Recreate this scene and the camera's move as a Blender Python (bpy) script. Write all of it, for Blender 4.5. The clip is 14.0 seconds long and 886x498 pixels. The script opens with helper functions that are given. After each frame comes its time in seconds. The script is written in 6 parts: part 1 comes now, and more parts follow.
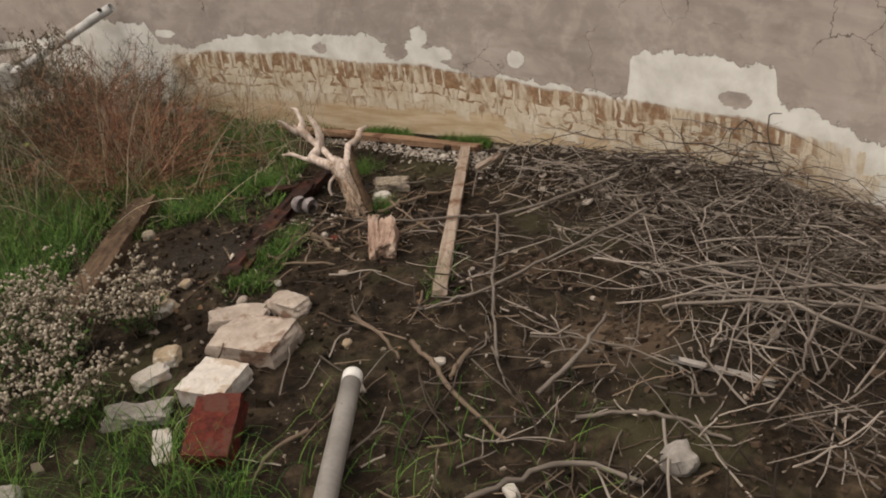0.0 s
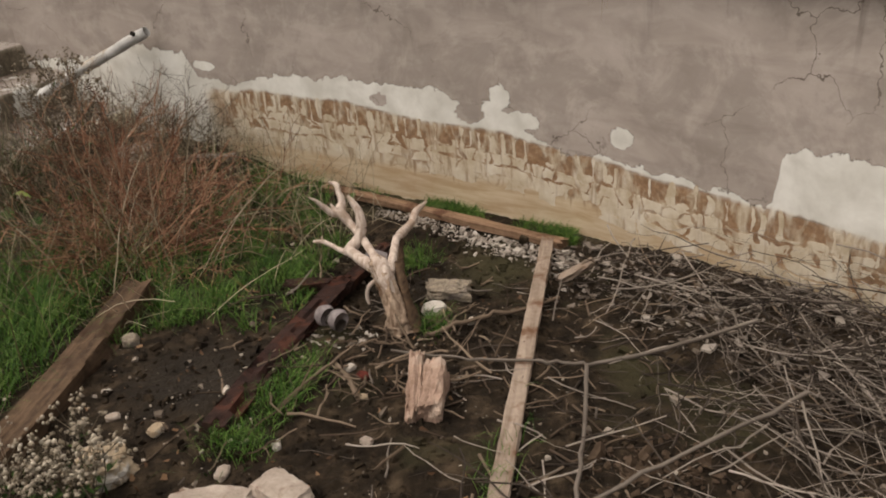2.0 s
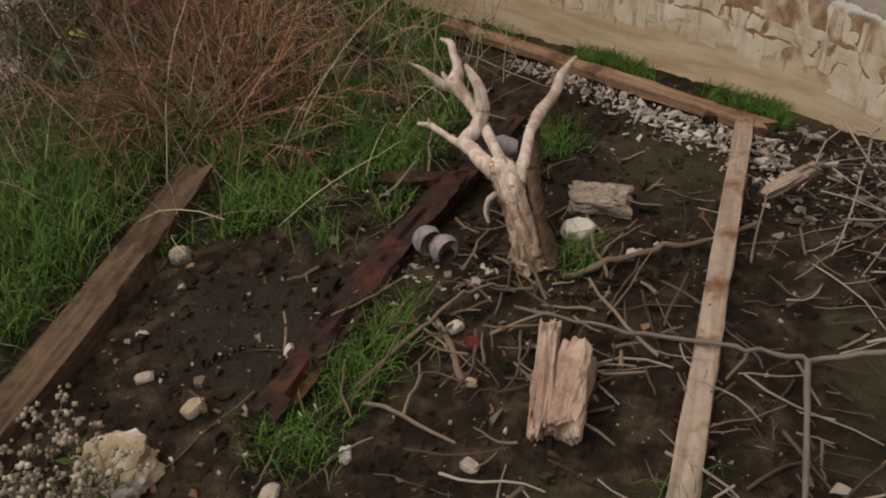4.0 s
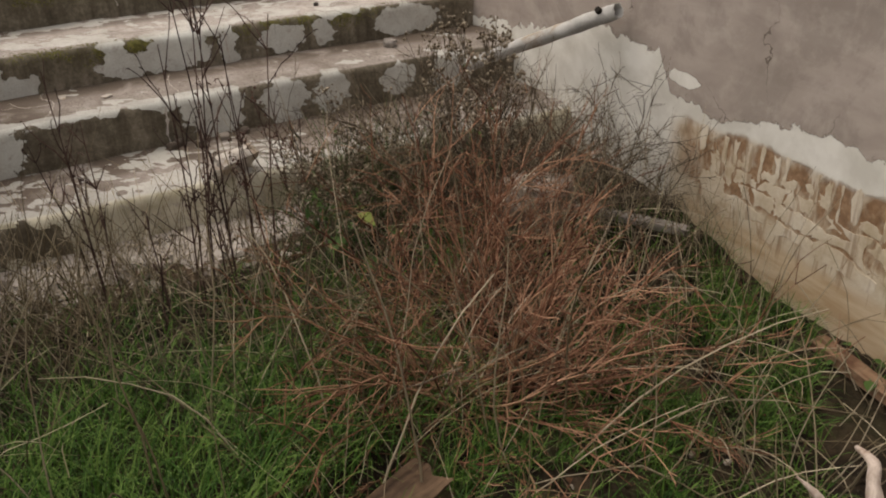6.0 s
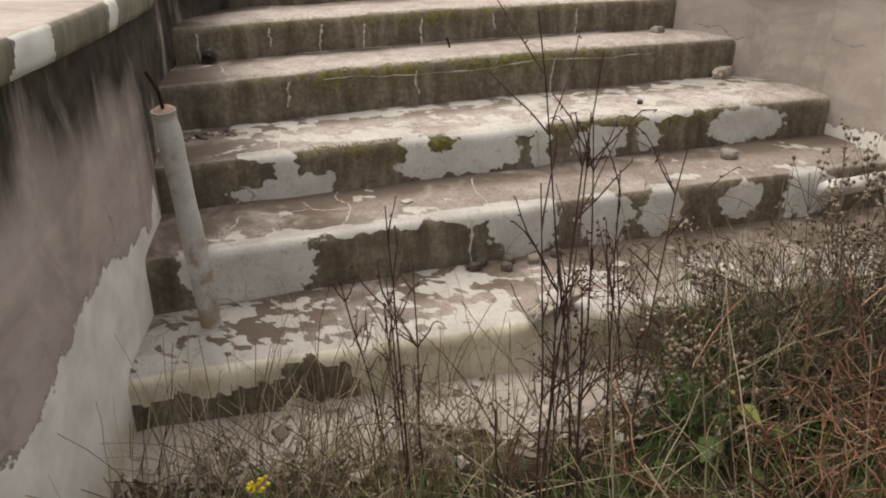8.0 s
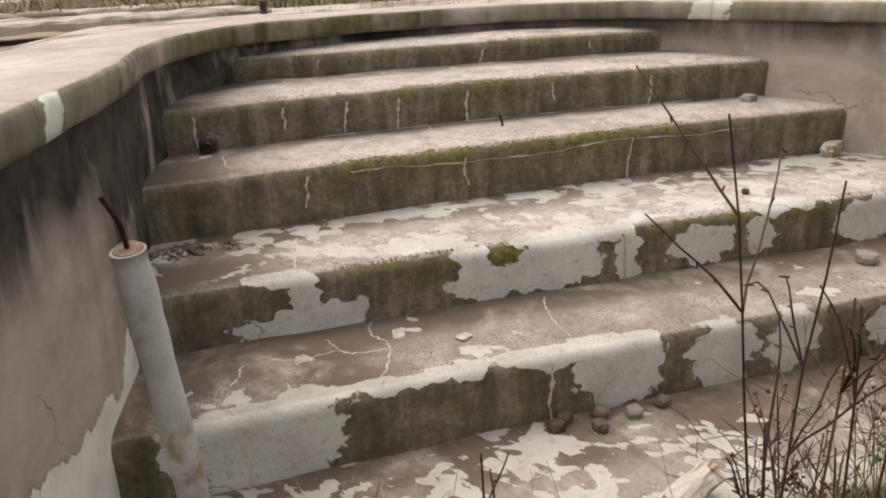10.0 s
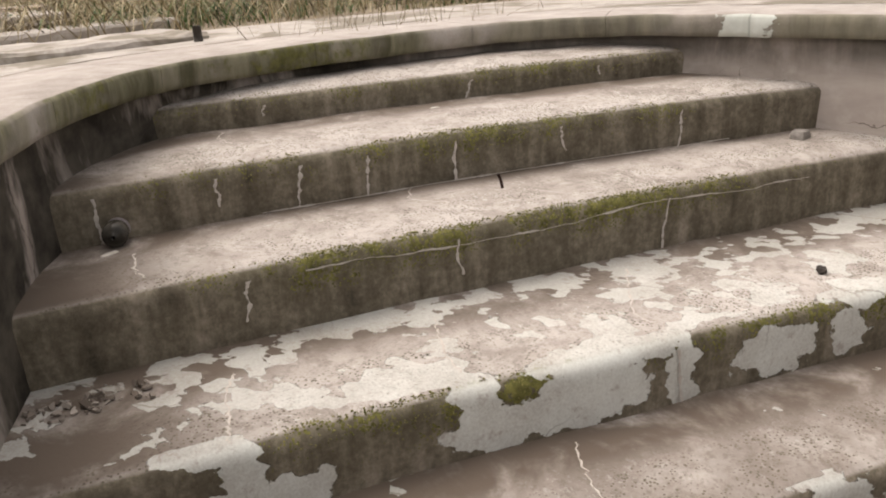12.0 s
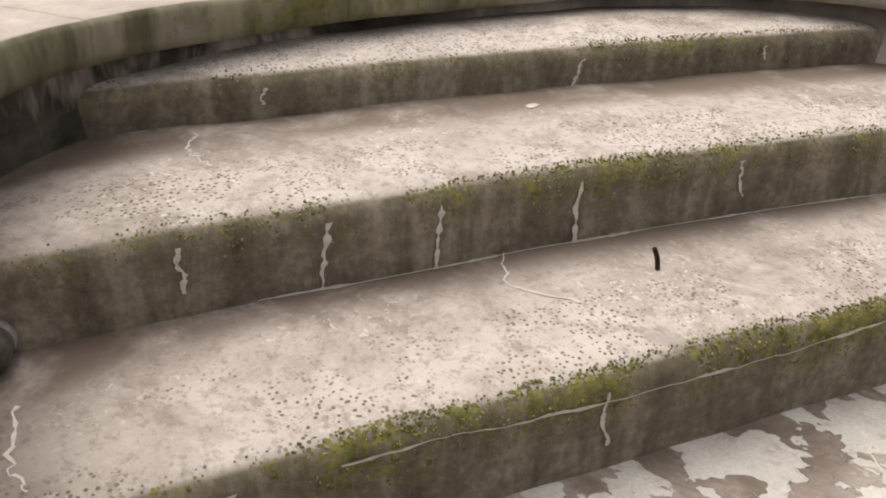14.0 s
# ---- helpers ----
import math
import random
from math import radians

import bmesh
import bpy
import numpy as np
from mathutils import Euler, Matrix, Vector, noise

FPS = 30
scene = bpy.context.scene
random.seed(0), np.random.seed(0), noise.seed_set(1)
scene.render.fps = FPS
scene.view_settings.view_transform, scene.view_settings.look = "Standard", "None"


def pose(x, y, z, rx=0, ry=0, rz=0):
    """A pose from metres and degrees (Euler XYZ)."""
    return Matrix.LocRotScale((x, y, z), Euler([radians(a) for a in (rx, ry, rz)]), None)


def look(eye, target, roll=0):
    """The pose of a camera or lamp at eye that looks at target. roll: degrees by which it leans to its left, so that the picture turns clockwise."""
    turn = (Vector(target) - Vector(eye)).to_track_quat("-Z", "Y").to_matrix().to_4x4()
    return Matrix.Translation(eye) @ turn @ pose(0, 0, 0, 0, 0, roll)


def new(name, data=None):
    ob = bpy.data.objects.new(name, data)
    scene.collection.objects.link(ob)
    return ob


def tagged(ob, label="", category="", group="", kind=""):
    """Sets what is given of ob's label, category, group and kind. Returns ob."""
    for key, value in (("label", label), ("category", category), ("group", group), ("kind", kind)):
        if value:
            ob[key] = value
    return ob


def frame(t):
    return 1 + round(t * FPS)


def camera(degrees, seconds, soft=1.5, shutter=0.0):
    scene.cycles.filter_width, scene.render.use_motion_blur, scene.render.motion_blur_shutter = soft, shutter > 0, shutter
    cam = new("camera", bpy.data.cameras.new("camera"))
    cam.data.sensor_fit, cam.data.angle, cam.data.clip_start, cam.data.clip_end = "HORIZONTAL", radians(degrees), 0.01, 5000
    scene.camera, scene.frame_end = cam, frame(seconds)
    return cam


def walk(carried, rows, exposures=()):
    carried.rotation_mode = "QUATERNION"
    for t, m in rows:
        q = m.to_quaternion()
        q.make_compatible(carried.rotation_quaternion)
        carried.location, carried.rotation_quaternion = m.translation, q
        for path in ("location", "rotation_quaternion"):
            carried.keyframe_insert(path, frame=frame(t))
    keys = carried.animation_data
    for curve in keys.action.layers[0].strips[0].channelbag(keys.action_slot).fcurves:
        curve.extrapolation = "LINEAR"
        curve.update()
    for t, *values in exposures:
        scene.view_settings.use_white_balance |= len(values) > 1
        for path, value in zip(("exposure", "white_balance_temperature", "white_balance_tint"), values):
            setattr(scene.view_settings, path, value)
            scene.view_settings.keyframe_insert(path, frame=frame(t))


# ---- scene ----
cam = camera(57.0, 14.0, soft=1.95, shutter=0.0)
PATH = [
    (0, (0.705, 0.104, 1.648), (0.327, 1.828, 0.707), -7.5),
    (0.5, (0.592, 0.322, 1.599), (0.077, 2.005, 0.649), -6.4),
    (1, (0.592, 0.722, 1.611), (0.063, 2.374, 0.616), -7.8),
    (1.5, (0.583, 0.934, 1.646), (0.024, 2.675, 0.833), -6.0),
    (2, (0.494, 1.155, 1.591), (-0.039, 2.865, 0.701), -4.9),
    (2.2, (0.431, 1.264, 1.592), (-0.123, 2.939, 0.649), -5.3),
    (4.3, (0.147, 2.129, 1.428), (-0.664, 3.431, 0.144), -9.5),
    (4.5, (0.101, 2.165, 1.429), (-0.725, 3.458, 0.147), -8.8),
    (5, (-0.089, 2.357, 1.405), (-1.0, 3.645, 0.176), -3.7),
    (5.5, (-0.291, 2.559, 1.411), (-1.352, 3.842, 0.302), -2.6),
    (6, (-0.494, 2.762, 1.385), (-1.853, 3.903, 0.463), -1.0),
    (6.5, (-0.676, 2.88, 1.401), (-2.244, 3.83, 0.601), 1.0),
    (7, (-0.985, 2.857, 1.367), (-2.601, 3.743, 0.589), 0.7),
    (7.5, (-1.238, 2.798, 1.374), (-2.863, 3.618, 0.544), -1.3),
    (8, (-1.375, 2.774, 1.38), (-3.043, 3.557, 0.604), -1.1),
    (8.2, (-1.481, 2.784, 1.411), (-3.154, 3.564, 0.642), -0.3),
    (8.5, (-1.573, 2.841, 1.339), (-3.28, 3.568, 0.592), -2.0),
    (9, (-1.74, 2.913, 1.376), (-3.482, 3.665, 0.745), -2.2),
    (11.5, (-2.64, 3.131, 1.34), (-4.321, 3.938, 0.616), -2.2),
    (12, (-2.782, 3.25, 1.438), (-4.471, 4.073, 0.753), -3.6),
    (12.5, (-2.927, 3.315, 1.413), (-4.583, 4.186, 0.707), -3.6),
    (13, (-3.325, 3.413, 1.418), (-4.802, 4.506, 0.628), -2.6),
    (13.5, (-3.56, 3.418, 1.498), (-5.021, 4.515, 0.685), 1.3),
    (14, (-3.798, 3.488, 1.453), (-5.379, 4.32, 0.555), 1.0),
]

EXPOSURES = [(0.0, 0.34, 7400, 13), (2.2, 0.34, 7400, 13), (4.5, 0.0, 7400, 13), (5.2, 0.0, 7400, 13), (6.5, 0.38, 7300, 13), (9.0, 0.62, 7200, 13), (11.5, 0.75, 7100, 13), (12.5, 0.70, 7100, 13), (13.0, 0.75, 7080, 13), (13.5, 0.76, 7050, 13), (14.0, 0.74, 7050, 13)]
walk(cam, [(t, look(eye, target, roll)) for t, eye, target, roll in PATH], EXPOSURES)

# ---- light: an overcast sky ----
SUN_UP, SUN_TURN = radians(68), radians(240)
world = bpy.data.worlds.new("overcast_sky")
scene.world = world
world.use_nodes = True
wt = world.node_tree
sky = wt.nodes.new("ShaderNodeTexSky")
sky.sky_type, sky.sun_disc = "NISHITA", False
sky.sun_elevation, sky.sun_rotation, sky.dust_density = SUN_UP, SUN_TURN, 4.0
grey = wt.nodes.new("ShaderNodeHueSaturation")
grey.inputs["Saturation"].default_value = 0.22
wt.links.new(sky.outputs[0], grey.inputs["Color"])
wt.links.new(grey.outputs[0], wt.nodes["Background"].inputs[0])
wt.nodes["Background"].inputs[1].default_value = 0.15
sun = new("sun", bpy.data.lights.new("sun", "SUN"))
sun.data.energy, sun.data.angle, sun.data.color = 0.8, radians(95), (1.0, 0.95, 0.88)
sun.matrix_world = look((0, 0, 10), Vector((0, 0, 10)) - Vector((math.sin(SUN_TURN) * math.cos(SUN_UP), math.cos(SUN_TURN) * math.cos(SUN_UP), math.sin(SUN_UP))))


# ---- materials ----
class Mix:
    """A small builder of node materials."""

    def __init__(self, name, roughness=0.85):
        self.mat = bpy.data.materials.new(name)
        self.mat.use_nodes = True
        self.t = self.mat.node_tree
        self.out = self.t.nodes["Principled BSDF"]
        self.out.inputs["Roughness"].default_value = roughness
        self.out.inputs["Specular IOR Level"].default_value = 0.25
        self.co = self.t.nodes.new("ShaderNodeTexCoord").outputs["Object"]
        self.uvs = self.t.nodes.new("ShaderNodeUVMap").outputs[0]

    def node(self, kind, **inputs):
        n = self.t.nodes.new(kind)
        for key, v in inputs.items():
            self.put(n.inputs[key.replace("_", " ")], v)
        return n

    def put(self, socket, v):
        if hasattr(v, "links"):
            self.t.links.new(v, socket)
        else:
            socket.default_value = v

    def noise(self, scale, detail=4, rough=0.55, warp=0.0, co=None):
        n = self.node("ShaderNodeTexNoise", Vector=co or self.co, Scale=scale, Detail=detail, Roughness=rough, Distortion=warp)
        return n.outputs[0]

    def stretch(self, scale, co=None):
        n = self.node("ShaderNodeMapping", Vector=co or self.co, Scale=scale)
        return n.outputs[0]

    def cells(self, scale, feature="F1", co=None, rand=1.0):
        n = self.node("ShaderNodeTexVoronoi", Vector=co or self.co, Scale=scale, Randomness=rand)
        n.feature = feature
        return n.outputs["Distance"]

    def attr(self, name):
        n = self.t.nodes.new("ShaderNodeAttribute")
        n.attribute_name = name
        return n.outputs["Fac"]

    def rand(self):
        return self.t.nodes.new("ShaderNodeObjectInfo").outputs["Random"]

    def island(self):
        return self.t.nodes.new("ShaderNodeNewGeometry").outputs["Random Per Island"]

    def math(self, op, a, b=0.5, c=0.5):
        n = self.t.nodes.new("ShaderNodeMath")
        n.operation = op
        for s, v in zip(n.inputs, (a, b, c)):
            self.put(s, v)
        return n.outputs[0]

    def step(self, v, lo, hi):
        n = self.node("ShaderNodeMapRange", Value=v)
        n.inputs[1].default_value, n.inputs[2].default_value = lo, hi
        n.interpolation_type = "SMOOTHSTEP"
        return n.outputs[0]

    def ramp(self, v, *stops):
        n = self.t.nodes.new("ShaderNodeValToRGB")
        els = n.color_ramp.elements
        while len(els) < len(stops):
            els.new(0.5)
        for e, (p, c) in zip(els, stops):
            e.position, e.color = p, (*c, 1)
        self.put(n.inputs[0], v)
        return n.outputs[0]

    def mix(self, f, a, b):
        n = self.t.nodes.new("ShaderNodeMix")
        n.data_type = "RGBA"
        self.put(n.inputs[0], f)
        for s, v in ((n.inputs[6], a), (n.inputs[7], b)):
            self.put(s, (*v, 1) if isinstance(v, tuple) else v)
        return n.outputs[2]

    def done(self, colour, height=None, depth=0.004, rough=None):
        self.out.inputs["Specular IOR Level"].default_value = 0.18
        self.put(self.out.inputs["Base Color"], colour)
        if height is not None:
            b = self.node("ShaderNodeBump", Height=height, Strength=0.8, Distance=depth)
            self.put(self.out.inputs["Normal"], b.outputs[0])
        if rough is not None:
            self.put(self.out.inputs["Roughness"], rough)
        return self.mat


def plain(name, dark, light, scale=14.0, fine=90.0, roughness=0.85, depth=0.003, spread=(0.3, 0.7), stain=None, vary=0.0):
    m = Mix(name, roughness)
    big, small = m.noise(scale), m.noise(fine, 3)
    v = m.math("ADD", m.math("MULTIPLY", big, 0.7), m.math("MULTIPLY", small, 0.3))
    if vary:
        v = m.math("ADD", v, m.math("MULTIPLY", m.math("SUBTRACT", m.rand(), 0.5), vary))
    c = m.ramp(v, (spread[0], dark), (spread[1], light))
    if stain:
        c = m.mix(m.step(m.noise(scale * 0.45, 5, 0.65, 0.4), 0.5, 0.62), c, stain)
    return m.done(c, v, depth)


def grained(name, dark, light, axis=(4, 60, 60), roughness=0.8, depth=0.003, stain=None):
    m = Mix(name, roughness)
    g = m.noise(1.0, 5, 0.6, 0.6, m.stretch(axis))
    v = m.math("ADD", m.math("MULTIPLY", g, 0.75), m.math("MULTIPLY", m.noise(40.0), 0.25))
    c = m.ramp(v, (0.32, dark), (0.66, light))
    if stain:
        c = m.mix(m.step(m.noise(7.0, 4), 0.52, 0.66), c, stain)
    return m.done(c, g, depth)


def leafy(name, a, b, c, roughness=0.6):
    m = Mix(name, roughness)
    v = m.math("ADD", m.math("MULTIPLY", m.island(), 0.7), m.math("MULTIPLY", m.noise(3.0), 0.4))
    return m.done(m.ramp(v, (0.15, a), (0.5, b), (0.95, c)))


def soil_material():
    m = Mix("damp_soil", 0.9)
    big, mid, fine = m.noise(1.6, 5), m.noise(11.0, 6, 0.65), m.noise(85.0, 4, 0.7)
    c = m.ramp(mid, (0.3, (0.006, 0.004, 0.0025)), (0.5, (0.022, 0.015, 0.009)), (0.70, (0.080, 0.057, 0.036)))
    c = m.mix(m.step(big, 0.52, 0.66), c, m.mix(mid, (0.024, 0.022, 0.010), (0.070, 0.060, 0.032)))
    c = m.mix(m.step(m.attr("wet"), 0.35, 0.75), c, m.mix(m.math("MULTIPLY", mid, fine), (0.007, 0.0048, 0.003), (0.055, 0.039, 0.023)))
    c = m.mix(m.step(m.attr("clay"), 0.4, 0.8), c, m.mix(mid, (0.05, 0.034, 0.022), (0.14, 0.098, 0.066)))
    c = m.mix(m.math("MULTIPLY", m.step(m.cells(38.0), 0.16, 0.08), m.step(m.noise(5.0), 0.5, 0.6)), c, (0.26, 0.23, 0.19))
    h = m.math("ADD", mid, m.math("MULTIPLY", fine, 0.45))
    return m.done(c, h, 0.03, m.step(m.attr("wet"), 1.6, 0.2))


def concrete_colour(m, tone=1.0):
    big, mid, fine = m.noise(2.3, 5, 0.6), m.noise(13.0, 6, 0.65), m.noise(150.0, 3, 0.7)
    v = m.math("ADD", m.math("MULTIPLY", big, 0.45), m.math("ADD", m.math("MULTIPLY", mid, 0.35), m.math("MULTIPLY", fine, 0.2)))
    a, b, d = [tuple(x * tone for x in q) for q in ((0.25, 0.213, 0.187), (0.39, 0.345, 0.312), (0.51, 0.464, 0.428))]
    return m.ramp(v, (0.34, a), (0.5, b), (0.64, d)), v, mid, fine


def wall_material():
    """Grey plaster over cracked cream paint, with a rusty band near the floor."""
    m = Mix("peeling_pool_wall", 0.88)
    uv = m.uvs
    big, mid = m.noise(1.3, 5, 0.6, 0.3, uv), m.noise(9.0, 6, 0.65, 0.2, uv)
    fine = m.noise(70.0, 4, 0.7, 0, uv)
    swipe = m.noise(1.0, 4, 0.6, 1.2, m.stretch((2.2, 7.0, 1), uv))
    v = m.math("ADD", m.math("MULTIPLY", big, 0.5), m.math("MULTIPLY", swipe, 0.5))
    plaster = m.ramp(v, (0.32, (0.30, 0.255, 0.225)), (0.5, (0.41, 0.355, 0.317)), (0.68, (0.50, 0.442, 0.400)))
    patchy = m.step(m.noise(2.6, 6, 0.7, 0.5, uv), 0.47, 0.60)
    plaster = m.mix(m.math("MULTIPLY", patchy, 0.42), plaster, (0.235, 0.200, 0.174))
    plaster = m.mix(m.math("MULTIPLY", m.step(mid, 0.50, 0.68), 0.30), plaster, (0.55, 0.495, 0.450))
    bent = m.node("ShaderNodeVectorMath")
    bent.operation = "ADD"
    m.put(bent.inputs[0], uv)
    shift = m.node("ShaderNodeVectorMath")
    shift.operation = "MULTIPLY"
    shift.inputs[1].default_value = (0.22, 0.22, 0.22)
    m.put(shift.inputs[0], m.node("ShaderNodeTexNoise", Vector=uv, Scale=5.0, Detail=4.0, Roughness=0.6).outputs[1])
    m.put(bent.inputs[1], shift.outputs[0])
    small = m.node("ShaderNodeVectorMath")
    small.operation = "MULTIPLY"
    small.inputs[1].default_value = (0.05, 0.05, 0.05)
    m.put(small.inputs[0], m.node("ShaderNodeTexNoise", Vector=uv, Scale=16.0, Detail=4.0, Roughness=0.6).outputs[1])
    shaken = m.node("ShaderNodeVectorMath")
    shaken.operation = "ADD"
    m.put(shaken.inputs[0], uv)
    m.put(shaken.inputs[1], small.outputs[0])
    drip = m.step(m.noise(1.0, 4, 0.6, 0.4, m.stretch((9, 0.9, 1), uv)), 0.56, 0.72)
    plaster = m.mix(m.math("MULTIPLY", drip, m.attr("streak")), plaster, (0.105, 0.088, 0.074))
    crack = m.step(m.cells(2.0, "DISTANCE_TO_EDGE", bent.outputs[0]), 0.006, 0.001)
    plaster = m.mix(m.math("MULTIPLY", crack, m.step(m.noise(1.7, 2, 0.5, 0, uv), 0.5, 0.6)), plaster, (0.15, 0.125, 0.105))
    # dark stain mixed with painted shade, for the corners and under the coping
    grime_shade = m.math("MINIMUM", m.math("MULTIPLY", m.attr("grime_shade"), m.step(m.noise(1.0, 5, 0.65, 0.5, m.stretch((4.0, 1.3, 1), uv)), 0.28, 0.58)), 1.0)
    plaster = m.mix(grime_shade, plaster, m.ramp(mid, (0.35, (0.026, 0.022, 0.017)), (0.65, (0.085, 0.073, 0.058))))
    # paint
    chalk = m.ramp(m.noise(6.0, 5, 0.6, 0.2, uv), (0.36, (0.63, 0.615, 0.56)), (0.62, (0.80, 0.79, 0.74)))
    cream = m.ramp(m.noise(7.0, 5, 0.65, 0.3, uv), (0.34, (0.48, 0.39, 0.275)), (0.5, (0.59, 0.51, 0.39)), (0.68, (0.69, 0.63, 0.53)))
    paint = m.mix(m.step(m.attr("cream"), 0.25, 0.75), chalk, cream)
    ochre = m.ramp(m.noise(3.0, 4, 0.6, 0.4, m.stretch((1.0, 7.0, 1), uv)), (0.38, (0.45, 0.31, 0.18)), (0.62, (0.61, 0.49, 0.34)))
    paint = m.mix(m.math("MULTIPLY", m.step(m.attr("foot"), 0.3, 0.9), 0.85), paint, ochre)
    # rust: blotches at the top of the band, cracks between plates, runs below
    plate = m.cells(1.0, "DISTANCE_TO_EDGE", m.stretch((9.0, 11.0, 1), shaken.outputs[0]), 0.75)
    wide = m.noise(2.6, 3, 0.5, 0, uv)
    joint = m.step(m.math("SUBTRACT", plate, m.math("MULTIPLY", m.math("SUBTRACT", wide, 0.52), 0.28)), 0.030, 0.0)
    rustc = m.ramp(m.noise(24.0, 5, 0.7, 0, uv), (0.3, (0.135, 0.066, 0.033)), (0.5, (0.255, 0.138, 0.070)), (0.72, (0.43, 0.285, 0.175)))
    bed = m.math("MULTIPLY", m.attr("bed"), m.step(m.math("ADD", m.noise(1.0, 4, 0.6, 0.4, m.stretch((14.0, 6.0, 1), uv)), m.math("MULTIPLY", m.attr("bed"), 0.17)), 0.50, 0.72))
    run = m.step(m.math("ADD", m.noise(1.0, 3, 0.6, 0.2, m.stretch((24.0, 1.6, 1), uv)), m.math("MULTIPLY", m.attr("runs"), 0.16)), 0.66, 0.80)
    rust = m.math("MAXIMUM", m.math("MULTIPLY", joint, m.math("MULTIPLY", m.step(m.attr("rust"), 0.25, 0.6), 0.6)), m.math("MAXIMUM", m.math("MULTIPLY", bed, m.attr("blot")), m.math("MULTIPLY", run, m.math("MULTIPLY", m.attr("runs"), 0.8))))
    paint = m.mix(m.math("MULTIPLY", rust, 0.9), paint, rustc)
    edge = m.math("ADD", m.attr("paint"), m.math("MULTIPLY", m.math("SUBTRACT", m.noise(20.0, 6, 0.7, 0, uv), 0.5), 0.95))
    has = m.step(edge, 0.49, 0.52)
    c = m.mix(has, plaster, paint)
    rim = m.math("MULTIPLY", m.step(edge, 0.44, 0.49), m.step(edge, 0.50, 0.49))
    c = m.mix(m.math("MULTIPLY", rim, 0.55), c, (0.11, 0.09, 0.075))
    h = m.math("ADD", m.math("MULTIPLY", has, 0.8), m.math("ADD", m.math("MULTIPLY", mid, 0.35), m.math("MULTIPLY", fine, 0.12)))
    h = m.math("SUBTRACT", h, m.math("MULTIPLY", rust, 0.5))
    return m.done(c, h, 0.006)


def stair_material():
    """Worn concrete with algae on the risers, moss under the noses and rests of pool paint."""
    m = Mix("worn_step_concrete", 0.85)
    c, v, mid, fine = concrete_colour(m)
    lime = m.math("MULTIPLY", m.step(m.attr("pits"), 0.0, 1.0), m.step(m.noise(10.0, 6, 0.7), 0.36, 0.62))
    c = m.mix(m.math("MULTIPLY", lime, 0.5), c, (0.55, 0.505, 0.470))
    c = m.mix(m.math("MULTIPLY", m.step(m.noise(48.0, 5, 0.75), 0.50, 0.64), 0.55), c, (0.20, 0.172, 0.148))
    c = m.mix(m.math("MULTIPLY", m.step(m.noise(5.5, 6, 0.72, 0.6), 0.50, 0.66), 0.55), c, (0.205, 0.170, 0.145))
    crust = m.math("MULTIPLY", m.step(m.noise(75.0, 4, 0.7, 0.4), 0.57, 0.64), m.step(m.noise(3.5, 4, 0.6), 0.45, 0.58))
    c = m.mix(m.math("MULTIPLY", crust, 0.6), c, (0.62, 0.60, 0.56))
    dots = m.math("MULTIPLY", m.step(m.math("SUBTRACT", m.cells(105.0), m.math("MULTIPLY", m.noise(30.0, 2), 0.35)), 0.16, 0.06), m.step(m.noise(7.0, 3), 0.36, 0.54))
    c = m.mix(m.math("MULTIPLY", dots, m.step(m.attr("pits"), 0.1, 0.6)), c, (0.13, 0.115, 0.085))
    # shade painted into the treads, broken up by noise
    c = m.mix(m.math("MULTIPLY", m.step(m.attr("tread_shade"), 0.1, 0.9), m.step(m.noise(4.0, 5, 0.65, 0.3), 0.24, 0.54)), c, (0.125, 0.098, 0.078))
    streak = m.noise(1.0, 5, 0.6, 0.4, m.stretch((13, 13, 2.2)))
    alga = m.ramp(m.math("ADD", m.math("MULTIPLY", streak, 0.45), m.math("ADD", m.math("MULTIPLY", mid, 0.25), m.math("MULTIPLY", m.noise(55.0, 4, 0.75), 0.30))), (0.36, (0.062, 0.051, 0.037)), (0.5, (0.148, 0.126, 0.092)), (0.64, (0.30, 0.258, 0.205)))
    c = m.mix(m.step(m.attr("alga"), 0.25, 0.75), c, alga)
    clump = m.math("MULTIPLY", m.attr("moss"), m.step(m.noise(9.0, 5, 0.7), 0.36, 0.60))
    tuft = m.math("SUBTRACT", m.math("MULTIPLY", clump, 1.08), m.cells(125.0))
    moss = m.ramp(m.noise(45.0, 3), (0.3, (0.062, 0.062, 0.016)), (0.7, (0.215, 0.200, 0.060)))
    c = m.mix(m.math("MULTIPLY", m.step(m.attr("moss"), 0.15, 0.8), 0.2), c, (0.085, 0.080, 0.030))
    c = m.mix(m.math("MULTIPLY", m.step(tuft, 0.02, 0.12), 0.95), c, moss)
    edge = m.math("ADD", m.attr("paint"), m.math("MULTIPLY", m.math("SUBTRACT", m.noise(22.0, 5, 0.65), 0.5), 0.5))
    has = m.step(edge, 0.49, 0.515)
    chalk = m.ramp(m.math("ADD", m.math("MULTIPLY", m.noise(5.0, 5, 0.65), 0.6), m.math("MULTIPLY", fine, 0.4)), (0.34, (0.42, 0.40, 0.36)), (0.52, (0.58, 0.58, 0.54)), (0.68, (0.69, 0.70, 0.66)))
    chalk = m.mix(m.step(m.attr("cream"), 0.3, 0.9), chalk, m.ramp(m.noise(9.0, 5), (0.35, (0.44, 0.40, 0.285)), (0.62, (0.66, 0.625, 0.51))))
    bent = m.node("ShaderNodeVectorMath")
    bent.operation = "ADD"
    m.put(bent.inputs[0], m.co)
    shift = m.node("ShaderNodeVectorMath")
    shift.operation = "MULTIPLY"
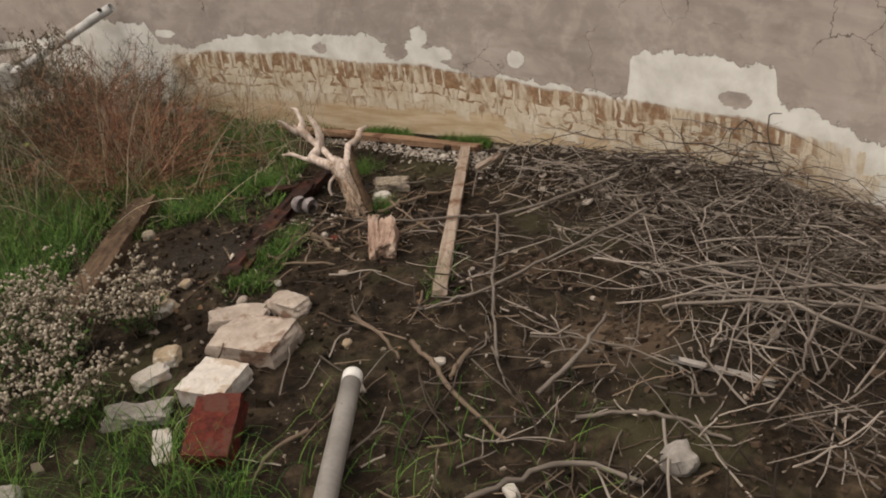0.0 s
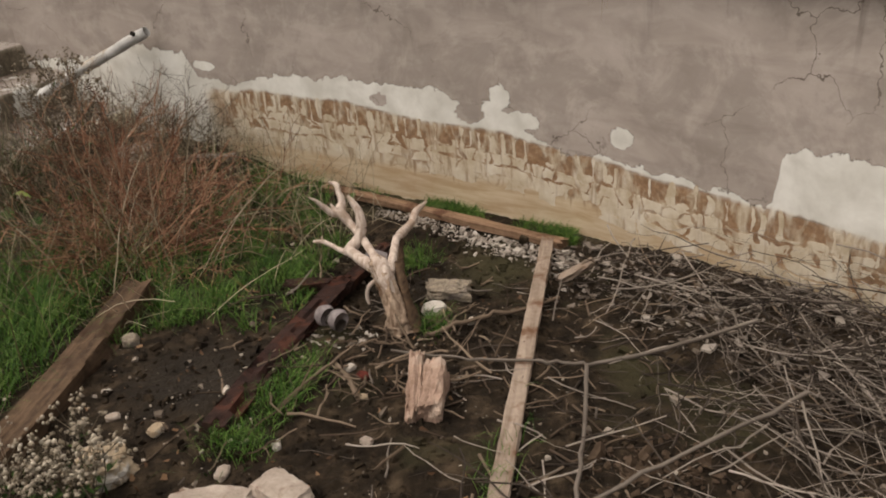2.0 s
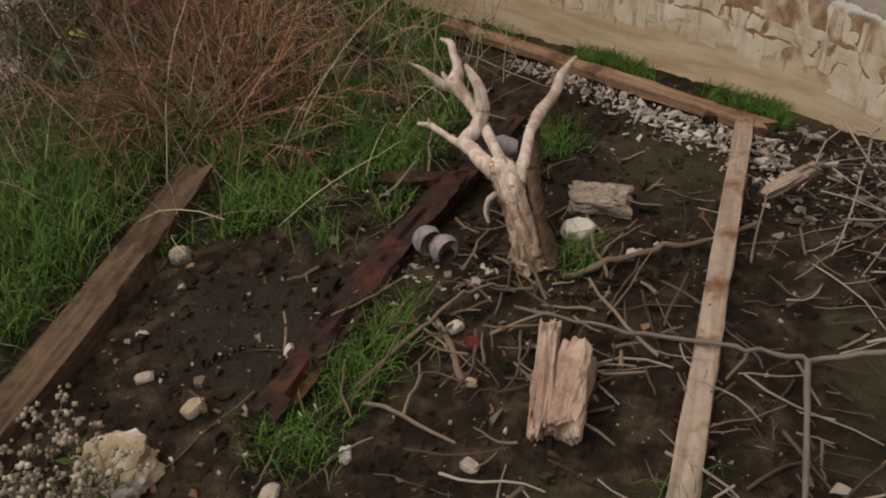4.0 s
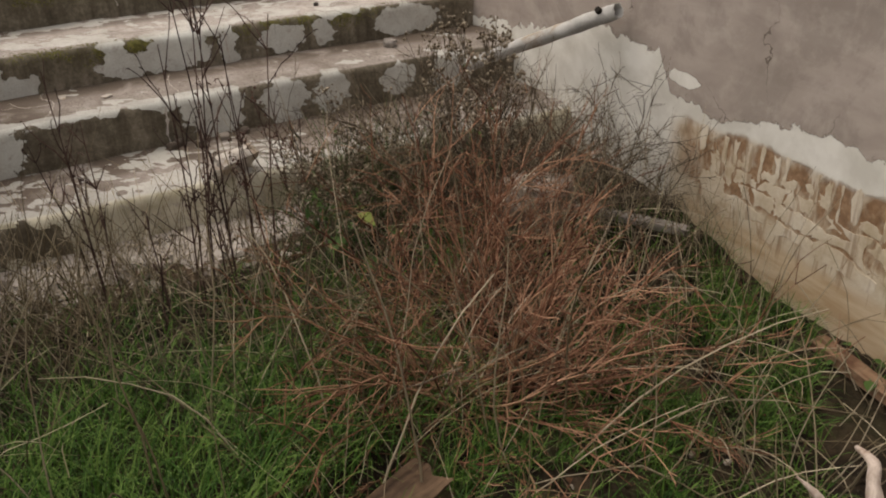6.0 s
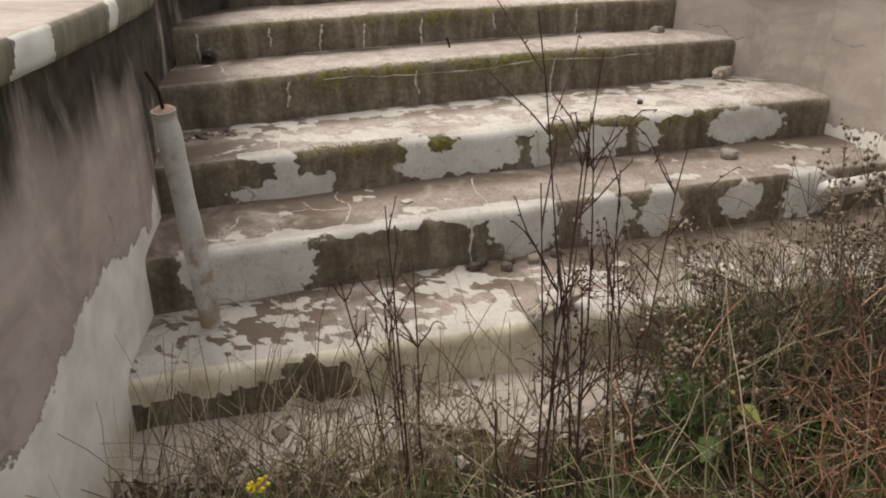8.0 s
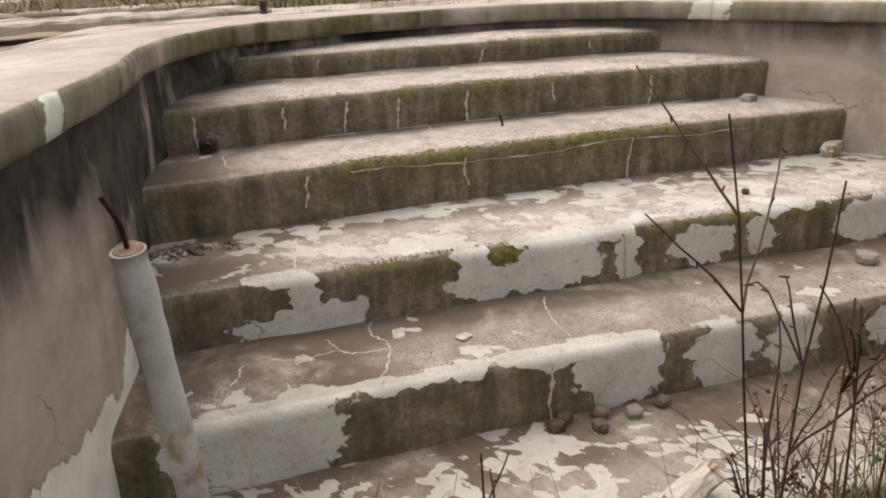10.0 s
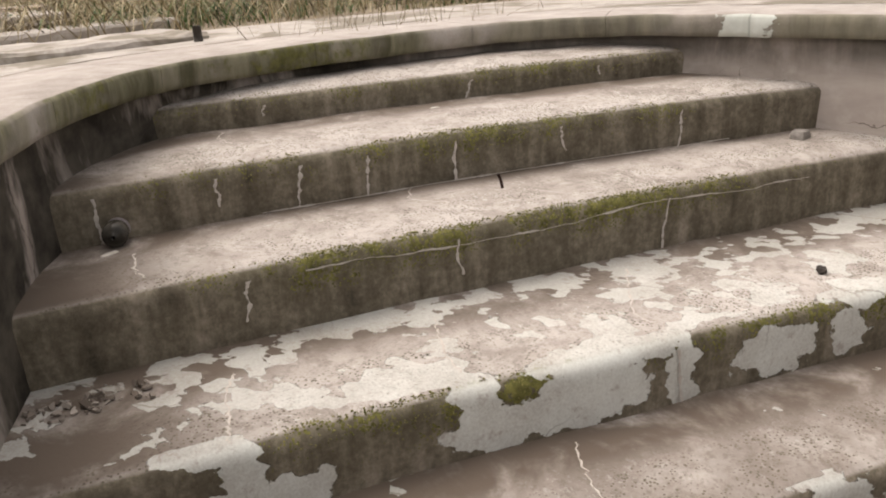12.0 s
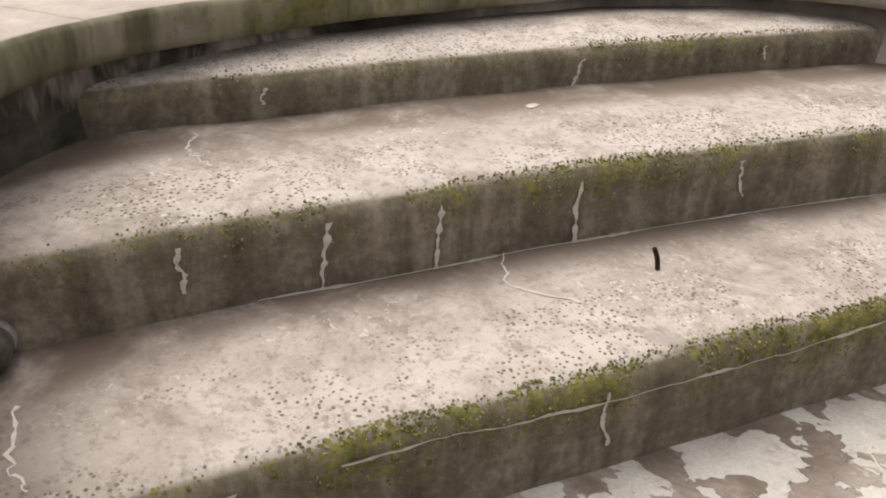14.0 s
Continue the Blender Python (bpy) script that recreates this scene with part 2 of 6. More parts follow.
    shift.inputs[1].default_value = (0.2, 0.2, 0.2)
    m.put(shift.inputs[0], m.node("ShaderNodeTexNoise", Vector=m.co, Scale=6.0, Detail=4.0).outputs[1])
    m.put(bent.inputs[1], shift.outputs[0])
    hair = m.math("MULTIPLY", m.step(m.cells(2.3, "DISTANCE_TO_EDGE", bent.outputs[0]), 0.010, 0.003), m.step(m.noise(2.2, 2), 0.48, 0.56))
    worn = m.step(m.noise(30.0, 5, 0.7), 0.55, 0.68)
    chalk = m.mix(m.math("MULTIPLY", worn, 0.75), chalk, (0.38, 0.335, 0.30))
    chalk = m.mix(m.math("MULTIPLY", hair, 0.6), chalk, (0.2, 0.18, 0.15))
    trodden = m.math("MULTIPLY", has, m.math("ADD", 0.62, m.math("MULTIPLY", m.step(m.attr("alga"), 0.1, 0.5), 0.38)))
    c = m.mix(trodden, c, chalk)
    h = m.math("ADD", m.math("MULTIPLY", has, 0.7), m.math("ADD", m.math("MULTIPLY", mid, 0.5), m.math("MULTIPLY", fine, 0.25)))
    return m.done(c, h, 0.005)


SOIL = soil_material()
WALL = wall_material()
STAIR = stair_material()


def coping_material():
    m = Mix("coping_concrete", 0.85)
    c, v, mid, fine = concrete_colour(m, 0.98)
    alga = m.ramp(m.noise(1.0, 5, 0.6, 0.4, m.stretch((14, 14, 3))), (0.36, (0.075, 0.070, 0.040)), (0.64, (0.20, 0.185, 0.125)))
    c = m.mix(m.math("MULTIPLY", m.step(m.attr("alga"), 0.2, 0.8), m.step(m.noise(3.0, 3), 0.30, 0.55)), c, alga)
    tuft = m.math("ADD", m.attr("moss"), m.math("MULTIPLY", m.math("SUBTRACT", m.noise(30.0, 4, 0.7), 0.5), 1.4))
    c = m.mix(m.math("MULTIPLY", m.step(tuft, 0.45, 0.8), 0.8), c, m.ramp(m.noise(50.0), (0.3, (0.06, 0.06, 0.015)), (0.7, (0.15, 0.145, 0.04))))
    edge = m.math("ADD", m.attr("paint"), m.math("MULTIPLY", m.math("SUBTRACT", m.noise(14.0, 5, 0.65), 0.5), 1.5))
    has = m.step(edge, 0.49, 0.52)
    c = m.mix(has, c, m.ramp(m.noise(12.0, 5), (0.35, (0.50, 0.51, 0.46)), (0.65, (0.65, 0.67, 0.62))))
    return m.done(c, m.math("ADD", m.math("MULTIPLY", has, 0.6), v), 0.005)


COPING = coping_material()
DECK = plain("deck_concrete", (0.28, 0.245, 0.215), (0.52, 0.475, 0.43), 5.0, 60.0, stain=(0.22, 0.19, 0.15))
PALE_STONE = plain("pale_rubble", (0.23, 0.185, 0.15), (0.48, 0.41, 0.35), 16.0, 110.0, depth=0.010, stain=(0.17, 0.105, 0.075))
CHALK = plain("painted_shard", (0.36, 0.32, 0.275), (0.60, 0.56, 0.51), 24.0, 120.0, depth=0.006, vary=0.25, stain=(0.38, 0.305, 0.235))
WARM_STONE = plain("yellow_rubble", (0.22, 0.16, 0.10), (0.48, 0.39, 0.28), 22.0, 120.0, depth=0.008, stain=(0.55, 0.52, 0.47))
LAYERED = plain("layered_stone", (0.10, 0.085, 0.07), (0.42, 0.35, 0.265), 30.0, 120.0, depth=0.010, stain=(0.16, 0.135, 0.115))
GREY_STONE = plain("grey_stone", (0.14, 0.125, 0.11), (0.36, 0.33, 0.30), 20.0, 130.0, depth=0.006)
RED_BRICK = plain("red_brick", (0.036, 0.008, 0.006), (0.140, 0.028, 0.018), 34.0, 130.0, depth=0.006, stain=(0.085, 0.035, 0.025))
PINK_BRICK = plain("worn_pink_brick", (0.17, 0.105, 0.075), (0.42, 0.30, 0.235), 18.0, 120.0, depth=0.006, stain=(0.40, 0.31, 0.25))
OLD_WOOD = grained("old_squared_timber", (0.024, 0.014, 0.009), (0.155, 0.100, 0.062), (38, 1.8, 38), depth=0.014, stain=(0.06, 0.036, 0.022))
LATH = grained("weathered_lath", (0.15, 0.108, 0.080), (0.38, 0.305, 0.245), (45, 2.5, 45), stain=(0.13, 0.065, 0.035))
RED_WOOD = grained("reddish_plank", (0.10, 0.055, 0.032), (0.31, 0.20, 0.13), (50, 2.5, 50), stain=(0.10, 0.05, 0.03))
RUST = plain("rusty_iron", (0.010, 0.006, 0.005), (0.046, 0.021, 0.016), 22.0, 110.0, depth=0.018, stain=(0.065, 0.024, 0.015))
BLEACHED = grained("bleached_driftwood", (0.27, 0.19, 0.145), (0.66, 0.57, 0.50), (46, 46, 7), depth=0.008, stain=(0.36, 0.27, 0.21))
FIBROUS = grained("fibrous_rotten_wood", (0.10, 0.055, 0.032), (0.52, 0.40, 0.30), (70, 70, 5), depth=0.010, stain=(0.16, 0.085, 0.045))
TWIG_GREY = leafy("grey_dead_twig", (0.020, 0.014, 0.011), (0.070, 0.055, 0.044), (0.42, 0.365, 0.315), 0.85)
TWIG_BROWN = leafy("brown_dead_twig", (0.040, 0.027, 0.019), (0.110, 0.078, 0.055), (0.27, 0.205, 0.15), 0.8)
STEM_DARK = leafy("dark_weed_stem", (0.028, 0.016, 0.014), (0.060, 0.034, 0.028), (0.115, 0.07, 0.055), 0.7)
RED_BUSH = leafy("russet_dry_weed", (0.050, 0.022, 0.014), (0.205, 0.096, 0.058), (0.48, 0.29, 0.19), 0.85)
GREY_BUSH = leafy("grey_dry_weed", (0.036, 0.027, 0.018), (0.100, 0.078, 0.054), (0.27, 0.22, 0.165), 0.8)
STRAW = leafy("dry_straw", (0.075, 0.056, 0.032), (0.20, 0.160, 0.100), (0.50, 0.43, 0.32), 0.7)
GRASS = leafy("green_grass", (0.009, 0.028, 0.004), (0.036, 0.100, 0.011), (0.150, 0.235, 0.055), 0.5)
LEAF = leafy("weed_leaf", (0.018, 0.045, 0.010), (0.04, 0.085, 0.018), (0.09, 0.14, 0.035), 0.5)
LIME_LEAF = leafy("pale_leaf", (0.12, 0.17, 0.03), (0.20, 0.25, 0.06), (0.26, 0.30, 0.09), 0.5)
SEED = leafy("dry_seed_head", (0.085, 0.063, 0.042), (0.18, 0.142, 0.10), (0.35, 0.30, 0.235), 0.9)
BLOOM = leafy("faded_bloom", (0.15, 0.122, 0.085), (0.30, 0.255, 0.195), (0.50, 0.445, 0.36), 0.9)
YELLOW = leafy("yellow_petal", (0.6, 0.45, 0.02), (0.7, 0.55, 0.03), (0.8, 0.65, 0.06), 0.6)
MAROON = leafy("maroon_seed", (0.035, 0.014, 0.012), (0.07, 0.030, 0.024), (0.12, 0.062, 0.045), 0.7)
PIPE_GREY = plain("grey_pvc", (0.17, 0.155, 0.14), (0.27, 0.25, 0.23), 9.0, 60.0, 0.5, 0.0008)
PIPE_WHITE = plain("cut_pvc_end", (0.60, 0.58, 0.54), (0.74, 0.72, 0.69), 20.0, 60.0, 0.5, 0.0006)
POLE_MAT = plain("weathered_white_post", (0.36, 0.355, 0.34), (0.60, 0.595, 0.575), 10.0, 90.0, 0.75, 0.002, stain=(0.33, 0.26, 0.19))
HOLE = plain("dark_void", (0.012, 0.010, 0.008), (0.025, 0.02, 0.016))
CASTING = plain("corroded_casting", (0.10, 0.085, 0.085), (0.33, 0.29, 0.29), 22.0, 90.0, 0.7, 0.004)
DARK_IRON = plain("dark_iron", (0.018, 0.014, 0.012), (0.06, 0.05, 0.042), 30.0, 120.0, 0.55, 0.003)
VEIN = plain("lime_bloom", (0.40, 0.355, 0.31), (0.58, 0.53, 0.48), 30.0, 120.0, depth=0.002)
FAR_STRAW = leafy("field_dry_grass", (0.15, 0.115, 0.060), (0.31, 0.25, 0.145), (0.50, 0.43, 0.29), 0.7)
FIELD = plain("dry_field_soil", (0.16, 0.125, 0.085), (0.33, 0.27, 0.195), 2.0, 30.0, depth=0.02)


# ---- building helpers ----
def mesh_ob(name, verts, faces, material, parent=None, smooth=True, label="", attrs=None, uv=None):
    me = bpy.data.meshes.new(name)
    me.from_pydata([tuple(v) for v in verts] if not isinstance(verts, np.ndarray) else verts.tolist(), [], faces if isinstance(faces, list) else faces.tolist())
    me.materials.append(material)
    if smooth:
        me.polygons.foreach_set("use_smooth", [True] * len(me.polygons))
    for key, values in (attrs or {}).items():
        a = me.attributes.new(key, "FLOAT", "POINT")
        a.data.foreach_set("value", np.asarray(values, dtype=np.float32))
    if uv is not None:
        layer = me.uv_layers.new(name="UVMap")
        idx = np.empty(len(me.loops), dtype=np.int32)
        me.loops.foreach_get("vertex_index", idx)
        layer.data.foreach_set("uv", np.asarray(uv, dtype=np.float32)[idx].ravel())
    me.update()
    ob = new(name, me)
    if parent:
        ob.parent = parent
    if label:
        ob["label"] = label
    return ob


def part(name, bm, material, parent=None, label="", smooth=False):
    me = bpy.data.meshes.new(name)
    bm.to_mesh(me)
    bm.free()
    me.materials.append(material)
    if smooth:
        me.polygons.foreach_set("use_smooth", [True] * len(me.polygons))
        me.set_sharp_from_angle(angle=math.radians(32))
    ob = new(name, me)
    if parent:
        ob.parent = parent
    if label:
        ob["label"] = label
    return ob


def thing(name, label, category, at=(0, 0, 0), group="", kind=""):
    ob = new(name)
    ob.empty_display_size = 0.05
    ob.location = at
    return tagged(ob, label, category, group, kind)


def grid_faces(nu, nv, close_v=False):
    i, j = np.meshgrid(np.arange(nu - 1), np.arange(nv if close_v else nv - 1), indexing="ij")
    k = (j + 1) % nv
    return np.stack([i * nv + j, (i + 1) * nv + j, (i + 1) * nv + k, i * nv + k], -1).reshape(-1, 4)


def spline(points, n, closed=False):
    p = np.array(points, dtype=float)
    m = len(p)
    q = np.vstack([p[-1:], p, p[:2]]) if closed else np.vstack([2 * p[0] - p[1], p, 2 * p[-1] - p[-2]])
    out = []
    for k in range(m if closed else m - 1):
        a, b, c, d = q[k], q[k + 1], q[k + 2], q[k + 3]
        t = np.linspace(0, 1, n, endpoint=False)[:, None]
        out.append(0.5 * (2 * b + (c - a) * t + (2 * a - 5 * b + 4 * c - d) * t ** 2 + (3 * b - a - 3 * c + d) * t ** 3))
    if not closed:
        out.append(p[-1:])
    return np.vstack(out)


def tube_data(points, radii, sides=6, cap=True):
    p = np.asarray(points, dtype=float)
    r = np.asarray(radii, dtype=float)
    d = np.gradient(p, axis=0)
    d /= np.linalg.norm(d, axis=1)[:, None] + 1e-9
    up = np.where(np.abs(d[:, 2:3]) > 0.9, np.array([[1.0, 0, 0]]), np.array([[0, 0, 1.0]]))
    a = np.cross(d, up)
    a /= np.linalg.norm(a, axis=1)[:, None] + 1e-9
    b = np.cross(d, a)
    ang = np.arange(sides) * 2 * np.pi / sides
    v = p[:, None, :] + r[:, None, None] * (a[:, None, :] * np.cos(ang)[None, :, None] + b[:, None, :] * np.sin(ang)[None, :, None])
    f = grid_faces(len(p), sides, True).tolist()
    if cap:
        f += [list(range(sides))[::-1], [(len(p) - 1) * sides + k for k in range(sides)]]
    return v.reshape(-1, 3), f


class Bundle:
    """Collects many small tubes or strips into one mesh."""

    def __init__(self):
        self.v, self.f, self.n = [], [], 0

    def add(self, v, f):
        self.v.append(np.asarray(v, dtype=float))
        self.f += [[k + self.n for k in face] for face in f]
        self.n += len(v)

    def tube(self, pts, r0, r1, sides=4):
        self.add(*tube_data(pts, np.linspace(r0, r1, len(pts)), sides, False))

    def make(self, name, material, parent=None, smooth=True, label=""):
        return mesh_ob(name, np.vstack(self.v), self.f, material, parent, smooth, label)


rng = np.random.default_rng(7)


def wander(start, way, length, n=7, jitter=0.12, droop=0.0):
    p = [np.array(start, dtype=float)]
    d = np.array(way, dtype=float)
    d /= np.linalg.norm(d)
    for _ in range(n - 1):
        d = d + rng.normal(0, jitter, 3) + np.array([0, 0, -droop])
        d /= np.linalg.norm(d)
        p.append(p[-1] + d * length / (n - 1))
    return np.array(p)


def blades(name, base, length, lean, width, material, parent=None, segs=4, bend=0.5):
    """Grass: one curved, tapering strip a blade, all in one mesh."""
    n = len(base)
    ang = rng.uniform(0, 2 * np.pi, n)
    out = np.stack([np.cos(ang), np.sin(ang), np.zeros(n)], 1)
    side = np.stack([-np.sin(ang + 0.6), np.cos(ang + 0.6), np.zeros(n)], 1)
    tilt = np.abs(rng.normal(lean, lean * 0.5, n))
    t = np.linspace(0, 1, segs + 1)
    rows = []
    for s in t:
        th = tilt + bend * s * s * rng.uniform(0.6, 1.4, n)
        c = base + (out * (np.sin(th) * s)[:, None] + np.array([0, 0, 1.0]) * (np.cos(th) * s)[:, None]) * length[:, None]
        w = width * (1 - 0.92 * s ** 1.5) * 0.5
        rows += [c - side * w, c + side * w]
    v = np.stack(rows, 1).reshape(-1, 3)
    k = np.arange(n)[:, None] * (2 * (segs + 1))
    f = np.concatenate([np.stack([k + 2 * s, k + 2 * s + 1, k + 2 * s + 3, k + 2 * s + 2], -1).reshape(-1, 4) for s in range(segs)])
    return mesh_ob(name, v, f, material, parent, True)


def rock_bm(size, seed, cuts=2, rough=0.14, boxy=0.5):
    """A broken lump: a box rounded in part and chipped by noise."""
    bm = bmesh.new()
    bmesh.ops.create_cube(bm, size=1.0)
    bmesh.ops.subdivide_edges(bm, edges=bm.edges[:], cuts=2 ** cuts - 1, use_grid_fill=True)
    for v in bm.verts:
        u = v.co.normalized() * 0.62
        q = v.co.lerp(u, 1 - boxy)
        k = noise.noise(q * 2.3 + Vector((seed * 3.1, seed * 1.7, 0))) + 0.5 * noise.noise(q * 6.1 + Vector((0, seed, seed * 2.2)))
        k += 0.28 * noise.noise(q * 15.0 + Vector((seed, 0, seed))) + 0.14 * noise.noise(q * 33.0 + Vector((0, seed, 0)))
        q = q * (1 + rough * k)
        v.co = Vector((q.x * size[0], q.y * size[1], q.z * size[2]))
    return bm


# ---- the pool's outline ----
OUTLINE = [(-3.9, 5.83), (-3.0, 5.66), (-2.1, 5.40), (-1.2, 5.12), (-0.2, 4.78), (0.32, 4.53), (0.87, 4.19), (1.45, 3.75),
           (2.1, 3.05), (2.6, 2.1), (2.75, 0.9), (2.5, -0.3), (1.8, -1.3), (0.6, -1.8), (-0.8, -1.5), (-1.8, -0.6),
           (-2.3, 0.6), (-2.45, 1.5), (-2.6, 2.15), (-2.85, 2.5), (-3.1, 2.65), (-3.5, 2.8), (-4.1, 3.0), (-4.6, 3.12),
           (-5.0, 3.28), (-5.35, 3.56), (-5.52, 4.0), (-5.58, 4.5), (-5.55, 5.0), (-5.3, 5.35), (-4.9, 5.55), (-4.4, 5.74)]
WALL_TOP, DECK_TOP = 1.095, 1.175
SAMPLES = 60
ring = spline(OUTLINE, SAMPLES, True)
tangent = np.roll(ring, -1, 0) - np.roll(ring, 1, 0)
tangent /= np.linalg.norm(tangent, axis=1)[:, None]
outward = np.stack([-tangent[:, 1], tangent[:, 0]], 1)
arc = np.concatenate([[0], np.cumsum(np.linalg.norm(np.diff(ring, axis=0), axis=1))])


def smooth01(x):
    x = np.clip(x, 0, 1)
    return x * x * (3 - 2 * x)


def wall_y(x):
    north = ring[: 8 * SAMPLES]
    return np.interp(x, north[:, 0], north[:, 1])


def soft_noise(x, y, s, seed=0.0):
    """A cheap smooth noise for arrays."""
    x, y = np.asarray(x) * s, np.asarray(y) * s
    return (np.sin(1.7 * x + 2.3 * y + seed) + np.sin(-2.9 * x + 1.3 * y + 2 * seed + 1) + np.sin(4.1 * x + 3.7 * y + 3 * seed) * 0.6 + np.sin(6.3 * x - 5.9 * y + seed) * 0.4) / 3.0


def ground_z(x, y):
    """The pool's floor of soil: level, lower along the north wall, with a bank of scree at its east part."""
    x, y = np.asarray(x, dtype=float), np.asarray(y, dtype=float)
    d = wall_y(x) - y
    z = -0.115 * smooth01((1.95 - d) / 1.55) * smooth01((x + 2.3) / 0.7)
    z = z + 0.05 * smooth01((0.5 - d) / 0.4) * smooth01((x - 0.15) / 0.5)
    z = z + 0.04 * smooth01((x - 0.6) / 0.6) * smooth01((y - 1.5) / 1.0)
    return z + 0.010 * soft_noise(x, y, 3.1) + 0.006 * soft_noise(x, y, 9.7, 2.0)


def pool_wall(name, first, last, rows, attributes, label):
    """A stretch of the wall: inner face, top, outer face and foot, with thickness."""
    idx = np.arange(first * SAMPLES, last * SAMPLES + 1) % len(ring)
    u = np.arange(len(idx))
    u = np.concatenate([[0], np.cumsum(np.linalg.norm(np.diff(ring[idx], axis=0), axis=1))]) + arc[idx[0]]
    zs = np.concatenate([np.linspace(-0.35, WALL_TOP, rows), [WALL_TOP, -0.35]])
    off = np.concatenate([np.zeros(rows), [0.25, 0.25]])
    wob = 0.004 * soft_noise(u[:, None], zs[None, :], 3.0) * (off[None, :] == 0)
    xy = ring[idx][:, None, :] + outward[idx][:, None, :] * (off[None, :] + wob)[:, :, None]
    v = np.concatenate([xy, np.broadcast_to(zs[None, :, None], (len(idx), len(zs), 1))], 2).reshape(-1, 3)
    x, y, z = v.T
    uv = np.stack([np.repeat(u, len(zs)), z], 1)
    ob = mesh_ob(name, v, grid_faces(len(idx), len(zs), True), WALL, None, True, "", attributes(x, y, z, uv[:, 0]), uv)
    return tagged(ob, label, "wall", kind="structure")


def chips(x, z, spots):
    """How far inside the nearest of some ragged spots: (x, z, half width, half height)."""
    best = np.full(len(x), -1.0)
    for cx, cz, rx, rz in spots:
        best = np.maximum(best, 1 - np.hypot((x - cx) / rx, (z - cz) / rz))
    return best


def high_line(x):
    """The top of the rusty band along the north wall."""
    return np.interp(x, [-2.2, -1.6, -1.0, -0.3, 0.2, 0.8, 1.3, 2.0], [0.37, 0.385, 0.35, 0.315, 0.265, 0.235, 0.245, 0.23])


def north_marks(x, y, z, u):
    top = np.interp(x, [-3.9, -3.2, -2.9, -2.4, -2.3, -2.08, -1.87, -1.62, -1.0, -0.65, -0.52, -0.36, -0.25, -0.12, -0.02, 0.225, 0.54, 0.84, 0.865, 0.88, 1.2, 1.47, 1.485, 1.50, 1.60, 1.75, 2.1],
                    [0.45, 0.50, 0.60, 0.58, 0.44, 0.41, 0.45, 0.50, 0.51, 0.50, 0.46, 0.47, 0.39, 0.325, 0.29, 0.29, 0.275, 0.25, 0.30, 0.50, 0.52, 0.51, 0.38, 0.33, 0.36, 0.29, 0.25])
    top = top + 0.020 * soft_noise(u, z * 0, 7.0) + 0.014 * soft_noise(u, z, 19.0, 1.0)
    paint = np.clip(0.5 + (top - z) * 9, 0, 1)
    paint = np.maximum(paint, np.clip(0.5 + 0.75 * chips(x, z, [(0.27, 0.398, 0.050, 0.048), (-2.24, 0.507, 0.09, 0.03), (-0.31, 0.50, 0.055, 0.06), (-0.2, 0.40, 0.09, 0.045)]), 0, 1))
    paint = np.where(chips(x, z, [(-0.475, 0.405, 0.075, 0.05), (-1.0, 0.42, 0.05, 0.03), (1.33, 0.335, 0.06, 0.04)]) > -0.05, 0.0, paint)
    east = smooth01((x + 2.4) / 0.3) * smooth01((2.0 - x) / 0.5)
    high = high_line(x)
    rust = smooth01((high - z) / 0.05) * smooth01((z - 0.0) / 0.10) * east
    high = high + 0.02 * soft_noise(u, u * 0, 3.0)
    blot = east
    runs = smooth01((high - z) / 0.04) * smooth01((z + 0.06) / 0.14) * east
    bed = smooth01((high + 0.02 - z) / 0.02) * smooth01((z - high + 0.26) / 0.05) * east
    return dict(paint=paint, rust=rust, blot=blot, bed=bed, runs=runs, cream=smooth01((high + 0.06 - z) / 0.12) * east, foot=smooth01((0.13 - z) / 0.12) * east,
                streak=smooth01((z - 0.75) / 0.35) * 0.8, grime_shade=smooth01((z - 0.98) / 0.1) * 0.4)


def west_marks(x, y, z, u):
    top = np.interp(x, [-5.0, -4.25, -4.12, -4.0, -3.6, -3.3, -3.1, -2.6], [-0.3, 0.2, 0.54, 0.46, 0.50, 0.53, 0.42, 0.40]) + 0.03 * soft_noise(u, z, 6.0)
    # the last mask paints stain and shade into the corner and under the coping
    return dict(paint=np.clip(0.5 + (top - z) * 8, 0, 1), rust=z * 0, blot=z * 0, runs=z * 0, cream=0.55 * smooth01((0.24 + 0.05 * soft_noise(u, z, 5.0) - z) / 0.2),
                foot=z * 0, streak=smooth01((z - 0.45) / 0.6) * 0.5, grime_shade=np.clip(smooth01((-3.95 - x) / 0.35) * 1.3 + smooth01((z - 0.76 - 0.08 * soft_noise(u, u * 0, 5.0)) / 0.26) * 1.25, 0, 1.5))


def bare_marks(x, y, z, u):
    return dict(paint=np.clip(0.5 + (0.3 + 0.05 * soft_noise(u, z, 4.0) - z) * 8, 0, 1), rust=z * 0, blot=z * 0, runs=z * 0, cream=smooth01((0.3 - z) / 0.3), foot=z * 0, streak=smooth01((z - 0.5) / 0.5), grime_shade=z * 0)


def bay_marks(x, y, z, u):
    # stain and corner shade are painted into the left end of the bay
    return dict(paint=z * 0, rust=z * 0, blot=z * 0, runs=z * 0, cream=z * 0, foot=z * 0, streak=smooth01((4.6 - y) / 1.0) * 0.9 + 0.1, grime_shade=np.clip(1.6 * smooth01((4.5 - y) / 0.6) + 0.7 * smooth01((z - 0.95) / 0.1), 0, 1.6))


wall_north = pool_wall("wall_north", 0, 8, 120, north_marks, "plastered pool wall with peeling cream paint and rust")
wall_east = pool_wall("wall_east", 8, 18, 24, bare_marks, "grey plastered pool wall with old paint below")
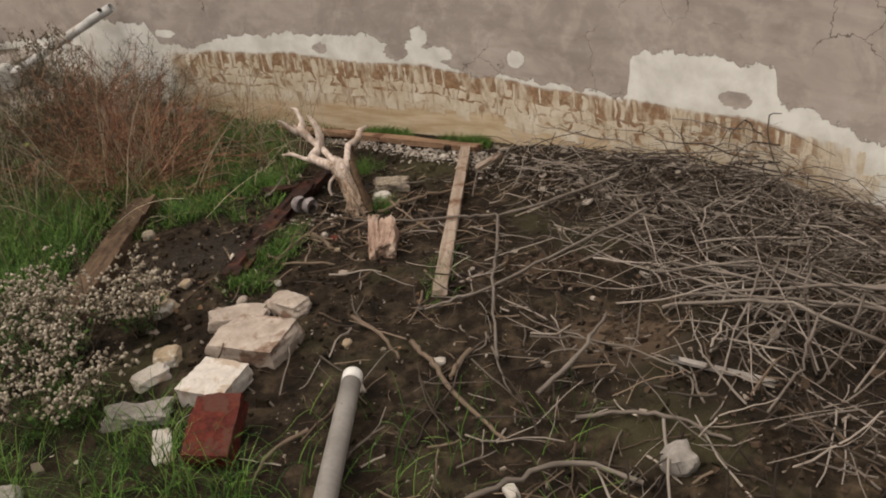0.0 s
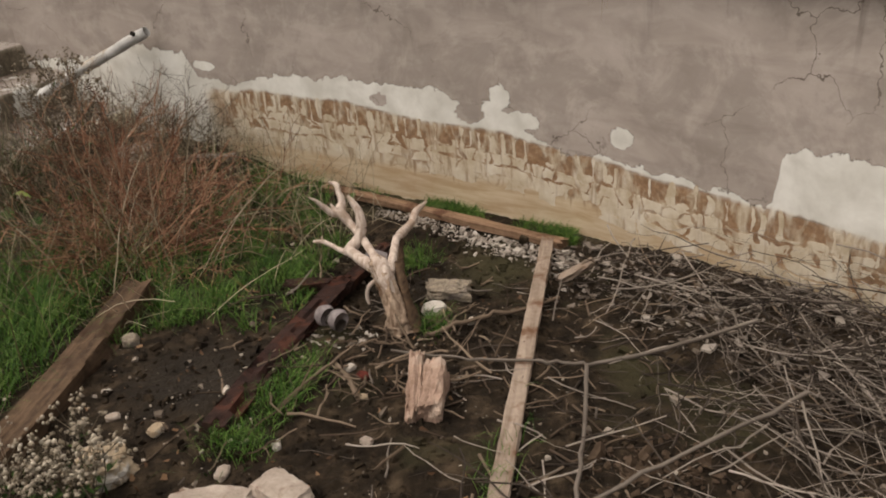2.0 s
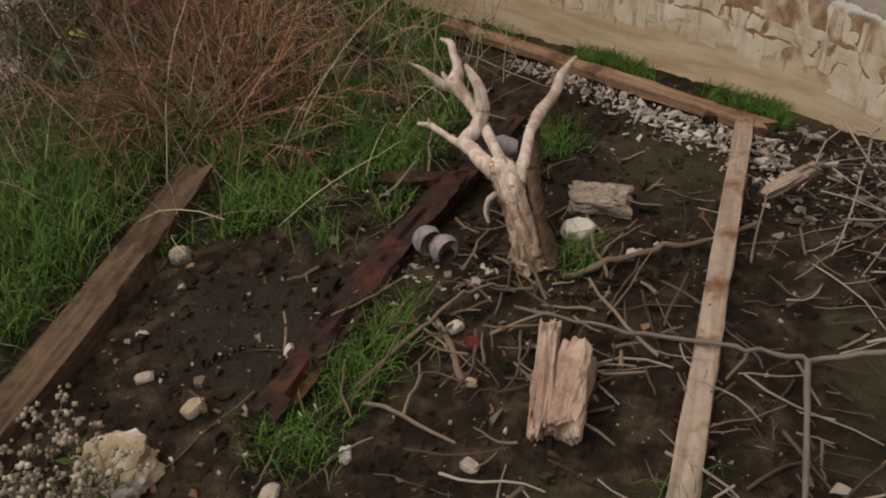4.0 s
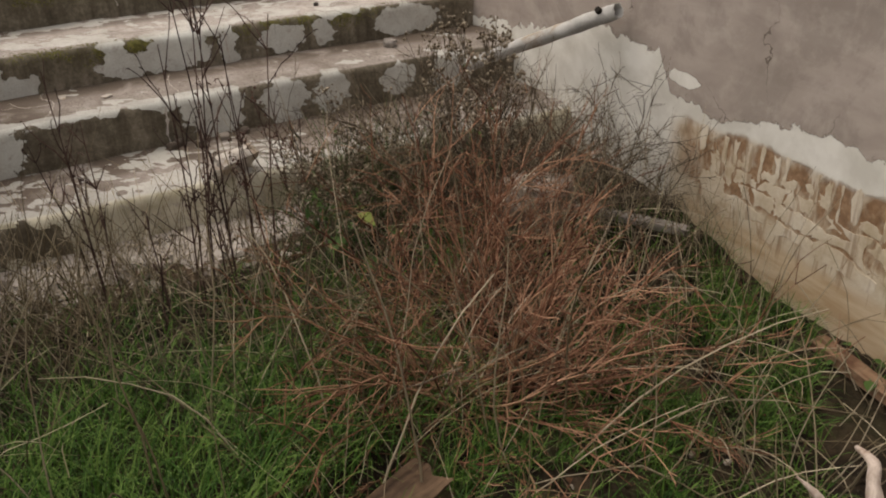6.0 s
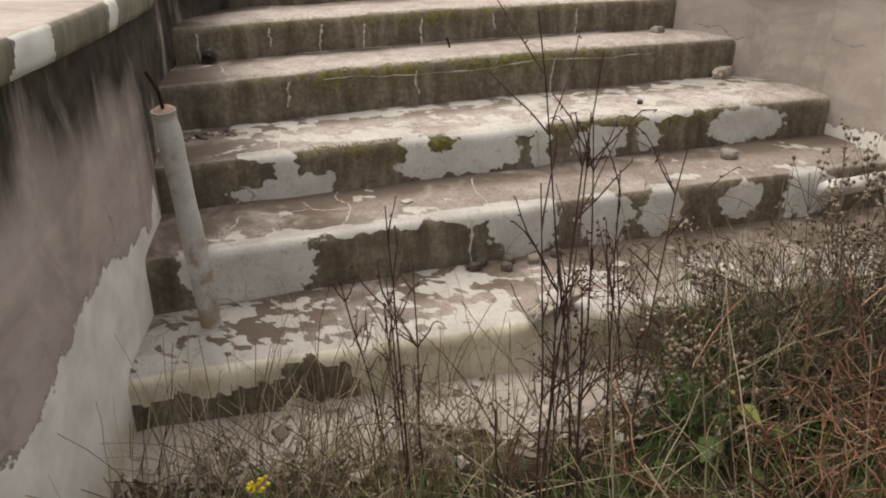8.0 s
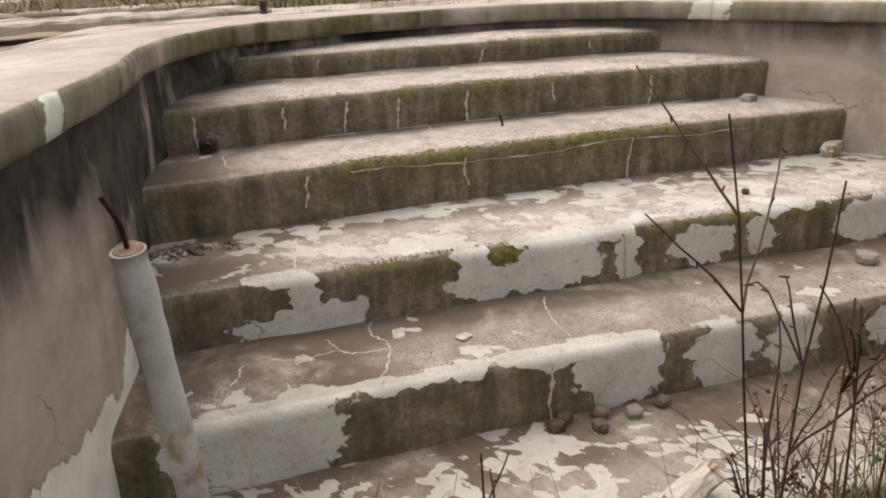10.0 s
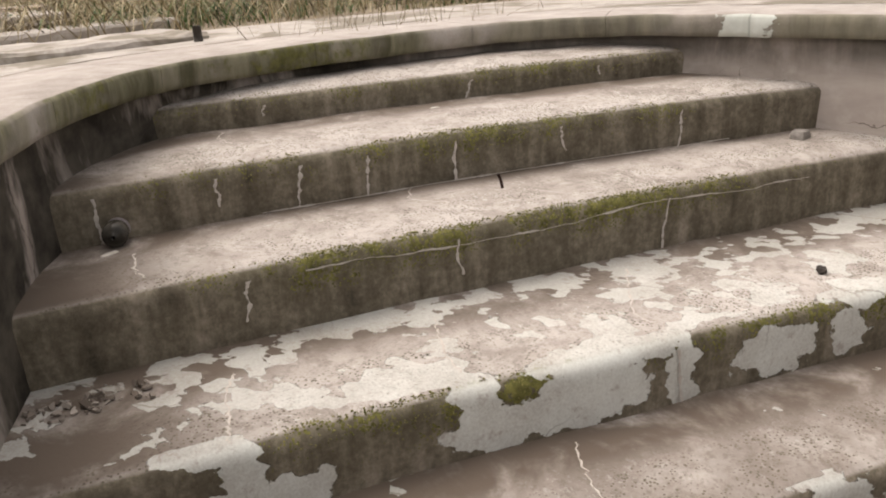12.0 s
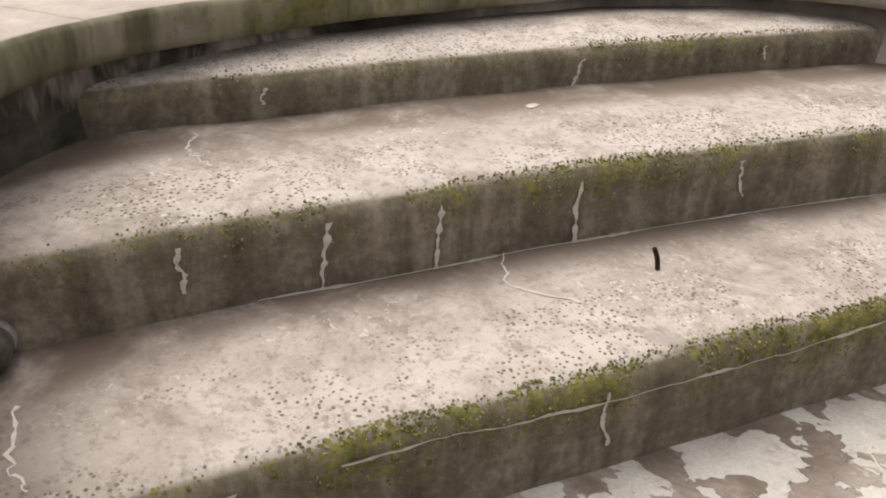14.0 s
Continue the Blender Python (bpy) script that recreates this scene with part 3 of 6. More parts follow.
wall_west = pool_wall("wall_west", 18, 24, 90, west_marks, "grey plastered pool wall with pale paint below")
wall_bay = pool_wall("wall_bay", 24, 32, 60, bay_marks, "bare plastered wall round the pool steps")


# ---- floor of soil ----
def pool_floor():
    step = 0.025
    xs, ys = np.arange(-5.7, 2.95, step), np.arange(-2.0, 6.0, step)
    gx, gy = np.meshgrid(xs, ys, indexing="ij")
    z = ground_z(gx, gy) + 0.006 * np.random.default_rng(3).normal(0, 1, gx.shape) * 0.6
    v = np.stack([gx, gy, z], -1).reshape(-1, 3)
    f = grid_faces(len(xs), len(ys))
    x, y = v[:, 0], v[:, 1]
    wet = np.exp(-(((x + 1.05) / 0.32) ** 2 + ((y - 3.15) / 0.30) ** 2)) + 0.75 * np.exp(-(((x + 0.5) / 0.4) ** 2 + ((y - 4.05) / 0.3) ** 2)) + 0.7 * np.exp(-(((x - 1.2) / 0.6) ** 2 + ((y - 2.3) / 0.5) ** 2))
    clay = 0.9 * smooth01((-2.75 - x) / 0.25) + np.exp(-(((x - 0.75) / 0.30) ** 2 + ((y - 2.45) / 0.22) ** 2)) * 0.95 + 0.6 * np.exp(-(((x - 0.5) / 0.2) ** 2 + ((y - 3.0) / 0.15) ** 2))
    return tagged(mesh_ob("floor", v, f, SOIL, None, True, "", dict(wet=wet, clay=clay)), "dark damp soil with pebbles on the pool floor", "ground", kind="structure")


floor = pool_floor()


# ---- coping, deck and the land round the pool ----
def coping():
    top = thing("coping", "mossy concrete coping slabs round the pool edge", "coping", kind="structure")
    cuts = np.append(np.arange(0, len(ring) - 30, 75), len(ring))
    for a, b in zip(cuts[:-1], cuts[1:]):
        idx = np.arange(a, b + 1) % len(ring)
        pr = [(-0.062, WALL_TOP + 0.002), (-0.068, WALL_TOP + 0.02), (-0.071, WALL_TOP + 0.045), (-0.070, DECK_TOP - 0.012), (-0.063, DECK_TOP - 0.003), (-0.05, DECK_TOP), (0.0, DECK_TOP + 0.002),
              (0.10, DECK_TOP + 0.002), (0.2, DECK_TOP), (0.36, DECK_TOP - 0.003), (0.36, WALL_TOP + 0.002)]
        off, zs = np.array(pr).T
        xy = ring[idx][:, None, :] + outward[idx][:, None, :] * (off[None, :] + 0.003 * soft_noise(arc[idx][:, None], zs[None, :] * 9, 5.0))[:, :, None]
        xy[0] += (xy[1] - xy[0]) * 0.10
        xy[-1] += (xy[-2] - xy[-1]) * 0.10
        v = np.concatenate([xy, np.broadcast_to(zs[None, :, None], xy.shape[:2] + (1,))], 2)
        v[:, :, 2] += 0.002 * soft_noise(v[:, :, 0], v[:, :, 1], 8.0)
        n = len(pr)
        f = grid_faces(len(idx), n, True).tolist() + [list(range(n)), [(len(idx) - 1) * n + k for k in range(n)][::-1]]
        front = np.broadcast_to((off < -0.05).astype(float)[None, :], xy.shape[:2])
        shady = smooth01((4.9 - v[:, :, 1]) / 0.8) * smooth01((-3.9 - v[:, :, 0]) / 0.4)
        paint = chips(v[:, :, 0].ravel(), v[:, :, 1].ravel(), [(-4.05, 6.0, 0.22, 0.3), (-3.70, 2.88, 0.055, 0.13), (-3.18, 2.69, 0.10, 0.12), (-4.9, 5.5, 0.1, 0.1), (-3.4, 5.75, 0.12, 0.1), (0.9, 4.1, 0.3, 0.2)])
        mesh_ob("coping_slab", v.reshape(-1, 3), f, COPING, top, True, "", dict(alga=(front * (0.62 + 0.30 * shady)).ravel(), moss=(front * shady * 0.72 * (0.7 + 0.5 * soft_noise(v[:, :, 0], v[:, :, 1], 3.0))).ravel(), paint=np.clip(0.45 + paint * 0.8, 0, 0.9) * (front.ravel() > 0)))
    return top


coping()


def land():
    """One sheet from the coping to the horizon."""
    idx = np.arange(0, len(ring), 12)
    rows = []
    centre = np.array([-1.2, 2.2])
    for off, s, z in ((0.30, 1.0, DECK_TOP - 0.012), (0.9, 1.0, DECK_TOP - 0.012), (1.7, 1.0, DECK_TOP - 0.03), (2.6, 1.0, DECK_TOP - 0.06), (2.6, 2.0, 1.12), (2.6, 5.0, 1.2), (2.6, 30.0, 1.6), (2.6, 250.0, 3.0)):
        xy = ring[idx] + outward[idx] * min(off, 0.3)
        way = xy - centre
        way = way / np.linalg.norm(way, axis=1)[:, None]
        xy = xy + way * (off - 0.3)
        xy = centre + (xy - centre) * s
        rows.append(np.concatenate([xy, np.full((len(idx), 1), z)], 1))
    v = np.stack(rows, 0)
    f = grid_faces(len(rows), len(idx), True)
    return tagged(mesh_ob("ground", v.reshape(-1, 3), f, FIELD, None, True), "dry stony soil with straw behind the pool", "ground", kind="structure")


land()


def deck():
    idx = np.arange(0, len(ring), 10)
    offs, zs = np.array([(0.365, DECK_TOP - 0.002), (0.8, DECK_TOP - 0.004), (1.25, DECK_TOP - 0.008), (1.27, DECK_TOP - 0.08)]).T
    centre = np.array([-1.2, 2.2])
    way = ring[idx] - centre
    way = way / np.linalg.norm(way, axis=1)[:, None]
    edge = ring[idx] + outward[idx] * 0.365
    v = np.stack([np.concatenate([edge + way * (o - 0.365 + (0.07 * soft_noise(arc[idx], arc[idx], 1.3))[:, None] * (o > 1)), np.full((len(idx), 1), z)], 1) for o, z in zip(offs, zs)], 0)
    return tagged(mesh_ob("pavement", v.reshape(-1, 3), grid_faces(4, len(idx), True), DECK, None, True), "pale cracked concrete deck round the pool", "pavement", kind="structure")


deck()


# ---- the steps ----
# riser line x = a + b (y - 4.3) + c (y - 4.3)^2, foot, tread height, and the reach in y
STEPS = [(-5.31, 0.09, 0.05, 0.955, 1.062, 3.3, 5.75), (-4.885, 0.088, 0.045, 0.79, 0.955, 3.05, 5.8), (-4.525, 0.078, 0.02, 0.595, 0.79, 2.98, 5.9),
         (-4.065, 0.12, 0.013, 0.41, 0.595, 2.85, 5.95), (-3.70, 0.13, 0.02, 0.20, 0.41, 2.8, 6.0), (-3.22, 0.19, 0.0, -0.02, 0.20, 2.68, 6.0)]


def riser_x(k, y):
    a, b, c = STEPS[k][:3]
    return a + b * (y - 4.3) + c * (y - 4.3) ** 2


def worn(x, y, scale, seed):
    """Irregular noise for patches of wear."""
    return np.array([noise.fractal(Vector((a * scale, b * scale, seed * 7.3)), 0.9, 2.0, 4) for a, b in zip(x, y)]) * 1.5


def step_paint(k, y, d, z):
    """Rests of paint on riser (by height) and tread (by distance behind the nose)."""
    foot, top = STEPS[k][3:5]
    on_riser = z < top - 0.012
    h = (z - foot) / (top - foot)
    n1, n2 = soft_noise(y, d * 2 + z * 3, 5.0, k), soft_noise(y, d * 3 + z * 4, 14.0, k + 2.0)
    out = np.full(len(y), -1.0)
    if k >= 3:
        f1, f2 = worn(y, d, 6.0, k), worn(y, d * 1.5, 19.0, k + 5)
    y, h = y + 0.022 * n2 + 0.02 * n1, h + 0.10 * soft_noise(y, h * 0.2, 19.0, k + 1.0)
    if k == 3:
        spots = [(3.45, 0.12, 0.19, 0.26), (3.56, 0.22, 0.09, 0.22), (3.46, 0.55, 0.045, 0.5), (3.40, 0.95, 0.09, 0.16), (4.05, 0.33, 0.17, 0.30), (4.24, 0.48, 0.14, 0.48), (3.95, 0.75, 0.06, 0.3), (4.30, 0.95, 0.22, 0.22),
                 (4.47, 0.35, 0.045, 0.55), (4.73, 0.42, 0.12, 0.36), (4.95, 0.45, 0.058, 0.32), (5.05, 0.98, 0.18, 0.2), (5.42, 0.45, 0.19, 0.42)]
        out = chips(y, h, spots)
        tread = -0.12 + 0.62 * f1 + 0.45 * f2 + 0.34 * np.exp(-((d - 0.38) / 0.05) ** 2) + 0.12 * smooth01((0.12 - d) / 0.1) - smooth01((3.5 - y) / 0.3) * 0.25
        out = np.where(on_riser, out, np.clip(tread, -1, 1))
    elif k == 4:
        spots = [(3.26, 0.5, 0.2, 0.75), (3.1, 0.7, 0.1, 0.4), (3.7, 1.02, 0.4, 0.2), (4.2, 0.6, 0.14, 0.6), (4.1, 0.95, 0.2, 0.25), (4.52, 0.45, 0.10, 0.6), (4.75, 0.5, 0.09, 0.45), (5.1, 0.5, 0.1, 0.35), (5.4, 0.5, 0.12, 0.5)]
        out = chips(y, h, spots)
        tread = -0.20 + 0.5 * f1 + 0.3 * f2 - smooth01((d - 0.06) / 0.1) * 0.35
        out = np.where(on_riser, out, tread)
    elif k == 5:
        dark = chips(y, h, [(2.92, 0.15, 0.30, 0.42), (3.15, 0.22, 0.2, 0.36), (3.30, 0.42, 0.13, 0.42)])
        out = np.where(dark > 0.12 * f2, -0.6, 0.4 + 0.3 * n1)
        out = np.maximum(out, chips(y, h, [(3.28, 0.14, 0.08, 0.14)]))
        tread = 0.40 + 0.55 * f1 - smooth01((d - 0.07) / 0.07) * 0.42 + 0.50 * f2 - smooth01((d - 0.3) / 0.1) * 0.3 - 0.55 * smooth01((y - 4.15) / 0.4)
        out = np.where(on_riser, out, np.clip(tread, -1, 1))
    return np.clip(0.5 + out * 0.5, 0, 1)


def vein(parent, k, rows):
    """A ribbon of lime on a riser: rows of y, z, half height, half width."""
    strip = []
    for y, z, dz, dy in rows:
        x = riser_x(k, y) - 0.005 * float(soft_noise(y, z, 4.0, k)) + 0.0016
        strip += [(x, y - dy, z - dz), (x, y + dy, z + dz)]
    return mesh_ob("lime_vein", strip, [[2 * q, 2 * q + 1, 2 * q + 3, 2 * q + 2] for q in range(len(rows) - 1)], VEIN, parent, False)


def stair():
    top = thing("pool_steps", "curved mossy concrete pool steps with peeling white paint", "steps", (-4.4, 4.3, 0))
    for k, (a, b, c, foot, tread, y0, y1) in enumerate(STEPS):
        ys = np.arange(y0, y1, 0.011)
        r = 0.050 if k < 5 else 0.055
        back = np.linspace(0.62, r, 34)
        th = np.linspace(0, np.pi / 2, 7)[1:]
        down = np.linspace(tread - r, foot - 0.03, 17)[1:]
        d = np.concatenate([back, r - r * np.sin(th), np.zeros(len(down)) + np.linspace(0, 0.006, len(down)), [0.62]])
        z = np.concatenate([np.full(len(back), tread), tread - r + r * np.cos(th), down, [foot - 0.03]])
        z = z - np.concatenate([0.012 * smooth01((0.25 - back) / 0.25), np.full(len(th), 0.012) * (1 - np.linspace(0, 1, len(th))), np.zeros(len(down) + 1)])
        Y, D = np.meshgrid(ys, d, indexing="ij")
        Z = np.broadcast_to(z[None, :], Y.shape).copy()
        skin = np.ones(len(d))
        skin[0] = skin[-1] = 0
        D = D + 0.005 * soft_noise(Y, Z, 4.0, k) * skin[None, :]
        Z = Z + 0.004 * soft_noise(Y, D, 5.0, k + 3.0) * skin[None, :]
        X = riser_x(k, Y) - D
        v = np.stack([X, Y, Z], -1).reshape(-1, 3)
        y, dd, zz = Y.ravel(), D.ravel(), Z.ravel()
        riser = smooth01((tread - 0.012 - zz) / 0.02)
        left = smooth01((3.75 - y) / 0.6)
        mossy = smooth01((0.06 - dd) / 0.03) * smooth01((tread - 0.010 - zz) / 0.012) * np.clip(1 - (tread - 0.03 - zz) / (0.14 if k == 3 else 0.13), 0, 1) * (1 - 0.9 * left) * smooth01((5.5 - y) / 0.5) * (1.0 if k in (2, 3) else 0.8 if k == 1 else 0.6 if k == 0 else 0.12)
        mossy = mossy * (0.75 + 0.35 * soft_noise(y, y * 0, 2.6, k))
        # treads carry painted shade at the back and left end, lowest two all over
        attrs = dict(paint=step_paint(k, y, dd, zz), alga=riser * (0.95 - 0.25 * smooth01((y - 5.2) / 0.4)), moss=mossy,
                     pits=smooth01((0.28 - dd) / 0.2) * (1 - riser) * (k < 5), tread_shade=np.clip(smooth01((dd - 0.17) / 0.2) * 0.8 + left * 0.9 + (k >= 4) * 0.5, 0, 1) * (1 - riser),
                     cream=riser * (k == 5) * 1.0 + (1 - riser) * (k == 5) * 0.35)
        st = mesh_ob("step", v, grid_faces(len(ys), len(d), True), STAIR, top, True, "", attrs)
        st.matrix_parent_inverse = Matrix.Translation((4.4, -4.3, 0))
        # pale lime veins that run down the riser, and a seam along it
        veins = {0: [3.9, 4.62, 5.1], 1: [3.33, 3.65, 3.88, 4.06, 4.34, 4.68, 5.12], 2: [3.62, 4.15, 4.80], 3: [4.46], 4: [3.2, 4.0]}.get(k, [])
        for yv in veins:
            h1 = foot + 0.002 + (tread - foot) * rng.choice([0.0, 0.0, 0.25])
            hs = np.linspace(tread - 0.045, h1, 16)
            yy = yv + np.interp(np.arange(16), np.linspace(0, 15, 8), np.cumsum(rng.normal(0, 0.0045, 8)))
            w = np.abs(rng.normal(0.0034, 0.0024, 16)) + 0.0005
            vein(st, k, [(yy[q], hs[q], 0.0, w[q]) for q in range(16)])
        if k in (1, 2):
            seam = np.linspace(3.75, 5.3, 120)
            lift = np.cumsum(rng.normal(0, 0.0016, 120))
            lift = lift - np.linspace(0, lift[-1], 120)
            vein(st, k, [(yy, (foot + 0.004 if k == 1 else tread - 0.055 + 0.008 * math.sin(yy * 7) + lift[q] * 0.8), max(0.0008, 0.0014 * math.sin(yy * 23 + k) + rng.normal(0.0010, 0.0007)), 0.0) for q, yy in enumerate(seam)])
    return top


MOSS = leafy("step_moss", (0.080, 0.078, 0.026), (0.165, 0.155, 0.056), (0.29, 0.265, 0.105), 0.95)


def moss_clumps(parent, k, n):
    """Small cushions of moss that grow over the edge of a step and thin out down its riser."""
    foot, tread = STEPS[k][3:5]
    y = rng.uniform(3.45, 5.45, n * 4)
    fall = rng.beta(1.0, 2.6, n * 4) * 0.115
    thick = worn(y, y * 0, 2.2, k + 11) + 0.6 * worn(y, fall, 11.0, k + 17)
    keep = (thick > rng.uniform(-0.55, 0.75, len(y))) & (rng.uniform(size=len(y)) < smooth01((y - 3.4) / 0.5) * smooth01((5.55 - y) / 0.4))
    y, fall = y[keep][:n], fall[keep][:n]
    turn = np.clip(0.5 + fall / 0.06, 0.0, math.pi / 2)
    d = np.where(turn < math.pi / 2, 0.05 - 0.05 * np.sin(turn), 0.0)
    z = np.where(turn < math.pi / 2, tread - 0.05 + 0.05 * np.cos(turn) - 0.006, tread - 0.05 - (fall - 0.064))
    free = step_paint(k, y, d, np.minimum(z, tread - 0.014)) < 0.5 if k >= 3 else np.full(len(y), True)
    b = Bundle()
    for yy, dd, zz in zip(y[free], d[free], z[free]):
        x = riser_x(k, yy) - dd - 0.005 * float(soft_noise(yy, zz, 4.0, k))
        v, f = lump((x, yy, zz), rng.uniform(0.0011, 0.0030))
        b.add(v, f)
    return tagged(b.make("moss", MOSS, parent, True, "olive green moss on the step edge"), kind="stuff")


def lump(c, r):
    v = np.array([(1, 0, 0), (-1, 0, 0), (0, 1, 0), (0, -1, 0), (0, 0, 1), (0, 0, -1)], dtype=float) * r * rng.uniform(0.7, 1.4, (6, 1)) + np.asarray(c)
    return v, [[0, 2, 4], [2, 1, 4], [1, 3, 4], [3, 0, 4], [2, 0, 5], [1, 2, 5], [3, 1, 5], [0, 3, 5]]


def tread_crack(parent, k, pts, wide=0.003):
    """A pale lime-filled crack that wanders over a tread."""
    p = spline([(x, y) for x, y in pts], 9)
    p[1:-1] += rng.normal(0, 0.0035, (len(p) - 2, 2))
    t = np.gradient(p, axis=0)
    n = np.stack([-t[:, 1], t[:, 0]], 1) / (np.linalg.norm(t, axis=1)[:, None] + 1e-9)
    w = np.abs(rng.normal(wide * 0.5, wide * 0.3, len(p))) + 0.0004
    tread = STEPS[k][4]
    strip = []
    for q, m, h in zip(p, n, w):
        d = riser_x(k, q[1]) - q[0]
        z = tread - 0.012 * float(smooth01((0.25 - d) / 0.25)) + 0.004 * float(soft_noise(q[1], d, 5.0, k + 3.0)) + 0.0014
        strip += [(*(q - m * h), z), (*(q + m * h), z)]
    return mesh_ob("lime_crack", strip, [[2 * i, 2 * i + 1, 2 * i + 3, 2 * i + 2] for i in range(len(p) - 1)], VEIN, parent, False)


steps = stair()
treads = [ob for ob in steps.children]
for k, pts in ((4, [(-3.80, 3.54), (-3.96, 3.63), (-4.06, 3.61), (-4.13, 3.64)]), (4, [(-4.04, 3.33), (-4.0, 3.42), (-4.01, 3.50), (-4.08, 3.49)]), (4, [(-4.0, 3.50), (-3.96, 3.55), (-3.95, 3.62)]),
               (4, [(-4.04, 4.155), (-3.92, 4.10), (-3.80, 4.09)]), (4, [(-3.95, 3.21), (-4.04, 3.26)]), (3, [(-4.43, 4.02), (-4.365, 3.996), (-4.27, 3.96), (-4.17, 3.95)]), (3, [(-4.42, 4.60), (-4.31, 4.52), (-4.2, 4.44), (-4.13, 4.45)]),
               (3, [(-4.42, 3.52), (-4.376, 3.50), (-4.25, 3.47), (-4.17, 3.45)]), (2, [(-4.64, 3.40), (-4.70, 3.385), (-4.80, 3.40)]), (2, [(-4.90, 4.19), (-4.80, 4.145), (-4.70, 4.22)]), (1, [(-5.29, 3.75), (-5.2, 3.72), (-5.12, 3.74)]), (2, [(-4.86, 4.95), (-4.8, 5.2), (-4.75, 5.42)])):
    tread_crack(treads[k], k, pts)
for k, n in ((0, 700), (1, 1300), (2, 1800), (3, 1300)):
    moss_clumps(treads[k], k, n)


# ---- plates of cracked paint on the north wall ----
def plate_material():
    """Cream paint, stained brown along the cracks and in runs."""
    m = Mix("cracked_cream_paint", 0.85)
    v = m.noise(9.0, 5, 0.65)
    c = m.ramp(v, (0.34, (0.49, 0.40, 0.28)), (0.5, (0.61, 0.53, 0.41)), (0.68, (0.71, 0.65, 0.55)))
    run = m.step(m.noise(1.0, 4, 0.65, 0.3, m.stretch((22.0, 22.0, 2.6))), 0.52, 0.66)
    edge = m.math("ADD", m.attr("rim"), m.math("MULTIPLY", m.math("SUBTRACT", m.noise(26.0, 5, 0.7), 0.5), 1.1))
    brown = m.math("MAXIMUM", m.math("MULTIPLY", run, 0.55), m.math("MULTIPLY", m.step(edge, 0.55, 1.0), 0.75))
    c = m.mix(brown, c, m.ramp(m.noise(20.0, 4), (0.35, (0.20, 0.108, 0.056)), (0.65, (0.32, 0.20, 0.115))))
    return m.done(c, m.noise(60.0, 4), 0.002)


PLATE = plate_material()


def paint_plates():
    """Cracked paint that has curled into plates: four uneven courses with shared corners, many gone from the upper one."""
    u0, u1 = float(arc[int(2.0 * SAMPLES)]), float(arc[int(7.6 * SAMPLES)])
    step = 0.058
    cols = int((u1 - u0) / step)
    levels = (0.0, -0.105, -0.165, -0.225, -0.285)
    gone = (0.50, 0.07, 0.12, 0.35)
    gaps = (0.0022, 0.0036, 0.0026, 0.0010)

    def line(u):
        return float(high_line(np.interp(u, arc, ring[:, 0])))

    wave = rng.uniform(0, 50, len(levels))
    jit = np.clip(rng.normal(0, 1, (len(levels), cols + 2, 2)), -1.6, 1.6) * np.array([0.020, 0.020])

    def corner(i, j, row):
        u = u0 + step * (j + 0.5 * (row % 2)) + jit[i, j, 0]
        return np.array([u, line(u) + levels[i] + 0.020 * (0.4 if i == 0 else 1.0) * float(soft_noise(u, wave[i], 9.0, wave[i]))])

    def plate(box, row):
        """One ragged piece of paint between four corners."""
        mid = sum(box) / 4
        seams = []
        for k in range(4):
            p, q = box[k], box[(k + 1) % 4]
            bow = rng.normal(0, 0.010)
            for s in (0.08, 0.3, 0.5, 0.7, 0.92):
                n = np.array([q[1] - p[1], p[0] - q[0]]) / (np.hypot(*(q - p)) + 1e-6)
                w = p + (q - p) * s + n * (bow * 4 * s * (1 - s) + rng.normal(0, 0.0026))
                seams.append(w + (mid - w) / np.hypot(*(mid - w)) * gaps[row] * rng.uniform(0.3, 2.2))
        v, rim = [], []
        strong = (0.95, 0.85, 0.40, 0.12)[row] * rng.uniform(0.3, 1.0)
        for shrink, rise, stain in ((1.0, -0.0004, strong), (0.985, 0.0012, strong), (0.66, 0.0016, 0.0)):
            for w in seams:
                uu, zz = mid + (w - mid) * shrink
                n = outward[min(int(np.searchsorted(arc, uu)), len(ring) - 1)]
                lift = rise - 0.004 * float(soft_noise(uu, zz, 3.0))
                v.append((np.interp(uu, arc, ring[:, 0]) - n[0] * lift, np.interp(uu, arc, ring[:, 1]) - n[1] * lift, zz))
                rim.append(stain)
        n = len(seams)
        f = [list(range(2 * n, 3 * n))] + [[t * n + i, t * n + (i + 1) % n, t * n + n + (i + 1) % n, t * n + n + i] for t in (0, 1) for i in range(n)]
        mesh_ob("paint_plate", v, f, PLATE, wall_north, False, "", dict(rim=np.array(rim)))

    def level(i, u):
        return line(u) + levels[i] + 0.020 * (0.4 if i == 0 else 1.0) * float(soft_noise(u, wave[i], 9.0, wave[i]))

    # the upper course: narrow rests of paint between bare upright patches
    u = u0
    while u < u1:
        w = rng.uniform(0.010, 0.036)
        if rng.uniform() < 0.9:
            plate([np.array(c) for c in ((u, level(0, u)), (u + w, level(0, u + w)), (u + w + rng.normal(0, 0.004), level(1, u + w)), (u + rng.normal(0, 0.004), level(1, u)))], 0)
        bare = rng.uniform(0.022, 0.050) if rng.uniform() < 0.7 else rng.uniform(0.06, 0.10)
        if rng.uniform() < 0.45:
            t = rng.uniform(0.10, 0.55)
            e = u + w + bare
            plate([np.array(c) for c in ((u + w, level(1, u + w) + 0.09 * t), (e, level(1, e) + 0.09 * t * rng.uniform(0.7, 1.2)), (e, level(1, e)), (u + w, level(1, u + w)))], 0)
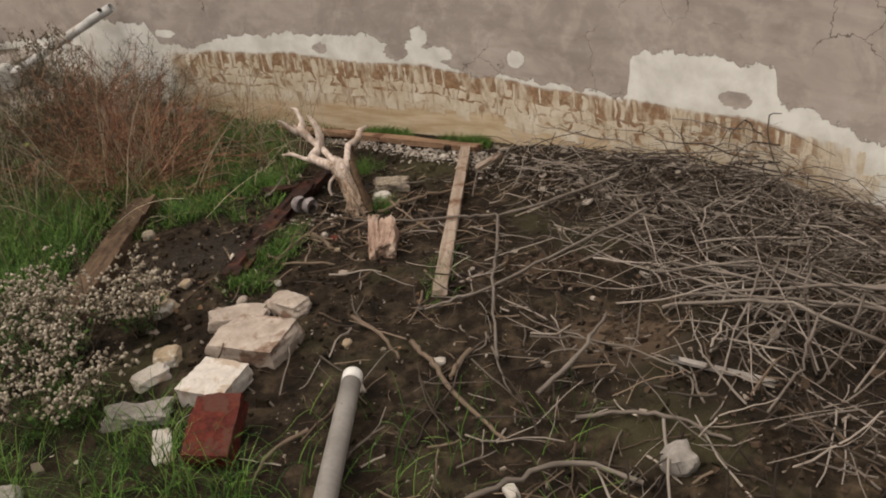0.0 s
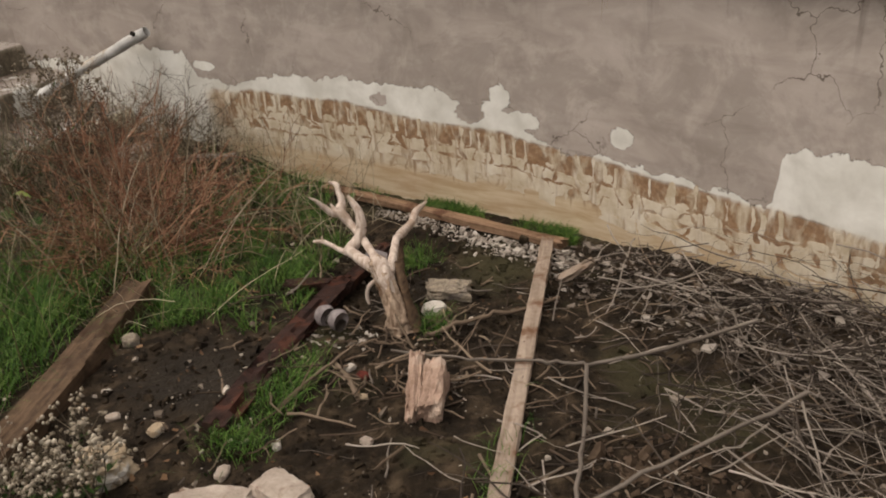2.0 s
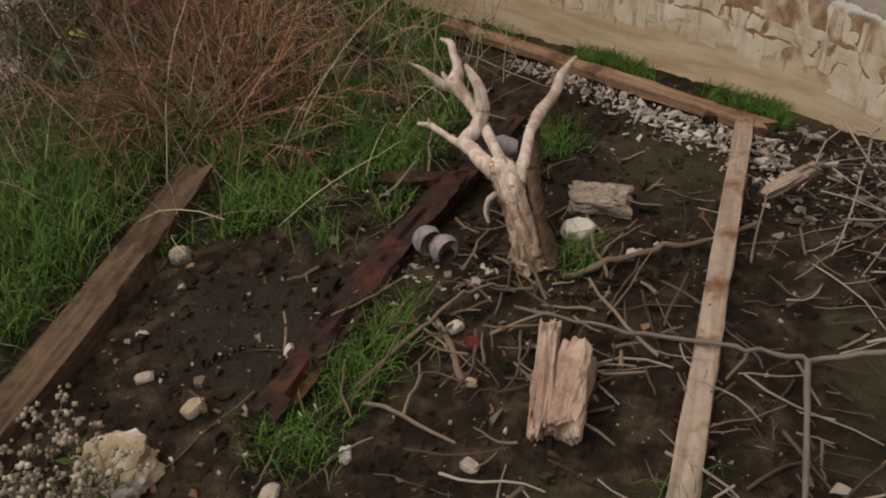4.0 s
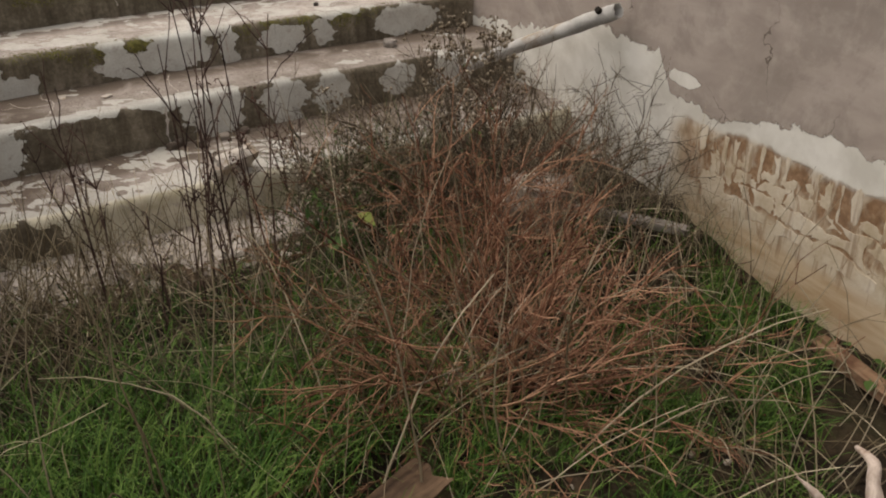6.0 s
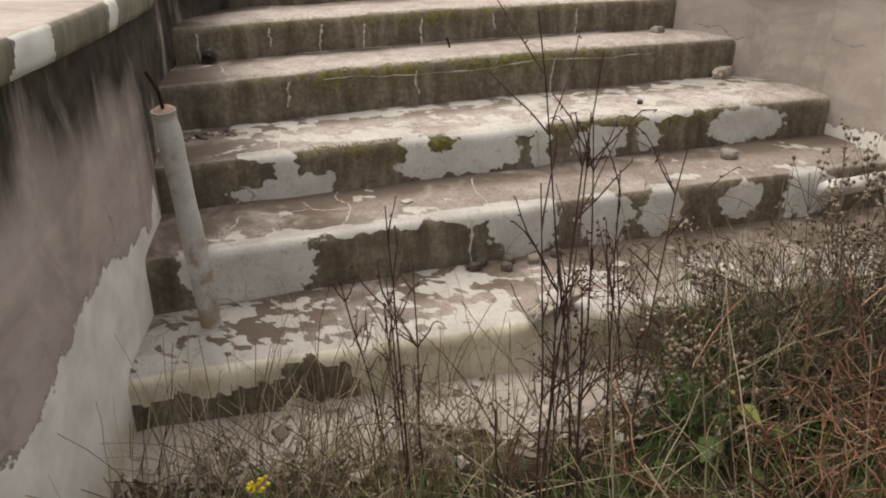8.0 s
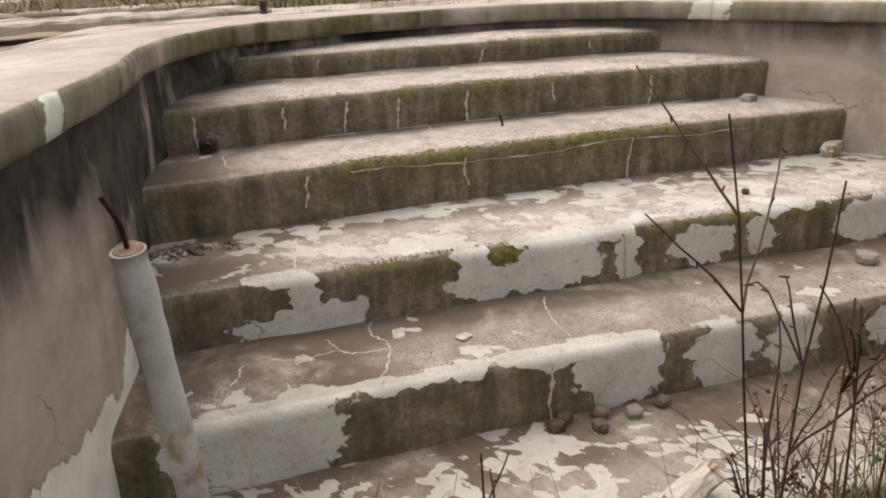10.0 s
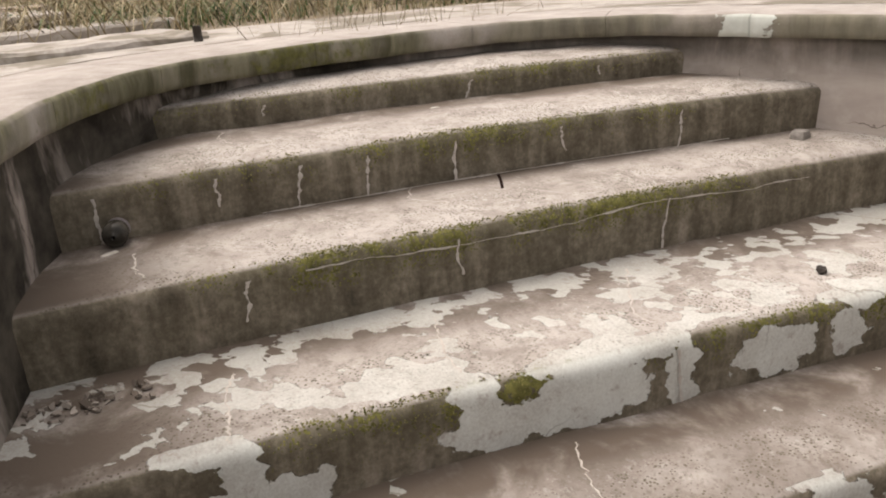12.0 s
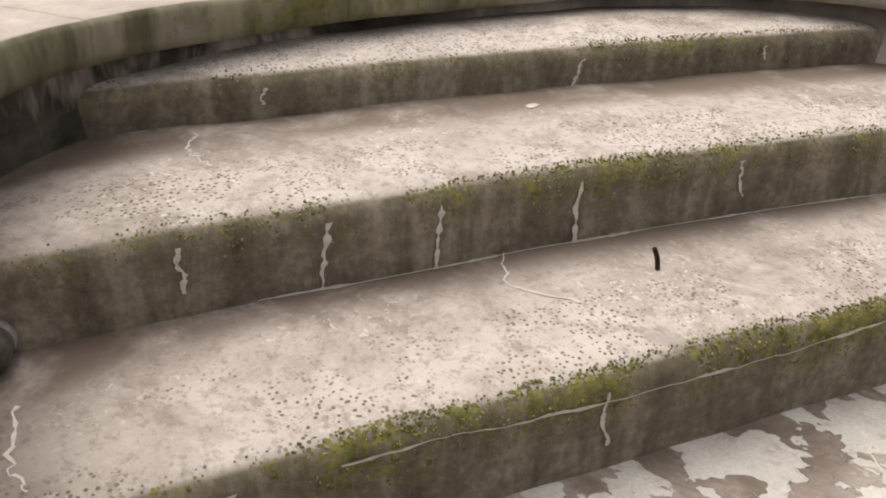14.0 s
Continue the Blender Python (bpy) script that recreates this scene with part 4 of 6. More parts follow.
        u += w + bare
    for row in (1, 2, 3):
        j = 0
        while j < cols:
            span = 1 if rng.uniform() > (0.08, 0.25, 0.5, 0.6)[row] else 2
            if rng.uniform() > gone[row] and j + span <= cols:
                plate([corner(row, j, row), corner(row, j + span, row), corner(row + 1, j + span, row), corner(row + 1, j, row)], row)
            j += span


paint_plates()


# ---- things on the pool floor ----
def gz(x, y):
    return float(ground_z(x, y))


def place(ob, x, y, z, rx=0, ry=0, rz=0):
    ob.matrix_world = pose(x, y, z, rx, ry, rz)
    return ob


def beam_bm(length, width, height, seed, wear=0.006, cuts=40, bow=0.0, taper=0.0):
    """A squared length of timber along y, from 0 to length, with worn edges."""
    bm = bmesh.new()
    ring_of = []
    rnd = random.Random(seed)
    prof = [(-0.5, 0.06), (-0.5, 0.5), (-0.49, 0.93), (-0.45, 1.0), (-0.1, 1.0), (0.12, 0.985), (0.45, 1.0), (0.49, 0.93), (0.5, 0.5), (0.5, 0.06), (0.45, 0.0), (-0.45, 0.0)]
    for i in range(cuts + 1):
        s = i / cuts
        row = []
        for px, pz in prof:
            w = width * (1 - taper * s)
            j = noise.noise(Vector((px * 3 + seed, s * length * 9, pz * 3))) * wear + noise.noise(Vector((px * 9, s * length * 30 + seed, pz * 7))) * wear * 0.5
            edge = rnd.uniform(-0.012, 0.012) * (i in (0, cuts))
            row.append(bm.verts.new((px * w + j + bow * math.sin(math.pi * s), s * length + edge * 2, pz * height + j)))
        ring_of.append(row)
    n = len(prof)
    for a, b in zip(ring_of[:-1], ring_of[1:]):
        for k in range(n):
            bm.faces.new((a[k], b[k], b[(k + 1) % n], a[(k + 1) % n]))
    bm.faces.new(ring_of[0])
    bm.faces.new(ring_of[-1][::-1])
    bmesh.ops.recalc_face_normals(bm, faces=bm.faces[:])
    return bm


def lay(ob, a, b):
    """Lays a thing built along y from a to b."""
    d = Vector(b) - Vector(a)
    ob.matrix_world = Matrix.Translation(a) @ Matrix.Rotation(math.atan2(-d.x, d.y), 4, "Z") @ Matrix.Rotation(math.atan2(d.z, math.hypot(d.x, d.y)), 4, "X")
    return ob


timber = lay(part("timber", beam_bm(1.27, 0.125, 0.085, 3, 0.020, 90, 0.01), OLD_WOOD, smooth=True), (-1.402, 2.40, -0.02), (-1.612, 3.65, -0.015))
tagged(timber, "weathered brown squared timber lying in green grass", "timber")
rail = thing("rusty_beam", "dark rusted flaking iron beam on damp soil", "beam", (-0.835, 2.88, 0.0))
r1 = part("flange", beam_bm(1.02, 0.090, 0.045, 11, 0.026, 70, -0.015), RUST, rail, smooth=True)
r2 = part("web_plate", beam_bm(0.30, 0.05, 0.016, 12, 0.012, 20), RUST, rail, smooth=True)
r2.location = (-0.055, 0.26, 0.004)
rail.matrix_world = pose(-0.835, 2.88, -0.004, -2.2, 0, -1.5)
bar = lay(part("rusty_bar", beam_bm(0.50, 0.065, 0.04, 15, 0.012, 30), RUST, smooth=True), (-0.80, 3.86, -0.05), (-0.78, 4.36, -0.10))
tagged(bar, "rusted iron bar half buried beside dead wood", "iron bar")
bar2 = lay(part("rusty_bar", beam_bm(0.26, 0.06, 0.035, 16, 0.014, 20), RUST, smooth=True), (-1.04, 3.83, -0.03), (-0.80, 3.90, -0.04))
tagged(bar2, "short rusted iron bar lying in grass", "iron bar")
board = lay(part("lath_board", beam_bm(1.77, 0.058, 0.020, 21, 0.004, 60), LATH, smooth=True), (0.090, 2.745, 0.010), (-0.045, 4.51, -0.085))
tagged(board, "long narrow weathered lath with dark knots on soil", "board")
plank = lay(part("wall_plank", beam_bm(1.50, 0.062, 0.035, 25, 0.004, 50), RED_WOOD, smooth=True), (0.03, 4.49, -0.105), (-1.38, 5.045, -0.10))
tagged(plank, "reddish wooden plank lying along the pool wall", "plank")
stub = lay(part("wood_scrap", beam_bm(0.17, 0.040, 0.025, 31, 0.012, 14), LATH, smooth=True), (0.08, 4.08, -0.05), (0.20, 4.20, -0.02))
tagged(stub, "broken piece of yellowish split wood", "wood")


def rock(name, label, size, at, turn, material, seed, category="stone", rough=0.14, boxy=0.6, group="", sink=0.3):
    ob = part(name, rock_bm(size, seed, 4 if max(size) > 0.14 else 3, rough, boxy), material, smooth=True)
    z = gz(at[0], at[1]) if len(at) == 2 else at[2]
    place(ob, at[0], at[1], z + size[2] * (0.5 - sink), *(turn if isinstance(turn, tuple) else (0, 0, turn)))
    return tagged(ob, label, category, group)


rock("concrete_slab", "pale broken concrete slab with brown stains", (0.285, 0.20, 0.11), (-0.53, 2.39), (4, -3, -14), PALE_STONE, 1, "rubble", 0.09, 0.90)
rock("concrete_chunk", "rough grey-white concrete chunk behind a slab", (0.21, 0.12, 0.075), (-0.67, 2.57), (0, 5, 12), PALE_STONE, 2, "rubble", 0.18, 0.80)
rock("white_block", "chipped white building block on soil", (0.185, 0.175, 0.09), (-0.585, 2.145), (4, 0, -14), CHALK, 3, "block", 0.07, 0.92, sink=0.15)
brick = rock("red_brick", "wet dark red brick with a worn face", (0.150, 0.215, 0.08), (-0.468, 1.885), (20, 0, 4), RED_BRICK, 4, "brick", 0.08, 0.93, sink=-0.40)
rock("stone_fragment", "flat grey stone fragment with rough edges", (0.20, 0.085, 0.055), (-0.81, 2.01), (0, 0, 8), GREY_STONE, 5, "stone", 0.30, 0.85)
rock("ceramic_shard", "thin white pottery shard lying on soil", (0.055, 0.125, 0.014), (-0.645, 1.855), (18, 20, 30), CHALK, 6, "shard", 0.2, 0.8, sink=-0.6)
rock("pale_stone", "smooth pale stone with grey shadowed side", (0.165, 0.10, 0.085), (-0.50, 2.66), (0, 0, -25), PALE_STONE, 7, "stone", 0.16, 0.4)
rock("yellow_rubble", "rough yellowish mortar lump among pebbles", (0.15, 0.14, 0.11), (-1.07, 2.65), (0, 0, 20), WARM_STONE, 8, "rubble", 0.30, 0.5)
rock("mortar_lump", "small yellowish mortar lump near grass", (0.09, 0.08, 0.06), (-0.86, 2.33), (0, 0, 10), WARM_STONE, 9, "rubble", 0.25, 0.5)
rock("mortar_lump", "small whitish mortar lump near weeds", (0.12, 0.08, 0.05), (-0.87, 2.22), (0, 0, 50), CHALK, 10, "rubble", 0.25, 0.5)
rock("layered_stone", "flat layered yellow-grey stone on dark soil", (0.165, 0.095, 0.065), (-0.37, 3.95), (0, 4, 12), LAYERED, 12, "stone", 0.30, 0.8)
rock("white_stone", "small white stone near dead wood", (0.085, 0.065, 0.05), (-0.39, 3.80), (0, 0, 30), CHALK, 13, "stone", 0.18, 0.45)
rock("clay_stone", "grey-brown stone half sunk in soil", (0.085, 0.08, 0.07), (0.90, 1.84), (0, 0, 20), GREY_STONE, 14, "stone", 0.2, 0.3)
rock("sunken_stone", "brown stone at the edge of grass", (0.055, 0.05, 0.05), (-1.43, 3.31), (0, 0, 20), LAYERED, 15, "stone", 0.2, 0.3)
rock("garden_stone", "grey stone in wet grass", (0.10, 0.09, 0.06), (-1.05, 1.62), (0, 0, 20), GREY_STONE, 16, "stone", 0.2, 0.4)
rock("concrete_lump", "pale concrete lump among dry weeds", (0.26, 0.20, 0.20), (-2.44, 4.86, 0.06), (0, 0, 25), PALE_STONE, 17, "rubble", 0.2, 0.5)
strip = lay(part("grey_batten", beam_bm(0.46, 0.06, 0.025, 41, 0.004, 16), GREY_STONE, smooth=True), (-2.36, 4.93, 0.09), (-2.00, 5.20, 0.02))
tagged(strip, "grey batten leaning on a concrete lump", "batten")

pair = thing("brick_pair", "two worn pinkish bricks mortared together on soil", "brick", (-0.265, 3.17, 0.0))
b1 = part("front_brick", rock_bm((0.068, 0.20, 0.085), 31, 4, 0.26, 0.84), PINK_BRICK, pair)
b1.matrix_basis = pose(0.035, 0.0, 0.05, 10, 0, 0)
b2 = part("split_brick", rock_bm((0.044, 0.26, 0.07), 33, 4, 0.36, 0.62), PINK_BRICK, pair)
b2.matrix_basis = pose(-0.030, 0.03, 0.045, 12, 0, 4)
pair.matrix_world = pose(-0.235, 3.15, gz(-0.265, 3.17), 0, 0, 8)

# ---- pipes ----
def hollow_tube(points, radius, wall, sides=20):
    v, f = tube_data(points, [radius] * len(points), sides, False)
    v2, f2 = tube_data(points, [radius - wall] * len(points), sides, False)
    n = len(v)
    faces = f + [[k + n for k in q[::-1]] for q in f2]
    for base in (0, n - sides):
        for k in range(sides):
            a, b = base + k, base + (k + 1) % sides
            faces.append([a, b, b + n, a + n])
    return np.vstack([v, v2]), faces


pvc = thing("drain_pipe", "grey plastic pipe with a white cut end on soil", "pipe", (-0.1, 2.15, 0.0))
way = np.array([0.19, -1.35, 0.10])
way /= np.linalg.norm(way)
start = np.array([-0.10, 2.16, 0.065])
for nm, a, b, r, mt, lb in (("pipe_body", 0.045, 1.25, 0.0325, PIPE_GREY, ""), ("pipe_collar", 0.0, 0.05, 0.0335, PIPE_WHITE, "bare white end of the pipe")):
    v, f = hollow_tube([start + way * s for s in np.linspace(a, b, 8)], r, 0.004)
    ob = mesh_ob(nm, v, f, mt, pvc, True, lb)
    ob.matrix_parent_inverse = Matrix.Translation((0.1, -2.15, 0))
plug = mesh_ob("pipe_plug", *tube_data([start + way * 0.004, start + way * 0.01], [0.031, 0.031], 20), PIPE_WHITE, pvc, False)
plug.matrix_parent_inverse = Matrix.Translation((0.1, -2.15, 0))

wallpipe = thing("wall_pipe", "pale broken pipe resting against the pool wall", "pipe", (-2.6, 5.4, 0.0))
v, f = hollow_tube(spline([(-2.585, 5.455, 0.715), (-2.9, 5.46, 0.58), (-3.25, 5.46, 0.43), (-3.7, 5.45, 0.22)], 6), 0.032, 0.005, 16)
v += 0.002 * rng.normal(0, 1, v.shape)
ob = mesh_ob("pipe_body", v, f, POLE_MAT, wallpipe)
ob.matrix_parent_inverse = Matrix.Translation((2.6, -5.4, 0))
v, f = tube_data([(-2.66, 5.43, 0.705), (-2.66, 5.415, 0.715)], [0.014, 0.013], 10)
ob = mesh_ob("pipe_hole", v, f, HOLE, wallpipe, False, "dark hole in the pipe")
ob.matrix_parent_inverse = Matrix.Translation((2.6, -5.4, 0))

post = thing("leaning_post", "weathered white post with a rusty rod on a step", "post", (-3.71, 3.08, 0.2))
pts = spline([(-3.715, 3.075, 0.185), (-3.68, 3.06, 0.40), (-3.655, 3.040, 0.66), (-3.627, 3.020, 0.893)], 8)
v, f = tube_data(pts, np.full(len(pts), 0.0325) + 0.0015 * rng.normal(0, 1, len(pts)), 18)
ob = mesh_ob("post_body", v, f, POLE_MAT, post)
ob.matrix_parent_inverse = Matrix.Translation((3.71, -3.08, -0.2))
v, f = tube_data([(-3.628, 3.021, 0.888), (-3.626, 3.020, 0.897)], [0.031, 0.026], 18)
ob = mesh_ob("mortar_cap", v, f, PINK_BRICK, post, False, "crumbling mortar at the top of the post")
ob.matrix_parent_inverse = Matrix.Translation((3.71, -3.08, -0.2))
v, f = tube_data(spline([(-3.628, 3.020, 0.89), (-3.626, 3.014, 0.94), (-3.632, 3.000, 0.975), (-3.634, 2.990, 0.995)], 4), [0.005] * 13, 8)
ob = mesh_ob("rod", v, f, RUST, post, True, "bent rusty steel rod")
ob.matrix_parent_inverse = Matrix.Translation((3.71, -3.08, -0.2))


# ---- the bleached dead wood ----
def limb(bundle_name, pts, radii, parent, material, sides=12, gnarl=0.08, label=""):
    p = spline(pts, 8)
    r = np.interp(np.linspace(0, 1, len(p)), np.linspace(0, 1, len(radii)), radii) * (0.84 if material == BLEACHED and radii[0] < 0.035 else 1.0)
    v, f = tube_data(p, r, sides)
    v = v.reshape(-1, sides, 3)
    for i in range(len(p)):
        for k in range(sides):
            q = noise.noise(Vector((k * 1.3, i * 0.16, len(pts) * 2.0 + radii[0] * 90))) + 0.5 * noise.noise(Vector((k * 2.9, i * 0.5, 4.0)))
            v[i, k] += (v[i, k] - p[i]) * gnarl * 2 * q
    ob = mesh_ob(bundle_name, v.reshape(-1, 3), f, material, parent, True, label)
    ob.matrix_parent_inverse = Matrix.Translation((-dead.location.x, -dead.location.y, -dead.location.z))
    return ob


dead = thing("driftwood_stump", "bleached forked dead wood standing in dark soil", "dead wood", (-0.45, 3.61, 0.0))
limb("stump", [(-0.462, 3.612, -0.06), (-0.478, 3.63, -0.01), (-0.508, 3.66, 0.06), (-0.542, 3.70, 0.12), (-0.572, 3.735, 0.16), (-0.59, 3.755, 0.175)], [0.050, 0.042, 0.035, 0.033, 0.036, 0.026], dead, FIBROUS, 30, 0.32, "fibrous brown foot of the dead wood")
limb("bark_rib", [(-0.415, 3.63, -0.06), (-0.45, 3.675, 0.03), (-0.482, 3.72, 0.11), (-0.505, 3.76, 0.17)], [0.030, 0.024, 0.018, 0.013], dead, OLD_WOOD, 12, 0.3, "dark weathered bark on the stump")
limb("neck", [(-0.512, 3.668, 0.065), (-0.535, 3.69, 0.13), (-0.57, 3.735, 0.165), (-0.60, 3.76, 0.178)], [0.026, 0.037, 0.041, 0.028], dead, BLEACHED, 24, 0.18)
limb("fork_front", [(-0.575, 3.73, 0.155), (-0.65, 3.775, 0.155), (-0.70, 3.82, 0.155), (-0.735, 3.845, 0.165), (-0.715, 3.88, 0.185), (-0.70, 3.91, 0.23), (-0.71, 3.93, 0.285), (-0.735, 3.945, 0.325), (-0.76, 3.955, 0.352)], [0.034, 0.028, 0.025, 0.026, 0.026, 0.026, 0.021, 0.015, 0.006], dead, BLEACHED)
limb("side_branch", [(-0.73, 3.84, 0.155), (-0.78, 3.865, 0.150), (-0.82, 3.88, 0.158), (-0.855, 3.895, 0.165), (-0.88, 3.91, 0.162), (-0.925, 3.92, 0.155)], [0.020, 0.013, 0.011, 0.012, 0.012, 0.006], dead, BLEACHED)
limb("side_spur", [(-0.875, 3.905, 0.162), (-0.88, 3.91, 0.185)], [0.009, 0.004], dead, BLEACHED, 8)
limb("fork_back", [(-0.575, 3.75, 0.150), (-0.62, 3.81, 0.165), (-0.66, 3.86, 0.178), (-0.72, 3.93, 0.195), (-0.78, 3.985, 0.215), (-0.815, 4.0, 0.245), (-0.835, 4.01, 0.265)], [0.026, 0.020, 0.019, 0.019, 0.020, 0.028, 0.026], dead, BLEACHED)
limb("tine_top", [(-0.83, 4.01, 0.26), (-0.83, 4.045, 0.285), (-0.845, 4.06, 0.318), (-0.86, 4.08, 0.345), (-0.90, 4.095, 0.350)], [0.025, 0.019, 0.015, 0.013, 0.005], dead, BLEACHED)
limb("tine_side", [(-0.825, 4.0, 0.25), (-0.855, 3.98, 0.265), (-0.885, 3.965, 0.30), (-0.905, 3.955, 0.325), (-0.935, 3.945, 0.345)], [0.026, 0.018, 0.012, 0.008, 0.002], dead, BLEACHED)
limb("tine_stub", [(-0.845, 4.0, 0.265), (-0.865, 4.005, 0.292)], [0.014, 0.004], dead, BLEACHED, 8)
limb("long_branch", [(-0.53, 3.72, 0.14), (-0.53, 3.79, 0.18), (-0.54, 3.86, 0.21), (-0.565, 3.95, 0.175), (-0.60, 4.10, 0.125), (-0.605, 4.25, 0.105), (-0.61, 4.33, 0.115), (-0.635, 4.45, 0.08), (-0.648, 4.61, 0.045)], [0.028, 0.020, 0.017, 0.020, 0.024, 0.021, 0.020, 0.017, 0.007], dead, BLEACHED)
limb("long_branch_foot", [(-0.55, 3.93, 0.18), (-0.53, 3.86, 0.09), (-0.50, 3.78, 0.0), (-0.49, 3.74, -0.05)], [0.016, 0.014, 0.015, 0.018], dead, OLD_WOOD, 10, 0.25, "dark weathered part of the branch")
limb("root_spur", [(-0.575, 3.70, 0.12), (-0.61, 3.695, 0.085), (-0.618, 3.69, 0.045), (-0.61, 3.68, 0.02)], [0.012, 0.010, 0.009, 0.005], dead, BLEACHED, 8)


# ---- corroded fitting beside the dead wood ----
valve = thing("corroded_fitting", "corroded round metal fitting with two flanges", "fitting", (-0.72, 3.54, 0.0))
for k, (dx, dy) in enumerate(((0.0, 0.0), (0.062, -0.022))):
    pts = [(-0.745 + dx, 3.545 + dy, 0.045), (-0.730 + dx, 3.535 + dy, 0.047), (-0.715 + dx, 3.527 + dy, 0.046)]
    v, f = tube_data(pts, [0.036, 0.042, 0.035], 16)
    ob = mesh_ob("flange", v, f, CASTING, valve)
    ob.matrix_parent_inverse = Matrix.Translation((0.72, -3.54, 0))
v, f = tube_data([(-0.75, 3.55, 0.035), (-0.70, 3.525, 0.033), (-0.655, 3.50, 0.03)], [0.020, 0.022, 0.026], 12)
ob = mesh_ob("body", v, f, DARK_IRON, valve)
ob.matrix_parent_inverse = Matrix.Translation((0.72, -3.54, 0))
fit2 = thing("scrap_fitting", "small rusty scrap fitting behind dead wood", "fitting", (-0.68, 4.03, 0.0))
v, f = tube_data([(-0.74, 4.02, 0.03), (-0.70, 4.03, 0.035), (-0.655, 4.04, 0.03)], [0.030, 0.036, 0.024], 12)
ob = mesh_ob("body", v, f, CASTING, fit2)
ob.matrix_parent_inverse = Matrix.Translation((0.68, -4.03, 0))
v, f = tube_data([(-0.66, 4.04, 0.03), (-0.63, 4.06, 0.06), (-0.625, 4.07, 0.085)], [0.02, 0.014, 0.004], 8)
ob = mesh_ob("spur", v, f, RUST, fit2)
ob.matrix_parent_inverse = Matrix.Translation((0.68, -4.03, 0))


# ---- chips, shards and scree ----
def flakes(name, spots, sizes, material, label, category, thick=0.25, tilt=0.35):
    """Thin angular pieces lying about, all in one mesh."""
    b = Bundle()
    for (x, y, z), s in zip(spots, sizes):
        n = rng.integers(4, 7)
        ang = np.sort(rng.uniform(0, 2 * np.pi, n))
        rad = s * rng.uniform(0.6, 1.15, n)
        low = np.stack([rad * np.cos(ang), rad * np.sin(ang) * rng.uniform(0.55, 1), np.full(n, 0.0)], 1)
        high = low * 0.94 + np.array([0, 0, s * thick * rng.uniform(0.6, 1.3)])
        v = np.vstack([low, high])
        m = np.array(Euler((rng.normal(0, tilt), rng.normal(0, tilt), rng.uniform(0, 6.3))).to_matrix())
        v = v @ m.T + np.array([x, y, z])
        f = [list(range(n))[::-1], list(range(n, 2 * n))] + [[k, (k + 1) % n, n + (k + 1) % n, n + k] for k in range(n)]
        b.add(v, f)
    return tagged(b.make(name, material, None, False), label, category, kind="stuff")


def scatter(n, x0, x1, y0, y1, keep, lift=0.004):
    out = []
    while len(out) < n:
        x, y = rng.uniform(x0, x1), rng.uniform(y0, y1)
        if rng.uniform() < keep(x, y):
            out.append((x, y, gz(x, y) + lift))
    return out


FLAKE = leafy("paint_shard", (0.12, 0.098, 0.080), (0.29, 0.25, 0.215), (0.50, 0.46, 0.41), 0.9)
SCREE = leafy("grey_scree", (0.060, 0.047, 0.037), (0.165, 0.135, 0.112), (0.42, 0.375, 0.33), 0.9)
PEBBLE = leafy("mixed_pebble", (0.09, 0.07, 0.053), (0.24, 0.20, 0.16), (0.50, 0.445, 0.38), 0.9)


def plank_y(x):
    return 4.49 + (0.03 - x) * 0.394


sp = scatter(900, -1.0, 0.12, 4.0, 5.0, lambda x, y: math.exp(-((plank_y(x) - 0.055 - y - 0.06 * (x + 0.9)) / (0.05 + 0.07 * max(0, x + 0.9))) ** 2) if y < plank_y(x) - 0.035 else 0, 0.008)
flakes("paint_shards", sp, rng.gamma(2.0, 0.0036, len(sp)) + 0.004, FLAKE, "strip of whitish broken paint shards on soil", "shards")
sp = scatter(1300, 0.02, 2.0, 2.9, 4.6, lambda x, y: smooth01((0.75 - (wall_y(x) - y)) / 0.35) if wall_y(x) - y > 0.03 else 0, 0.006)
flakes("scree", sp, rng.gamma(1.8, 0.0052, len(sp)) + 0.004, SCREE, "bank of grey flaky stone chips along the wall", "scree", 0.22, 0.3)
sp = scatter(420, -1.5, 1.4, 1.5, 4.6, lambda x, y: 0.25 + 0.75 * math.exp(-((x + 1.0) ** 2 + (y - 2.9) ** 2) / 0.12), 0.002)
flakes("pebbles", sp, rng.gamma(1.6, 0.0045, len(sp)) + 0.003, PEBBLE, "small pale pebbles strewn on dark soil", "pebbles", 0.6, 0.3)
sp = scatter(55, -0.78, -0.5, 3.42, 3.62, lambda x, y: 1, 0.004)
flakes("plaster_chips", sp, rng.uniform(0.005, 0.018, len(sp)), FLAKE, "little heap of white plaster chips", "chips")
sp = [(x, float(y), STEPS[3][4] + 0.002) for x, y in zip(rng.uniform(-4.5, -4.42, 70), rng.uniform(3.1, 3.35, 70))] + [(riser_x(4, y) - rng.uniform(0.02, 0.1), y, STEPS[5][4] + 0.002) for y in rng.uniform(2.95, 3.2, 50)]
flakes("corner_debris", sp, rng.uniform(0.004, 0.016, len(sp)), SCREE, "dark crumbs of debris in the step corners", "debris", 0.5)
